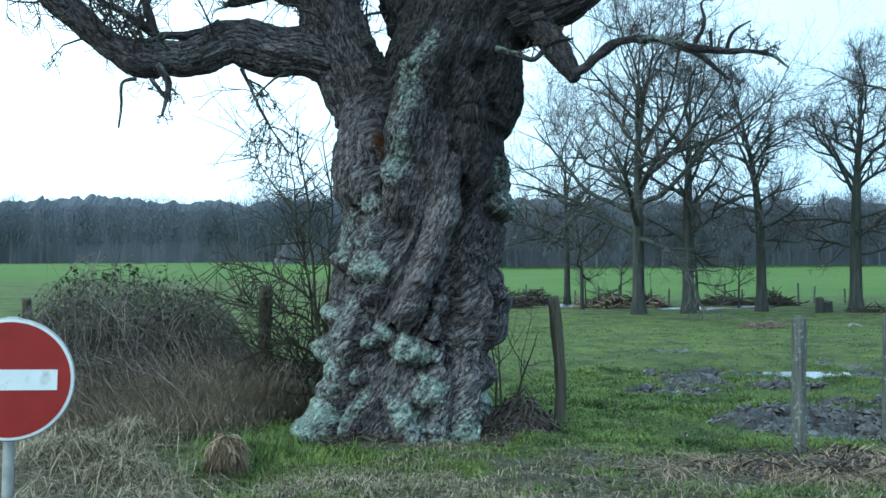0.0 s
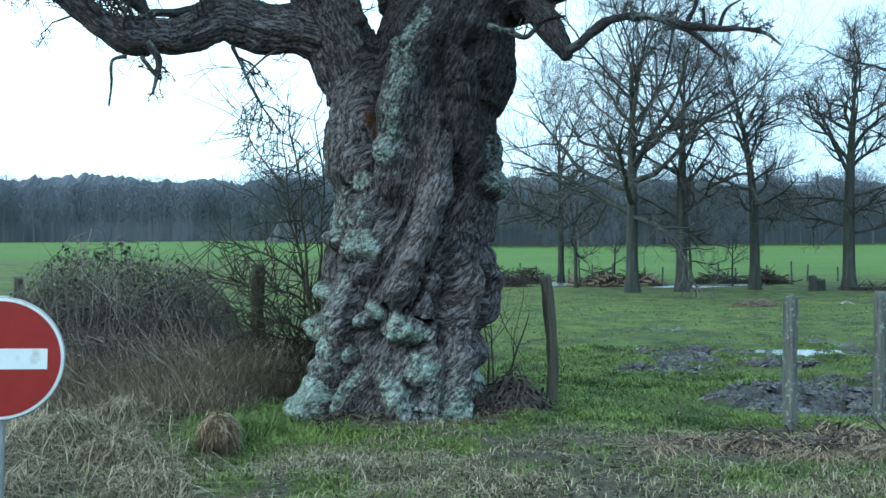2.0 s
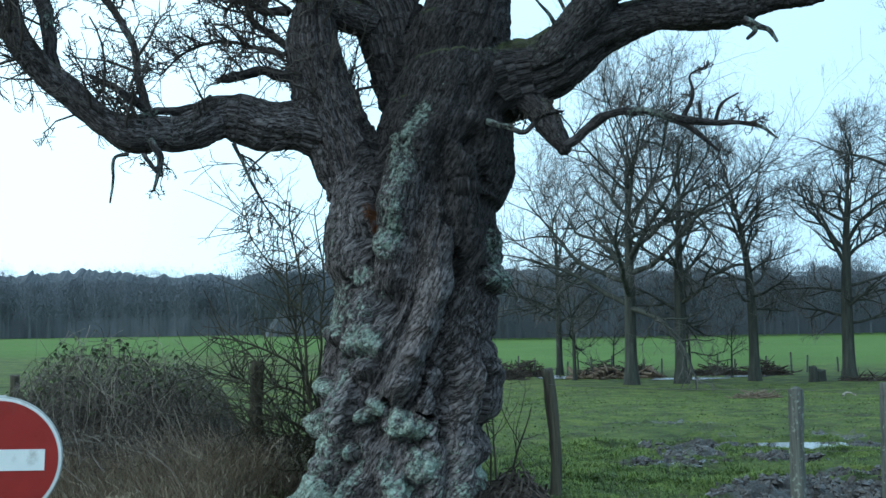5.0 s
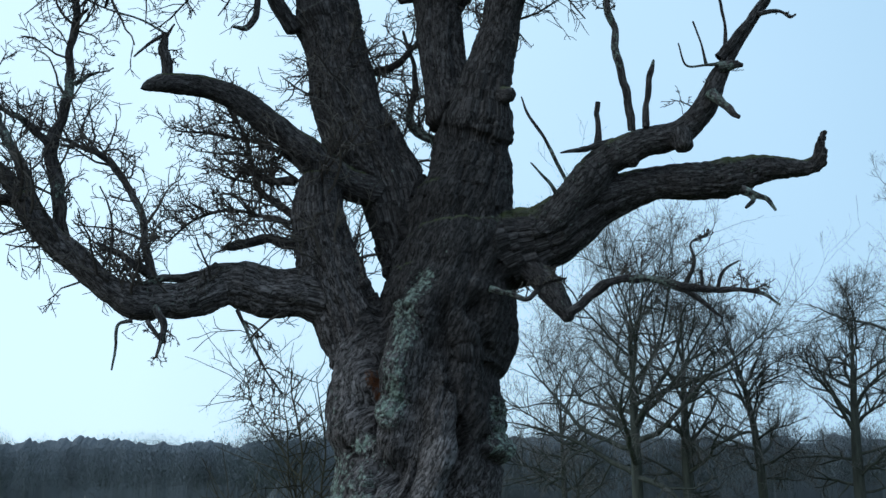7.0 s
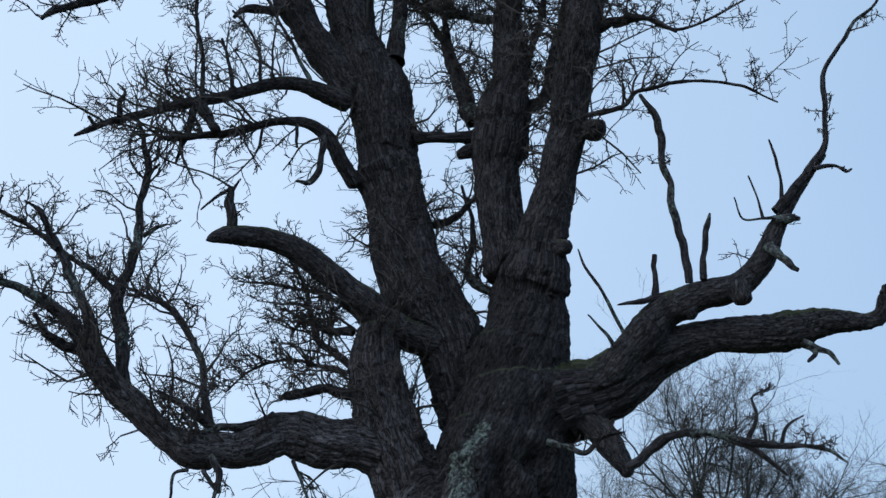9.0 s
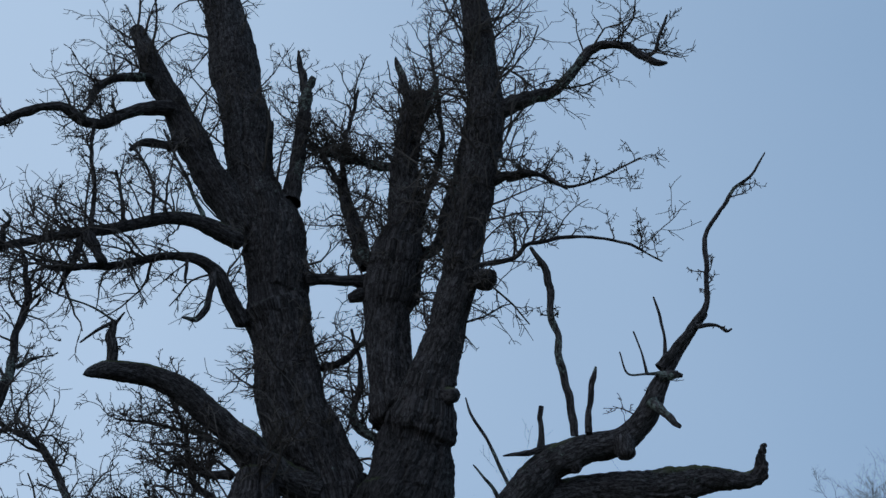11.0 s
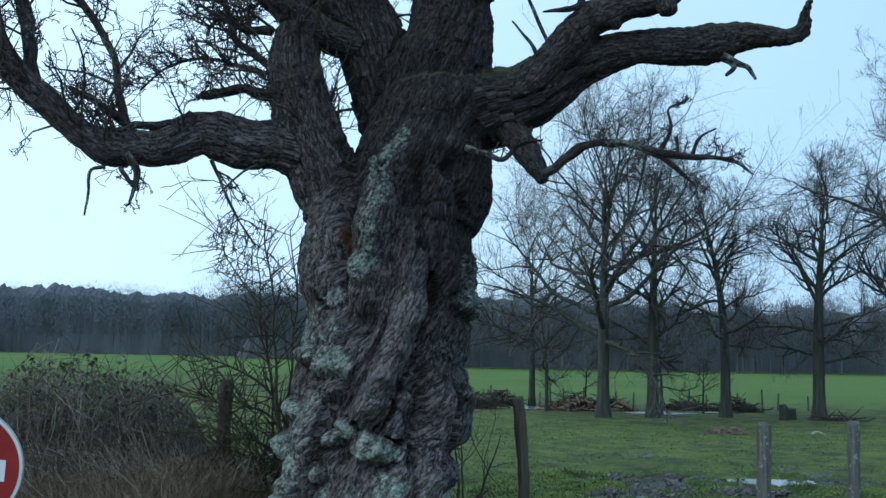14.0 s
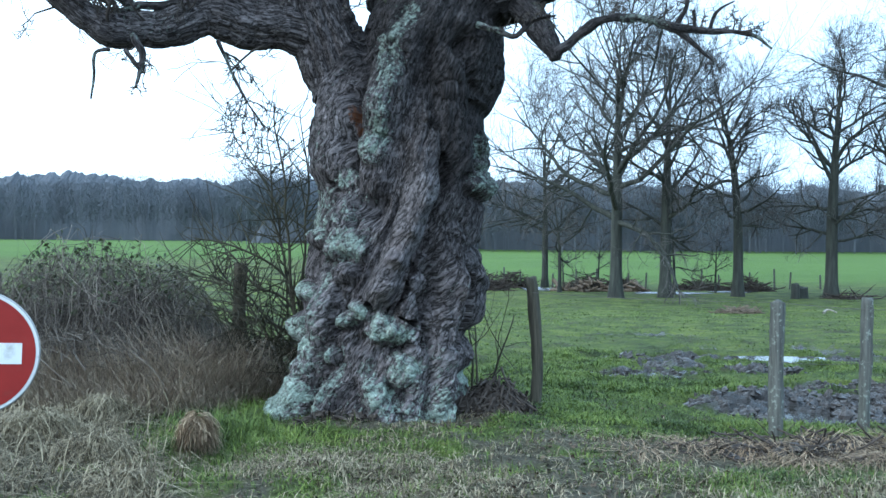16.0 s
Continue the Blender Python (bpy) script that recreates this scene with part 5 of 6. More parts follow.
for n_, first_, lo_, hi_, len_, lift_ in (
        ("leftlimb", 34, 0.30, 1.0, 0.95, 0.05), ("leftlimb_end", 34, 0.05, 1.0, 0.55, 0.02), ("leftlimb_up1", 22, 0.1, 1.0, 0.45, 0.02),
        ("leftlimb_up2", 30, 0.05, 1.0, 0.6, 0.02), ("leftlimb_up3", 30, 0.05, 1.0, 0.7, 0.02), ("leftlimb_up4", 12, 0.1, 1.0, 0.4, 0.02),
        ("leftstem", 40, 0.35, 1.0, 1.0, 0.02), ("curl", 10, 0.3, 1.0, 0.5, 0.0), ("snag", 8, 0.1, 0.6, 0.5, 0.02), ("snag_spur", 4, 0.3, 1.0, 0.3, 0.0),
        ("limb_a", 30, 0.2, 0.9, 0.8, 0.05), ("limb_b", 46, 0.1, 1.0, 0.8, -0.02), ("limb_a_up1", 9, 0.2, 1.0, 0.4, 0.03), ("limb_a_up2", 8, 0.2, 1.0, 0.35, 0.03), ("limb_a_up3", 9, 0.2, 1.0, 0.4, 0.03), ("limb_a_up4", 9, 0.2, 1.0, 0.4, 0.03), ("droop_twig3", 5, 0.3, 1.0, 0.2, 0.03), ("droop_twig1", 3, 0.3, 1.0, 0.1, 0.03), ("limb_c2", 12, 0.1, 1.0, 0.45, 0.0), ("leftlimb_up6", 12, 0.2, 1.0, 0.4, 0.02), ("leftlimb_up7", 4, 0.2, 1.0, 0.2, 0.02), ("stem4_tip", 6, 0.2, 1.0, 0.25, 0.02), ("stem2", 58, 0.25, 0.9, 0.9, 0.02),
        ("stem2_left", 22, 0.3, 1.0, 0.9, 0.04), ("stem2_right", 46, 0.1, 1.0, 1.1, 0.05), ("stem3", 110, 0.25, 1.0, 0.95, 0.04), ("stem3_stub", 14, 0.1, 1.0, 0.5, 0.05),
        ("stem4", 46, 0.25, 0.95, 0.95, 0.01), ("stem4_up", 80, 0.05, 1.0, 1.0, 0.02), ("stem4_right", 22, 0.2, 1.0, 0.7, 0.0),
        ("limb_c", 16, 0.1, 1.0, 0.5, 0.0), ("limb_d", 18, 0.1, 1.0, 0.6, 0.0), ("thin_up", 18, 0.1, 1.0, 0.5, 0.04),
        ("rightarm_up", 3, 0.6, 0.9, 0.4, 0.06), ("rightarm_tip", 6, 0.1, 0.9, 0.3, 0.05), ("upright1", 4, 0.4, 0.9, 0.22, 0.05),
        ("droop_limb", 14, 0.25, 1.0, 0.32, 0.06), ("hang3", 12, 0.1, 1.0, 0.55, -0.10), ("hang1", 5, 0.1, 1.0, 0.2, -0.05),
        ("leftlimb_up5", 18, 0.1, 1.0, 0.4, 0.02), ("leftlimb_end2", 12, 0.1, 1.0, 0.3, 0.0), ("back_a", 38, 0.1, 1.0, 0.6, 0.02), ("back_b", 22, 0.1, 1.0, 0.5, 0.02),
        ("back_c", 34, 0.1, 1.0, 0.5, 0.02), ("back_d", 38, 0.1, 1.0, 0.5, 0.02), ("back_e", 34, 0.1, 1.0, 0.7, 0.03), ("back_f", 40, 0.1, 1.0, 0.7, 0.03),
        ("back_g", 18, 0.1, 1.0, 0.5, 0.03), ("back_h", 34, 0.1, 1.0, 0.6, 0.03), ("back_i", 22, 0.2, 1.0, 0.5, 0.03), ("tip_twig2", 3, 0.2, 1.0, 0.1, 0.0),
        ("mid_a", 30, 0.1, 1.0, 0.6, 0.03), ("mid_b", 30, 0.1, 1.0, 0.6, 0.03), ("mid_c", 30, 0.1, 1.0, 0.6, 0.03),
        ("main", 26, 0.1, 0.6, 0.30, -0.06), ("epi", 8, 0.1, 1.0, 0.2, 0.0),
        ("left_up_a", 26, 0.2, 1.0, 0.6, 0.0), ("left_up_b", 20, 0.2, 1.0, 0.6, 0.0)):
    twigs_on(n_, first_, lo_, hi_, len_, lift_)


# ---- bare trees in the pasture ----
def bare_tree(seed, height, radius, start=0.32, limbs=18, reach=0.36, fork=0.75, net=(8, 8)):
    """A straight bole, heavy crooked limbs that rise more steeply towards the top, and a fine net of twigs."""
    r = np.random.default_rng(seed)
    tree = tagged(new("bare_tree"), "tall bare leafless oak standing in the pasture", "tree", "row of bare trees")
    k = 16
    z = np.linspace(0, 1, k)
    bend = np.cumsum(np.cumsum(r.normal(0, 0.0013, (k, 2)), 0), 0) * height * smooth(0.15, 1.0, z)[:, None]
    pts = np.concatenate([bend, (z * height)[:, None]], 1)
    rad = radius * (1 - 0.5 * z - 0.45 * smooth(0.3, 1.0, z))
    rad[0] *= 1.45
    rad[1] *= 1.06
    part("trunk", mesh_of("trunk", *sweep(pts[None], rad[None], 12), True), FAR_BARK, tree)
    h = start + (0.97 - start) * (np.arange(limbs) + r.uniform(0.1, 0.9, limbs)) / limbs
    u = (h - start) / (0.97 - start)
    i = h * (k - 1)
    j = np.clip(i.astype(int), 0, k - 2)
    p = pts[j] + (pts[j + 1] - pts[j]) * (i - j)[:, None]
    rr = rad[j] + (rad[j + 1] - rad[j]) * (i - j)
    a = np.arange(limbs) * 2.4 + r.normal(0, 0.5, limbs)
    tilt = np.radians(82 - 56 * u + r.normal(0, 9, limbs))
    d = np.stack([np.sin(tilt) * np.cos(a), np.sin(tilt) * np.sin(a), np.cos(tilt)], -1)
    ln = height * reach * (0.74 + 0.9 * u * (1 - u) - 0.36 * u**3) * r.uniform(0.8, 1.2, limbs)
    r0 = np.minimum(rr * 0.62, 0.018 * ln + 0.03)
    lv, lr = grow(p, d, ln, r0, r0 * 0.16, 12, 0.15, 0.035, r)
    # the boughs that fork from the limbs, then ever finer twigs
    p, d, rr = sprout(lv, lr, 9, 0.12, 0.98, 46, 14, r)
    l2 = np.repeat(ln, 9) * r.uniform(0.22, 0.58, len(p))
    r0 = np.clip(rr * fork, 0.018, 0.07)
    bv, br = grow(p, d, l2, r0, r0 * 0.25, 8, 0.17, 0.03, r)
    for m in range(limbs):
        o = slice(9 * m, 9 * m + 9)
        part("limb", mesh_of("limb", *join([sweep(lv[m:m + 1], lr[m:m + 1], 6), sweep(bv[o], br[o], 4)]), True), FAR_BARK, tree)
    pieces, pts, rad, par = [], bv, br, l2
    for cnt, kk, f0, f1, thick in ((net[0], 6, 0.25, 0.65, 0.016), (net[1], 4, 0.3, 0.75, 0.010)):
        p, d, rr = sprout(pts, rad, cnt, 0.12, 1.0, 46, 14, r)
        par = np.repeat(par, cnt) * r.uniform(f0, f1, len(p))
        r0 = np.minimum(rr * 0.6, thick)
        pts, rad = grow(p, d, np.maximum(par, 0.12), r0, np.full(len(p), 0.0076), kk, 0.20, 0.02, r)
        pieces.append(sweep(pts, rad, 3 if kk == 6 else 2))
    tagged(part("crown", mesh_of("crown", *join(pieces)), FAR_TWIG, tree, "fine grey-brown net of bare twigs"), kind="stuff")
    return tree


def plant(tree, x, y, turn, size=1.0):
    tree.matrix_basis = pose(x, y, float(ground_z(x, y)) - 0.1, 0, 0, turn) @ Matrix.Scale(size, 4)
    return tree


t1_ = plant(bare_tree(3, 15.2, 0.35, 0.26, 28, 0.64), 10.75, 60, 0)
t2_ = plant(bare_tree(5, 13.8, 0.34, 0.24, 20, 0.40), 13.6, 60.5, 40)
t3_ = plant(bare_tree(8, 13.6, 0.30, 0.30, 24, 0.33), 18.1, 62, 10)
t4_ = plant(bare_tree(14, 14.0, 0.36, 0.20, 22, 0.42), 23.1, 61, 0)
t0_ = plant(bare_tree(29, 11.8, 0.22, 0.28, 20, 0.60), 8.3, 73, 0)
t5_ = plant(bare_tree(17, 18.6, 0.46, 0.22, 26, 0.42), 29.0, 60, 0)
for src_, x_, y_, a_, s_ in ((t2_, 35.0, 60, 200, 1.1), (t3_, 39, 64, 80, 1.2), (t1_, 46, 66, 250, 1.1)):
    c_ = copy_thing(src_, pose(x_, y_, float(ground_z(x_, y_)) - 0.1, 0, 0, a_))
    c_.scale = (s_, s_, s_)
small_ = plant(bare_tree(21, 5.2, 0.10, 0.28, 10, 0.55, 0.6, (4, 3)), 14.9, 64, 0)
tagged(small_, "small bare young tree beside the flooded hollow", "tree", "saplings in the pasture")
for x_, y_, a_, s_ in ((8.4, 66, 70, 1.25), (17.9, 66, 150, 0.7), (11.4, 70, 190, 0.7), (9.4, 72, 30, 0.6)):
    c_ = copy_thing(small_, pose(x_, y_, float(ground_z(x_, y_)) - 0.1, 0, 0, a_))
    c_.scale = (s_, s_, s_)


# ---- far woods ----
def woods():
    r = np.random.default_rng(77)
    pieces = []

    def row(n, x0, x1, yf, depth, h0, h1):
        x = r.uniform(x0, x1, n)
        y = yf + r.uniform(0, depth, n)
        hump = 0.5 + 0.5 * vnoise(np.stack([x * 0.03, y * 0.01, np.zeros(n)], -1), 5)
        h = (h0 + (h1 - h0) * hump + 3.0 * np.exp(-((x + 155) / 42) ** 2)) * r.uniform(0.84, 1.06, n)
        base = np.stack([x, y, np.where(x > 0, -1.9, -0.4)], -1)
        up = np.tile([0, 0, 1.0], (n, 1))
        tp, tr = grow(base, up, h * 0.74, h * 0.0045, h * 0.002, 5, 0.05, 0.05, r)
        pieces.append(sweep(tp, tr, 3))
        p, d, rr = sprout(tp, tr, 8, 0.35, 0.95, 48, 20, r)
        bp, br = grow(p, d, np.repeat(h, 8) * r.uniform(0.16, 0.28, len(p)), np.full(len(p), 0.09), np.full(len(p), 0.04), 3, 0.15, 0.08, r)
        pieces.append(sweep(bp, br, 2))
        # round crowns filled with fine twigs
        per = 720
        w = unit(r.normal(0, 1, (n * per, 3)))
        w *= r.uniform(0.15, 1.0, (n * per, 1)) ** 0.45
        hh = np.repeat(h, per)[:, None]
        lump = 1 + 0.10 * np.repeat(r.normal(0, 1, n), per)[:, None]
        c = np.repeat(base, per, 0) + np.array([0, 0, 0.60]) * hh + w * hh * np.array([0.24, 0.22, 0.38]) * lump
        d = unit(0.7 * w + np.array([0, 0, 0.25]) + r.normal(0, 0.7, w.shape))
        e = d * r.uniform(0.5, 1.3, (n * per, 1))
        pieces.append(sweep(np.stack([c - e * 0.5, c + e * 0.5], 1), np.tile([0.06, 0.035], (n * per, 1)), 2))

    row(470, -330, -10, 400, 60, 24.5, 29.0)
    row(460, -50, 270, 268, 50, 21, 25)
    v, q = join(pieces)
    me = mesh_of("far_woods", v, q)
    me.materials.append(HAZED_WOODS)
    tagged(new("far_woods", me), "dense leafless woodland in haze-tinted grey along the far field edge", "woods", kind="stuff")
    # sheets that fill the wood behind the twigs, haze painted into their colour
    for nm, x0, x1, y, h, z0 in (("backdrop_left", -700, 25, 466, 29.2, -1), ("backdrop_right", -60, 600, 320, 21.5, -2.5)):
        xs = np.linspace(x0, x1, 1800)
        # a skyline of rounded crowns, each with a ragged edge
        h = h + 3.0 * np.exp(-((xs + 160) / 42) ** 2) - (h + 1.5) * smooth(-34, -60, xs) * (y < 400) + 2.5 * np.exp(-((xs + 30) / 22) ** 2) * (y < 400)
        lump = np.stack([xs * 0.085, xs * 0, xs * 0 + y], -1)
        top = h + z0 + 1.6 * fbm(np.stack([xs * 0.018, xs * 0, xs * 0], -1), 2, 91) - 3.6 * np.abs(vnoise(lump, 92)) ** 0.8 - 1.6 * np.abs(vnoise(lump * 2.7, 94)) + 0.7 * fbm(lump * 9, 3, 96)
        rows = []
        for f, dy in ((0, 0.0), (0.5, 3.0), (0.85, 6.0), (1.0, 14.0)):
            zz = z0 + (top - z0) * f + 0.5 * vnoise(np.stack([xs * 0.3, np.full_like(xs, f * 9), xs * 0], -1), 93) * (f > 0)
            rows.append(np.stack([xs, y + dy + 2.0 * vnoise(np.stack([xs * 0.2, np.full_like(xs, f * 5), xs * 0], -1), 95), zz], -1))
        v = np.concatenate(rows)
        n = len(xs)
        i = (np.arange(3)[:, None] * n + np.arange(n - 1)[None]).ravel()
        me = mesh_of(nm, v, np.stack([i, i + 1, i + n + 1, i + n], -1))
        me.materials.append(HAZED_BACKDROP)
        tagged(new(nm, me), "solid backing of the distant wood in haze-tinted grey", "woods", kind="structure")


# blue-grey that carries the distance haze as base colour
HAZED_BACKDROP = plain_material("hazed_wood_backdrop", (0.096, 0.107, 0.126), (0.120, 0.132, 0.154), 0.10, 1.0)
woods()


# ---- fence ----
def post(x, y, h, r, lean, turn, mat, label, bend=0.0, group="fence posts"):
    ob = tagged(new("fence_post"), label, "fence post", group)
    k, sides = 30, 16
    u = np.linspace(0, 1, k)
    z = u * (h + 0.25) - 0.25
    pts = np.stack([bend * np.sin(u * 3.1) + 0.006 * vnoise(np.stack([u * 6, u * 0 + x, u * 0], -1), 1), 0.006 * vnoise(np.stack([u * 5, u * 0 + y, u * 0], -1), 2), z], -1)
    v, q = sweep(pts[None], np.full((1, k), r), sides)
    a = np.tile(np.arange(sides), k)
    v[:, :2] *= (1 + 0.10 * np.sin(a * 2.1 + x))[:, None]
    rel = v - np.repeat(pts, sides, 0)
    v += unit(rel + 1e-6) * (0.012 * vnoise(np.stack([a * 1.7, np.repeat(z * 3, sides), a * 0 + x], -1), 7) + 0.006 * vnoise(np.stack([a * 5.3, np.repeat(z * 9, sides), a * 0], -1), 8))[:, None]
    # cut, weathered top
    top = np.arange((k - 1) * sides, k * sides)
    v[top, 2] += 0.016 * np.sin(np.arange(sides) * 0.8 + x * 3)
    v = np.concatenate([v, [pts[-1] + [0, 0, 0.012]]])
    n = len(v) - 1
    me = bpy.data.meshes.new("shaft")
    me.from_pydata(v.tolist(), [], q.tolist() + [[int(top[i]), int(top[(i + 1) % sides]), n] for i in range(sides)])
    me.polygons.foreach_set("use_smooth", np.full(len(me.polygons), True))
    part("shaft", me, mat, ob)
    ob.matrix_basis = pose(x, y, float(ground_z(x, y)) - 0.02, 0, lean, turn)
    return ob


post(1.09, 10.6, 1.24, 0.052, -1.4, 0, POST, "dark crooked oak fence post standing in grass", 0.055)
post(3.07, 9.40, 1.18, 0.058, 0.4, 20, POST_GREY, "grey lichen-spotted round fence post", 0.0)
post(3.91, 9.6, 1.18, 0.05, 4.0, 50, POST_GREY, "thin grey leaning fence post beside the mud", 0.01)
post(-1.90, 11.6, 1.34, 0.07, 0.5, 80, POST, "brown fence post half hidden by bramble", 0.0)
post(-5.0, 13.0, 1.20, 0.05, 1.0, 10, POST, "old fence post at the hedge end", 0.01)


def wire(a, b, sag):
    ob = tagged(new("fence_wire"), "rusty fence wire strung between the posts", "wire", "fence wires")
    t = np.linspace(0, 1, 14)[:, None]
    p = np.array(a) * (1 - t) + np.array(b) * t
    p[:, 2] -= sag * 4 * t[:, 0] * (1 - t[:, 0])
    part("strand", mesh_of("strand", *sweep(p[None], np.full((1, 14), 0.0022), 5), True), WIRE, ob)


wire((1.08, 10.54, 1.14), (3.07, 9.33, 1.13), 0.02)
wire((3.07, 9.33, 1.13), (3.98, 9.54, 1.06), 0.01)
wire((3.07, 9.33, 0.62), (3.95, 9.54, 0.60), 0.02)
wire((3.98, 9.54, 1.06), (7.5, 9.8, 0.95), 0.04)
wire((-1.90, 11.52, 1.2), (-5.0, 12.92, 1.22), 0.03)


# ---- no entry sign ----
def disc(bm, radius, y0, y1, bevel):
    bmesh.ops.create_cone(bm, cap_ends=True, segments=72, radius1=radius, radius2=radius, depth=abs(y1 - y0), matrix=pose(0, (y0 + y1) / 2, 0, 90, 0, 0))
    if bevel:
        bmesh.ops.bevel(bm, geom=[e for e in bm.edges if len(e.link_faces) == 2 and e.calc_face_angle(0) > 1], offset=bevel, segments=3, affect="EDGES", profile=0.5)


def road_sign():
    ob = tagged(new("road_sign"), "round red no-entry sign with white bar on a post", "road sign")
    bm = bmesh.new()
    disc(bm, 0.325, 0.0, 0.022, 0.006)
    part("rim", bm, METAL, ob, "dull folded metal rim")
    bm = bmesh.new()
    disc(bm, 0.317, -0.004, 0.01, 0.0)
    part("border", bm, WHITE, ob, "thin white border")
    bm = bmesh.new()
    disc(bm, 0.302, -0.008, 0.0, 0.0)
    part("face", bm, RED, ob, "weathered red face")
    bm = bmesh.new()
    bmesh.ops.create_cube(bm, size=1, matrix=pose(0, -0.009, 0) @ Matrix.Diagonal((0.47, 0.006, 0.108, 1)))
    part("bar", bm, WHITE, ob, "stained white bar")
    bm = bmesh.new()
    bmesh.ops.create_cone(bm, cap_ends=True, segments=20, radius1=0.03, radius2=0.03, depth=1.55, matrix=pose(0, 0.062, -0.45))
    part("post", bm, METAL, ob, "grey steel post")
    for z in (-0.16, 0.16):
        bm = bmesh.new()
        bmesh.ops.create_cube(bm, size=1, matrix=pose(0, 0.045, z) @ Matrix.Diagonal((0.09, 0.05, 0.035, 1)))
        bmesh.ops.bevel(bm, geom=bm.edges[:], offset=0.004, segments=2, affect="EDGES")
        part("clamp", bm, METAL, ob)
    ob.matrix_basis = pose(-2.27, 5.68, 1.055, 0, 2.0, 16)
    return ob


road_sign()


# ---- plants by the road ----
def blades(name, x, y, h, lean, width, mat, label, category, curl=0.5, r=None, parent=None):
    """Many curved grass blades in one mesh."""
    r = r or rng
    n = len(x)
    z = ground_z(x, y) - 0.01
    a = r.uniform(0, 2 * np.pi, n)
    dx, dy = np.cos(a), np.sin(a)
    l = np.abs(lean * r.normal(1, 0.35, n))
    wx, wy = -dy * width, dx * width
    rows = []
    for t, wf in ((0, 1.0), (0.5, 0.8), (1.0, 0.12)):
        off = h * l * (t ** (1 + curl))
        px, py, pz = x + dx * off, y + dy * off, z + h * t * np.sqrt(np.clip(1 - (l * t * 0.8) ** 2, 0.08, 1))
        rows += [np.stack([px - wx * wf, py - wy * wf, pz], -1), np.stack([px + wx * wf, py + wy * wf, pz], -1)]
    v = np.stack(rows, 1).reshape(-1, 3)
    b = np.arange(n)[:, None] * 6
    q = np.concatenate([b + np.array([[0, 1, 3, 2]]), b + np.array([[2, 3, 5, 4]])])
    me = mesh_of(name, v, q)
    me.materials.append(mat)
    return tagged(new(name, me), label, category, kind="stuff")


def scatter(n, x0, x1, y0, y1, keep, r, clump=0.0):
    x, y = r.uniform(x0, x1, n), r.uniform(y0, y1, n)
    k = keep(x, y)
    if clump:
        k = k * np.clip(0.62 + 1.2 * fbm(np.stack([x * clump, y * clump, x * 0], -1), 3, 7), 0.12, 1)
    s = r.uniform(0, 1, n) < k
    return x[s], y[s]


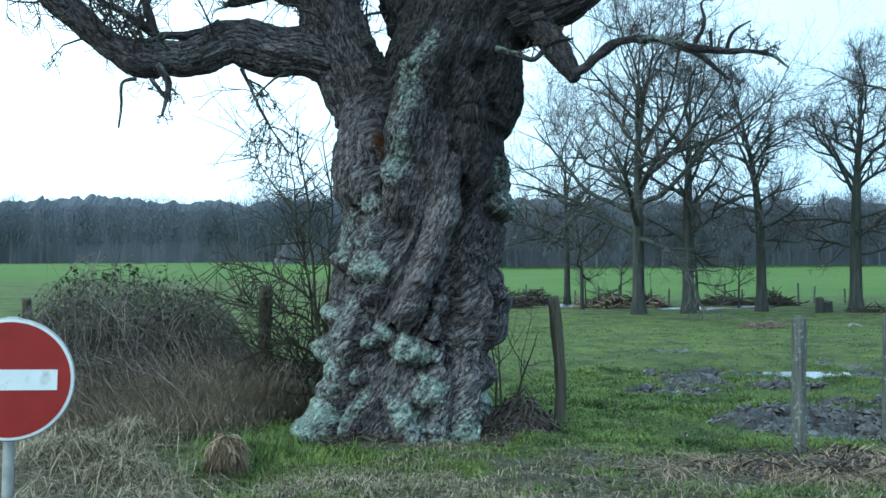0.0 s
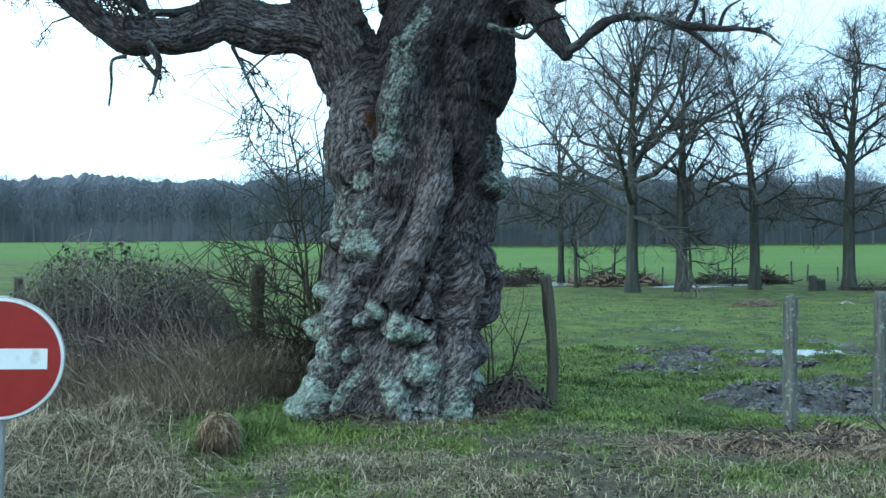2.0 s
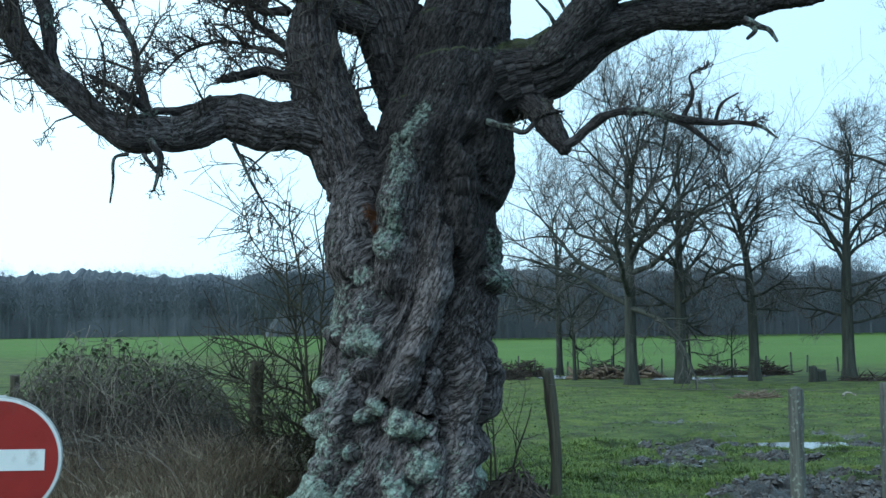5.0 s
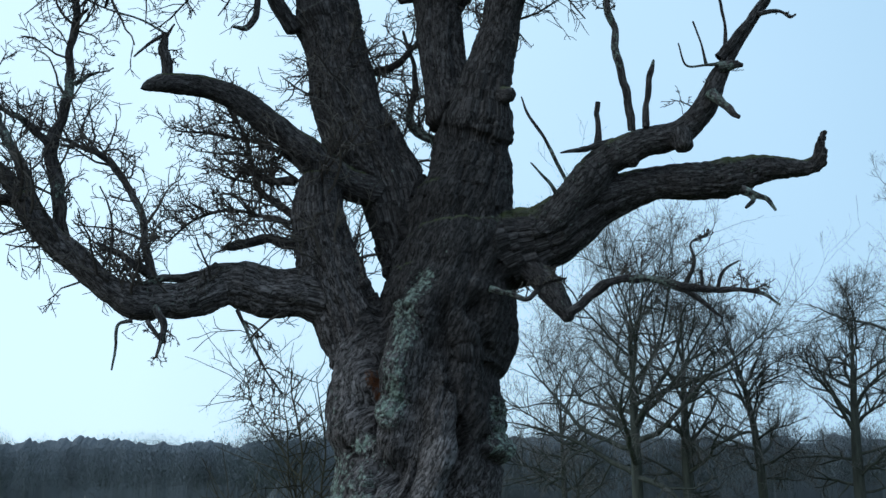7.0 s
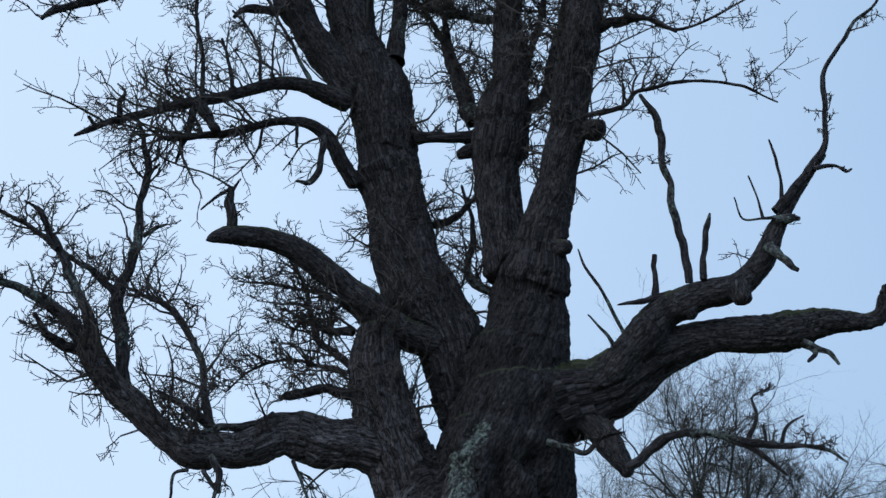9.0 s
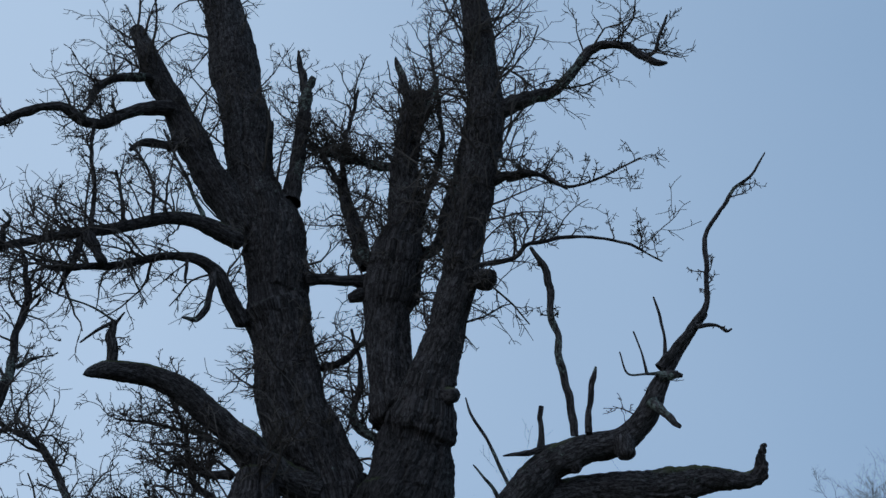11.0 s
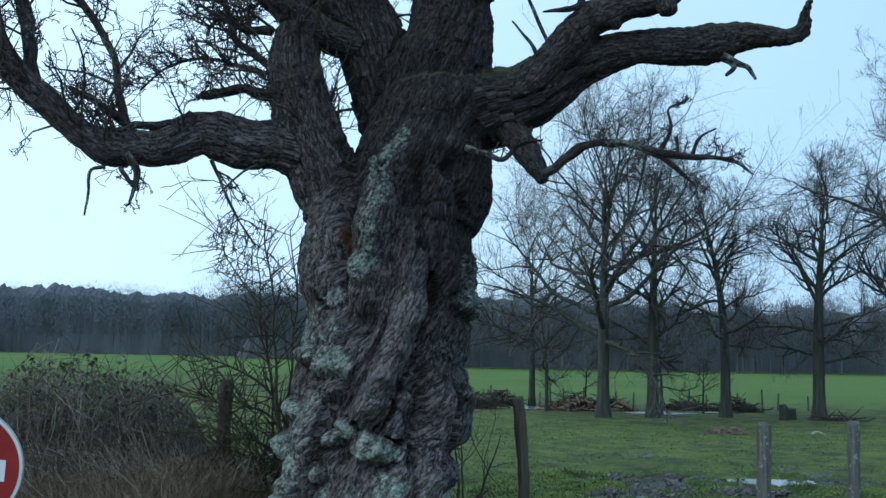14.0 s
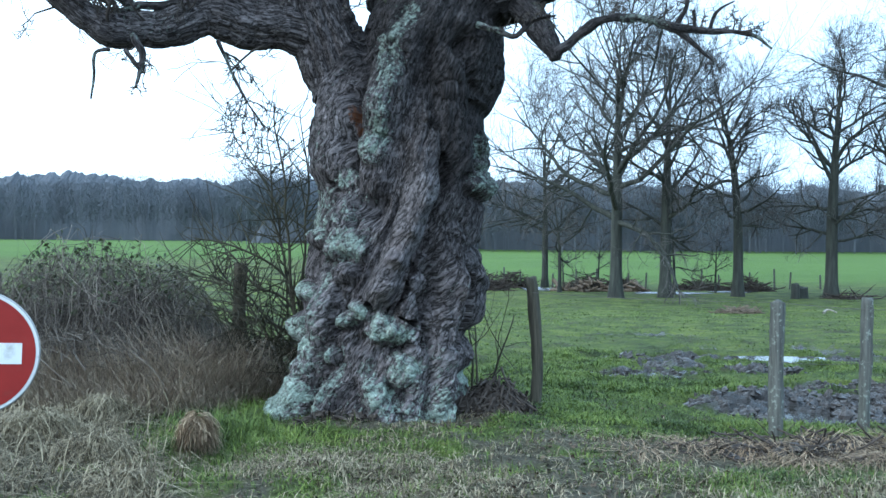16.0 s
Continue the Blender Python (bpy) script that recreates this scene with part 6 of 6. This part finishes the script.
def grasses():
    r = np.random.default_rng(5)
    off_tree = lambda x, y: (np.hypot(x + 0.35, y - 10.5) > 0.86)
    inview = lambda x, y: np.abs(x) < 0.44 * y + 0.6
    # pasture: tufts of short blades
    def tufts(n, per, x0, x1, y0, y1, keep, spread):
        cx, cy = scatter(n, x0, x1, y0, y1, keep, r, 0.8)
        k = r.integers(per // 2, per + 1, len(cx))
        i = np.repeat(np.arange(len(cx)), k)
        return cx[i] + r.normal(0, spread, len(i)), cy[i] + r.normal(0, spread, len(i)), r.uniform(0.6, 1.25, len(cx))[i]

    wet = lambda x, y: np.clip(1 - 2.2 * mud_at(x, y), 0, 1)
    x, y, s = tufts(120000, 9, -6, 8, 8.9, 17.5, lambda x, y: off_tree(x, y) * inview(x, y) * (1 - 0.85 * litter_at(x, y)) * wet(x, y) * (x > -2.4) * (10.5 / y), 0.035)
    tall = 1 + 1.1 * smooth(0.15, 0.7, fbm(np.stack([x * 1.6, y * 1.6, x * 0], -1), 3, 27))
    blades("grass", x, y, s * tall * r.uniform(0.02, 0.06, len(x)), 1.1, 0.0055, GRASS, "short wet green pasture grass", "grass", r=r)
    x, y, s = tufts(60000, 6, -6, 24, 17.5, 58, lambda x, y: inview(x, y) * wet(x, y) * (x > -3) * (17 / y), 0.16)
    blades("grass", x, y, s * r.uniform(0.015, 0.045, len(x)) * (0.7 + y / 55), 1.3, 0.006 + 0.0004 * y, GRASS, "tufts of pasture grass farther off", "grass", r=r)
    # fresh verge grass
    x, y, s = tufts(75000, 8, -5, 5, 6.5, 11.2, lambda x, y: off_tree(x, y) * inview(x, y) * np.clip(1.0 - 1.05 * litter_at(x, y), 0.14, 1) * wet(x, y), 0.04)
    blades("verge_grass", x, y, s * r.uniform(0.03, 0.085, len(x)) * (1 + 1.6 * np.exp(-(((x + 1.7) / 0.6) ** 2 + ((y - 9.3) / 1.3) ** 2))), 1.0, 0.0042, GRASS, "green verge grass beside the road", "grass", 0.8, r=r)
    # dead straw
    x, y, s = tufts(30000, 20, -6, 5, 6.5, 12.6, lambda x, y: off_tree(x, y) * inview(x, y) * np.where(x < -1.3, 1.0, 0.9) * np.clip(litter_at(x, y), 0.04, 1) ** 1.4 * (1 - 0.6 * mud_at(x, y)), 0.09)
    h = s * r.uniform(0.06, 0.36, len(x)) * np.where(x < -1.6, 1.1, 0.32)
    blades("dead_grass", x, y, h, 1.45, 0.0042, STRAW, "flattened straw-coloured dead grass", "dead grass", 0.9, r=r)
    # leaf litter
    x, y = scatter(9000, -5, 5, 6.6, 11.5, lambda x, y: inview(x, y) * np.clip(litter_at(x, y) + 0.1, 0, 1), r, 1.6)
    n = len(x)
    a = r.uniform(0, 6.283, n)
    s = r.uniform(0.012, 0.032, n)
    z = ground_z(x, y) + 0.012
    c = np.stack([x, y, z], -1)
    e = np.stack([np.cos(a) * s, np.sin(a) * s, r.uniform(-0.4, 0.6, n) * s], -1)
    f = np.stack([-np.sin(a) * s * 0.55, np.cos(a) * s * 0.55, r.uniform(-0.4, 0.6, n) * s], -1)
    v = np.stack([c - e, c - f, c + e, c + f], 1).reshape(-1, 3)
    me = mesh_of("leaf_litter", v, np.arange(4 * n).reshape(-1, 4))
    me.materials.append(LEAVES)
    tagged(new("leaf_litter", me), "scattered brown fallen leaves on the verge", "leaves", kind="stuff")


grasses()


HAY = plant_material("hay", [(0.2, (0.07, 0.048, 0.030)), (0.5, (0.23, 0.165, 0.105)), (0.8, (0.48, 0.38, 0.26))], 0.85, 4.0)


def tussock(x, y, radius, height, n, label, seed, mat=STRAW):
    """Strands that rise in the middle and fall over a rounded clump."""
    r = np.random.default_rng(seed)
    a = r.uniform(0, 6.283, n)
    s0 = r.uniform(0.0, 0.45, n)
    size = r.uniform(0.35, 1.1, n) ** 0.6 * (1 + 0.12 * np.sin(3 * a + seed))
    t = s0[:, None] + np.linspace(0, 1, 7)[None] * (r.uniform(0.55, 1.08, n) - s0)[:, None]
    turn = a[:, None] + np.cumsum(r.normal(0, 0.07, (n, 7)), 1)
    d = radius * size[:, None] * np.sin(np.minimum(t, 1.0) * 1.57) * (1 + 0.35 * np.maximum(t - 0.9, 0))
    px, py = x + np.cos(turn) * d, y + np.sin(turn) * d
    pz = ground_z(px, py) + height * size[:, None] * np.cos(np.minimum(t, 1.0) * 1.57) ** 0.75 + 0.006
    pts = np.stack([px, py, pz], -1) + np.cumsum(r.normal(0, 0.018 if mat is STRAW else 0.008, (n, 7, 3)), 1)
    me = mesh_of("tussock", *sweep(pts, np.full((n, 7), 0.0026) * np.linspace(1.2, 0.6, 7), 2))
    me.materials.append(mat)
    return tagged(new("tussock", me), label, "grass tussock", "dead grass tussocks")


tussock(-1.66, 8.26, 0.165, 0.29, 1900, "rounded tussock of tan dead grass", 1, HAY)
tussock(-2.35, 8.05, 0.30, 0.16, 1500, "flattened tussock of pale dead grass", 2)
tussock(-3.0, 8.7, 0.34, 0.22, 1500, "flattened tussock of pale dead grass", 3)
tussock(-2.75, 9.5, 0.30, 0.22, 1300, "flattened tussock of pale dead grass", 6)
tussock(-1.95, 7.1, 0.26, 0.12, 900, "flattened tussock of pale dead grass", 7)
tussock(3.3, 8.75, 0.55, 0.10, 240, "flattened tussock of rusty dead grass", 4, HAY)
tussock(2.6, 8.6, 0.50, 0.07, 200, "flattened tussock of rusty dead grass", 5, HAY)
for i_, (x_, y_, r_, h_, n_) in enumerate(((2.2, 8.75, 0.5, 0.05, 120), (2.95, 8.30, 0.6, 0.07, 220), (3.6, 8.20, 0.55, 0.08, 220), (4.3, 8.5, 0.5, 0.07, 180), (1.7, 8.35, 0.5, 0.04, 90))):
    tussock(x_, y_, r_, h_, n_, "flattened tussock of rusty dead grass", 20 + i_, HAY)
tussock(3.95, 8.8, 0.48, 0.10, 220, "flattened tussock of rusty dead grass", 8, HAY)


def bramble():
    r = np.random.default_rng(31)
    ob = tagged(new("bramble_thicket"), "tangled brown bramble thicket with few dull leaves", "bramble")

    def dome(x, y):
        """Height of the thicket's back."""
        return (1.70 + 0.08 * np.sin(x * 4.1)) * np.clip(1 - ((x + 3.6) / 1.42) ** 2, 0, 1) ** 0.55 * np.clip(1 - ((y - 12.35) / 1.2) ** 2, 0, 1) ** 0.5

    n = 8200
    x, y = r.uniform(-5.2, -2.0, n), r.uniform(10.9, 13.5, n)
    h = dome(x, y)
    k = h > 0.12
    x, y, h = x[k], y[k], h[k]
    n = len(x)
    a = r.uniform(0, 6.283, n)
    way = np.stack([np.cos(a) * 0.5, np.sin(a) * 0.5, np.full(n, 0.9)], -1)
    start = np.stack([x, y, ground_z(x, y) - 0.02], -1)
    pts, rad = grow(start, way, h * r.uniform(0.8, 1.7, n), np.full(n, 0.0068), np.full(n, 0.0026), 9, 0.27, -0.15, r)
    top = dome(np.clip(pts[..., 0], -4.95, -2.25), np.clip(pts[..., 1], 11.25, 13.45)) * r.uniform(0.85, 1.08, (n, 1))
    pts[..., 2] = np.clip(pts[..., 2], 0.02, np.maximum(top, 0.05) + 0.04 * vnoise(pts.reshape(-1, 3) * 6, 9).reshape(top.shape))
    tagged(part("stem_tangle", mesh_of("stems", *sweep(pts, rad, 3)), BRAMBLE, ob, "thin arching brown stems"), kind="stuff")
    p, d, rr = sprout(pts, rad, 5, 0.3, 1.0, 60, 18, r)
    tw, tr = grow(p, d, r.uniform(0.08, 0.30, len(p)), np.full(len(p), 0.0024), np.full(len(p), 0.0013), 3, 0.3, -0.03, r)
    tagged(part("twig_tangle", mesh_of("twigs", *sweep(tw, tr * 1.2, 2)), BRAMBLE, ob), kind="stuff")
    # leaves
    m = 90000
    i = r.integers(0, len(tw), m)
    c = tw[i, r.integers(1, 3, m)]
    clump = fbm(c * 2.6, 3, 57)
    keep = r.uniform(0, 1, m) < np.clip((c[:, 2] - 0.75) / 0.7, 0.03, 1.0) * smooth(-0.30, 0.30, clump) * (c[:, 2] < dome(c[:, 0], c[:, 1]) + 0.07)
    c = c[keep]
    m = len(c)
    e, f = unit(r.normal(0, 1, (m, 3))) * r.uniform(0.018, 0.040, (m, 1)), r.normal(0, 1, (m, 3))
    f = unit(np.cross(e, f)) * np.linalg.norm(e, axis=1, keepdims=True) * 0.6
    v = np.stack([c - e, c - f, c + e, c + f], 1).reshape(-1, 3)
    foliage = part("foliage", mesh_of("leaves", v, np.arange(4 * m).reshape(-1, 4)), BRAMBLE_LEAF, ob, "small dull green leaves")
    tagged(foliage, kind="stuff")
    # dead stalks at its foot
    n = 22000
    x, y = r.uniform(-5.2, -1.2, n), r.uniform(9.9, 11.5, n)
    start = np.stack([x, y, ground_z(x, y) - 0.02], -1)
    way = np.stack([r.normal(0, 0.45, n), r.normal(-0.1, 0.4, n), np.ones(n)], -1)
    pts, rad = grow(start, way, r.uniform(0.2, 0.95, n) * smooth(9.0, 11.0, y) * smooth(-1.50 + 0.3 * smooth(10.4, 11.0, y), -2.2 + 0.5 * smooth(10.4, 11.0, y), x), np.full(n, 0.0038), np.full(n, 0.0016), 5, 0.20, -0.10, r)
    me = mesh_of("dead_stalks", *sweep(pts, rad * 1.2, 2))
    me.materials.append(STALK)
    tagged(new("dead_stalks", me), "dry dead weed stalks before the bramble", "dead stalks", kind="stuff")


bramble()


def sapling(x, y, stems, height, seed, label, lean=(0, 0), twig=9):
    """A thin many-stemmed shrub."""
    r = np.random.default_rng(seed)
    ob = tagged(new("shrub"), label, "shrub", "shrubs round the oak")
    a = r.uniform(0, 6.283, stems)
    start = np.stack([x + 0.10 * np.cos(a), y + 0.10 * np.sin(a), np.full(stems, float(ground_z(x, y)) - 0.03)], -1)
    way = np.stack([0.20 * np.cos(a) + lean[0], 0.20 * np.sin(a) + lean[1], np.ones(stems)], -1)
    ln = height * r.uniform(0.55, 1.05, stems)
    pts, rad = grow(start, way, ln, np.full(stems, 0.017), np.full(stems, 0.005), 12, 0.06, 0.01, r)
    for a_, b_ in zip(pts, rad):
        part("stem", mesh_of("stem", *sweep(a_[None], b_[None], 6), True), SHRUB, ob)
    p, d, rr = sprout(pts, rad, twig, 0.12, 1.0, 58, 14, r)
    ln = r.uniform(0.25, 0.9, len(p))
    t1, r1 = grow(p, d, ln, np.minimum(rr * 0.6, 0.006), np.full(len(p), 0.002), 7, 0.12, 0.02, r)
    p, d, rr = sprout(t1, r1, 5, 0.2, 1.0, 50, 14, r)
    t2, r2 = grow(p, d, r.uniform(0.08, 0.35, len(p)), np.full(len(p), 0.0025), np.full(len(p), 0.0014), 4, 0.15, 0.0, r)
    tagged(part("twig_spray", mesh_of("twigs", *join([sweep(t1, r1, 3), sweep(t2, r2 * 1.2, 2)])), SHRUB, ob, "thin bare twigs"), kind="stuff")
    return ob


def stem_of(shrub, seed, *rows):
    r = np.random.default_rng(200 + seed)
    c = curve_points(rows, 26)
    c[:, :3] += 0.045 * np.stack([vnoise(c[:, :3] * 3.4 + seed, s) for s in (1, 2, 3)], -1)
    stem = part("stem", mesh_of("stem", *sweep(c[None, :, :3], c[None, :, 3] * 0.66, 6), True), SHRUB, shrub)
    p, d, rr = sprout(c[None, :, :3], c[None, :, 3], 44, 0.12, 1.0, 58, 16, r)
    t1, r1 = grow(p, d, r.uniform(0.2, 0.95, len(p)), np.minimum(rr * 0.6, 0.0075), np.full(len(p), 0.003), 7, 0.12, 0.02, r)
    p, d, rr = sprout(t1, r1, 5, 0.2, 1.0, 50, 14, r)
    t2, r2 = grow(p, d, r.uniform(0.06, 0.3, len(p)), np.full(len(p), 0.0028), np.full(len(p), 0.0015), 4, 0.15, 0.0, r)
    tagged(part("twig_spray", mesh_of("twigs", *join([sweep(t1, r1, 3), sweep(t2, r2 * 1.2, 2)])), SHRUB, stem, "thin bare twigs"), kind="stuff")


thicket = tagged(new("shrub"), "thin many-stemmed bare shrub beside the trunk", "shrub", "shrubs round the oak")
stem_of(thicket, 0, (-1.26, 11.30, -0.05, 0.0293), (-1.27, 11.18, 0.88, 0.0290), (-1.30, 11.06, 1.54, 0.0229), (-1.37, 10.94, 2.16, 0.0170), (-1.43, 10.82, 2.99, 0.0112))
stem_of(thicket, 1, (-1.28, 11.30, -0.05, 0.0234), (-1.36, 11.30, 1.01, 0.0234), (-1.71, 11.30, 1.19, 0.0176), (-2.06, 11.30, 1.61, 0.0117), (-2.22, 11.30, 1.77, 0.0088))
stem_of(thicket, 2, (-1.29, 11.30, -0.05, 0.0234), (-1.41, 11.42, 0.68, 0.0237), (-1.89, 11.54, 0.85, 0.0179), (-2.35, 11.66, 0.99, 0.0091))
stem_of(thicket, 3, (-1.27, 11.30, -0.05, 0.0234), (-1.31, 11.18, 1.20, 0.0203), (-1.81, 11.06, 1.54, 0.0172), (-2.23, 10.94, 1.64, 0.0085))
stem_of(thicket, 4, (-1.23, 11.30, -0.05, 0.0293), (-1.21, 11.30, 1.19, 0.0234), (-1.18, 11.30, 1.89, 0.0176), (-1.16, 11.30, 2.35, 0.0146), (-1.25, 11.30, 2.93, 0.0088))
stem_of(thicket, 5, (-1.29, 11.30, -0.05, 0.0205), (-1.43, 11.42, 1.48, 0.0178), (-1.62, 11.54, 2.19, 0.0149), (-1.94, 11.66, 2.73, 0.0121), (-2.08, 11.78, 3.16, 0.0061))
stem_of(thicket, 7, (-1.24, 11.32, -0.05, 0.022), (-1.30, 11.35, 0.9, 0.020), (-1.50, 11.4, 1.7, 0.016), (-1.58, 11.4, 2.45, 0.012), (-1.50, 11.4, 3.05, 0.007))
stem_of(thicket, 8, (-1.30, 11.35, -0.05, 0.020), (-1.55, 11.4, 0.75, 0.017), (-2.0, 11.45, 1.2, 0.013), (-2.45, 11.5, 1.28, 0.007))
stem_of(thicket, 9, (-1.26, 11.28, -0.05, 0.020), (-1.38, 11.2, 0.55, 0.017), (-1.75, 11.1, 0.72, 0.013), (-2.15, 11.0, 0.62, 0.007))
stem_of(thicket, 6, (-1.32, 11.30, -0.05, 0.0205), (-1.51, 11.18, 0.62, 0.0174), (-1.83, 11.06, 1.09, 0.0143), (-2.04, 10.94, 1.37, 0.0085))
sapling(-1.5, 11.3, 5, 1.2, 6, "low bare shrub with spreading twigs", (-0.35, 0), 5)
sapling(0.62, 11.3, 3, 1.0, 9, "small bare shrub behind the trunk", (0.15, 0), 6)


# ---- dead wood at the oak's foot and in the pasture ----
def debris(x, y, rx, ry, h, n, mat, label, category, seed, size=(0.15, 0.5), thick=0.012, mound=False, slope=0.0):
    r = np.random.default_rng(seed)
    ob = tagged(new("wood_heap"), label, category, "heaps of dead wood")
    a, d = r.uniform(0, 6.283, n), np.sqrt(r.uniform(0, 1, n))
    px, py = x + np.cos(a) * d * rx, y + np.sin(a) * d * ry
    z = ground_z(px, py) + h * (1 - d**1.6) * r.uniform(0.05, 1.0, n)
    b = np.where(r.uniform(0, 1, n) < slope, a + r.normal(0, 0.5, n), r.uniform(0, 6.283, n))
    way = np.stack([np.cos(b), np.sin(b), r.normal(-0.6 * slope, 0.35, n)], -1)
    ln = r.uniform(*size, n)
    start = np.stack([px, py, z], -1) - way * ln[:, None] / 2
    rr = thick * r.uniform(0.4, 1.5, n)
    pts, rad = grow(start, way, ln, rr, rr * 0.6, 5, 0.12, -0.02, r)
    gz = ground_z(pts[..., 0], pts[..., 1]) + 0.5 * rr[:, None]
    pts[..., 2] = np.maximum(pts[..., 2], gz)
    v, q = sweep(pts, rad, 6)
    if mound:
        th, ph = np.meshgrid(np.linspace(0, 2 * np.pi, 64, endpoint=False), np.linspace(0, 1, 26))
        rr2 = ph * (1 + 0.22 * fbm(np.stack([np.cos(th) * 1.5, np.sin(th) * 1.5, th * 0 + seed], -1).reshape(-1, 3), 3, 3).reshape(th.shape))
        mx, my = x + rx * 0.95 * rr2 * np.cos(th), y + ry * 0.95 * rr2 * np.sin(th)
        mz = ground_z(mx, my) - 0.05 + h * 0.6 * (1 - ph**1.5)
        mv = np.stack([mx, my, mz], -1).reshape(-1, 3)
        mz2 = 0.09 * (1 - np.abs(fbm(mv * np.array([13, 13, 5]), 3, 8)) * 1.4).reshape(th.shape) * (1 - ph**3)
        mv[:, 2] += mz2.ravel()
        row = np.arange(25)[:, None] * 64
        c = np.arange(64)[None]
        mq = np.stack([row + c, row + (c + 1) % 64, row + 64 + (c + 1) % 64, row + 64 + c], -1).reshape(-1, 4)
        part("mound", mesh_of("mound", mv, mq, True), mat, ob, "crumbling dark rotten wood")
    tagged(part("stick_tangle", mesh_of("sticks", v, q, True), mat, ob), kind="stuff")
    return ob


debris(0.70, 10.15, 0.42, 0.35, 0.34, 520, DEADWOOD, "heap of rotten wood and bark at the trunk", "dead wood", 3, (0.04, 0.22), 0.011, True, 0.8)
debris(-0.75, 9.55, 0.35, 0.12, 0.10, 70, DEADWOOD, "crumbled bark at the trunk's foot", "dead wood", 4, (0.05, 0.18), 0.014)
debris(3.1, 8.7, 1.2, 0.45, 0.10, 240, DEADWOOD, "scattered dark sticks under the fence", "dead wood", 14, (0.1, 0.5), 0.008)
for i_, (x_, y_, rx_, h_, n_) in enumerate(((5.9, 72, 1.5, 1.2, 300), (10.3, 68.5, 1.5, 1.0, 320), (12.6, 69, 1.3, 0.9, 240), (18.0, 70, 1.8, 0.7, 240), (20.8, 69, 1.6, 0.9, 260), (3.9, 68, 1.5, 1.1, 320), (23.9, 60.4, 1.3, 0.30, 80))):
    debris(x_, y_, rx_, rx_ * 0.6, h_, n_, DEADWOOD, "tangled heap of brushwood in the pasture", "brushwood", 40 + i_, (0.4, 1.8), 0.028)
debris(12.9, 44, 1.0, 0.5, 0.30, 120, FRESHWOOD, "low heap of reddish broken branches", "brushwood", 55, (0.3, 0.9), 0.022)
for i_, (x_, y_, n_) in enumerate(((9.4, 67.4, 24), (10.6, 67.0, 22), (12.9, 67.6, 14))):
    debris(x_, y_, 1.1, 0.5, 0.8, n_, FRESHWOOD, "stack of pale sawn logs among brushwood", "logs", 60 + i_, (0.6, 1.5), 0.10)


def stump(x, y, h, r, seed):
    """A sawn, weathered tree stump."""
    ob = tagged(new("tree_stump"), "grey weathered tree stump beside a bare tree", "stump", "stumps in the pasture")
    k, sides = 8, 14
    u = np.linspace(0, 1, k)
    pts = np.stack([u * 0, u * 0, u * (h + 0.2) - 0.2], -1)
    v, q = sweep(pts[None], (r * (1.35 - 0.4 * u**0.6))[None], sides)
    v[:, :2] *= (1 + 0.18 * vnoise(v * 2.5 + seed, 3))[:, None]
    top = np.arange((k - 1) * sides, k * sides)
    v[top, 2] += 0.12 * vnoise(v[top] * 3 + seed, 5)
    v = np.concatenate([v, [[0, 0, h - 0.05]]])
    me = bpy.data.meshes.new("bole")
    me.from_pydata(v.tolist(), [], q.tolist() + [[int(top[i]), int(top[(i + 1) % sides]), len(v) - 1] for i in range(sides)])
    part("bole", me, FAR_BARK, ob)
    ob.matrix_basis = pose(x, y, float(ground_z(x, y)), 0, 0, seed * 40)


stump(20.7, 60, 0.85, 0.22, 1)
stump(21.3, 60.5, 0.62, 0.27, 2)


def far_post(x, y, h, lean):
    ob = tagged(new("far_fence_post"), "thin old fence post along the wet hollow", "fence post", "far fence posts")
    u = np.linspace(0, 1, 5)
    pts = np.stack([u * 0.02, u * 0, u * (h + 0.2) - 0.2], -1)
    part("shaft", mesh_of("shaft", *sweep(pts[None], np.full((1, 5), 0.07) * (1 - 0.15 * u), 7), True), POST_GREY, ob)
    ob.matrix_basis = pose(x, y, float(ground_z(x, y)), 0, lean, 0)


for i_ in range(15):
    far_post(3.6 + 1.62 * i_ + 0.3 * math.sin(i_ * 2.3), 71.5 + 0.4 * math.sin(i_), 1.15 + 0.2 * math.sin(i_ * 1.7), 5 * math.sin(i_ * 3.1))


def pale_log(x, y, length, r, turn):
    ob = tagged(new("fallen_branch"), "bleached broken branch lying in the pasture", "branch")
    k = 12
    u = np.linspace(0, 1, k)
    pts = np.stack([(u - 0.5) * length, 0.10 * np.sin(u * 4), r * 0.8 + 0.12 * np.sin(u * 3.1)], -1)
    part("bough", mesh_of("bough", *sweep(pts[None], (r * (1.1 - 0.7 * u))[None], 8), True), PALEWOOD, ob)
    ob.matrix_basis = pose(x, y, float(ground_z(x, y)), 0, 0, turn)


PALEWOOD = wood_material("bleached_wood", [(0.3, (0.20, 0.185, 0.16)), (0.7, (0.42, 0.39, 0.34))], (6, 20, 20))
pale_log(16.6, 44, 0.6, 0.055, 20)
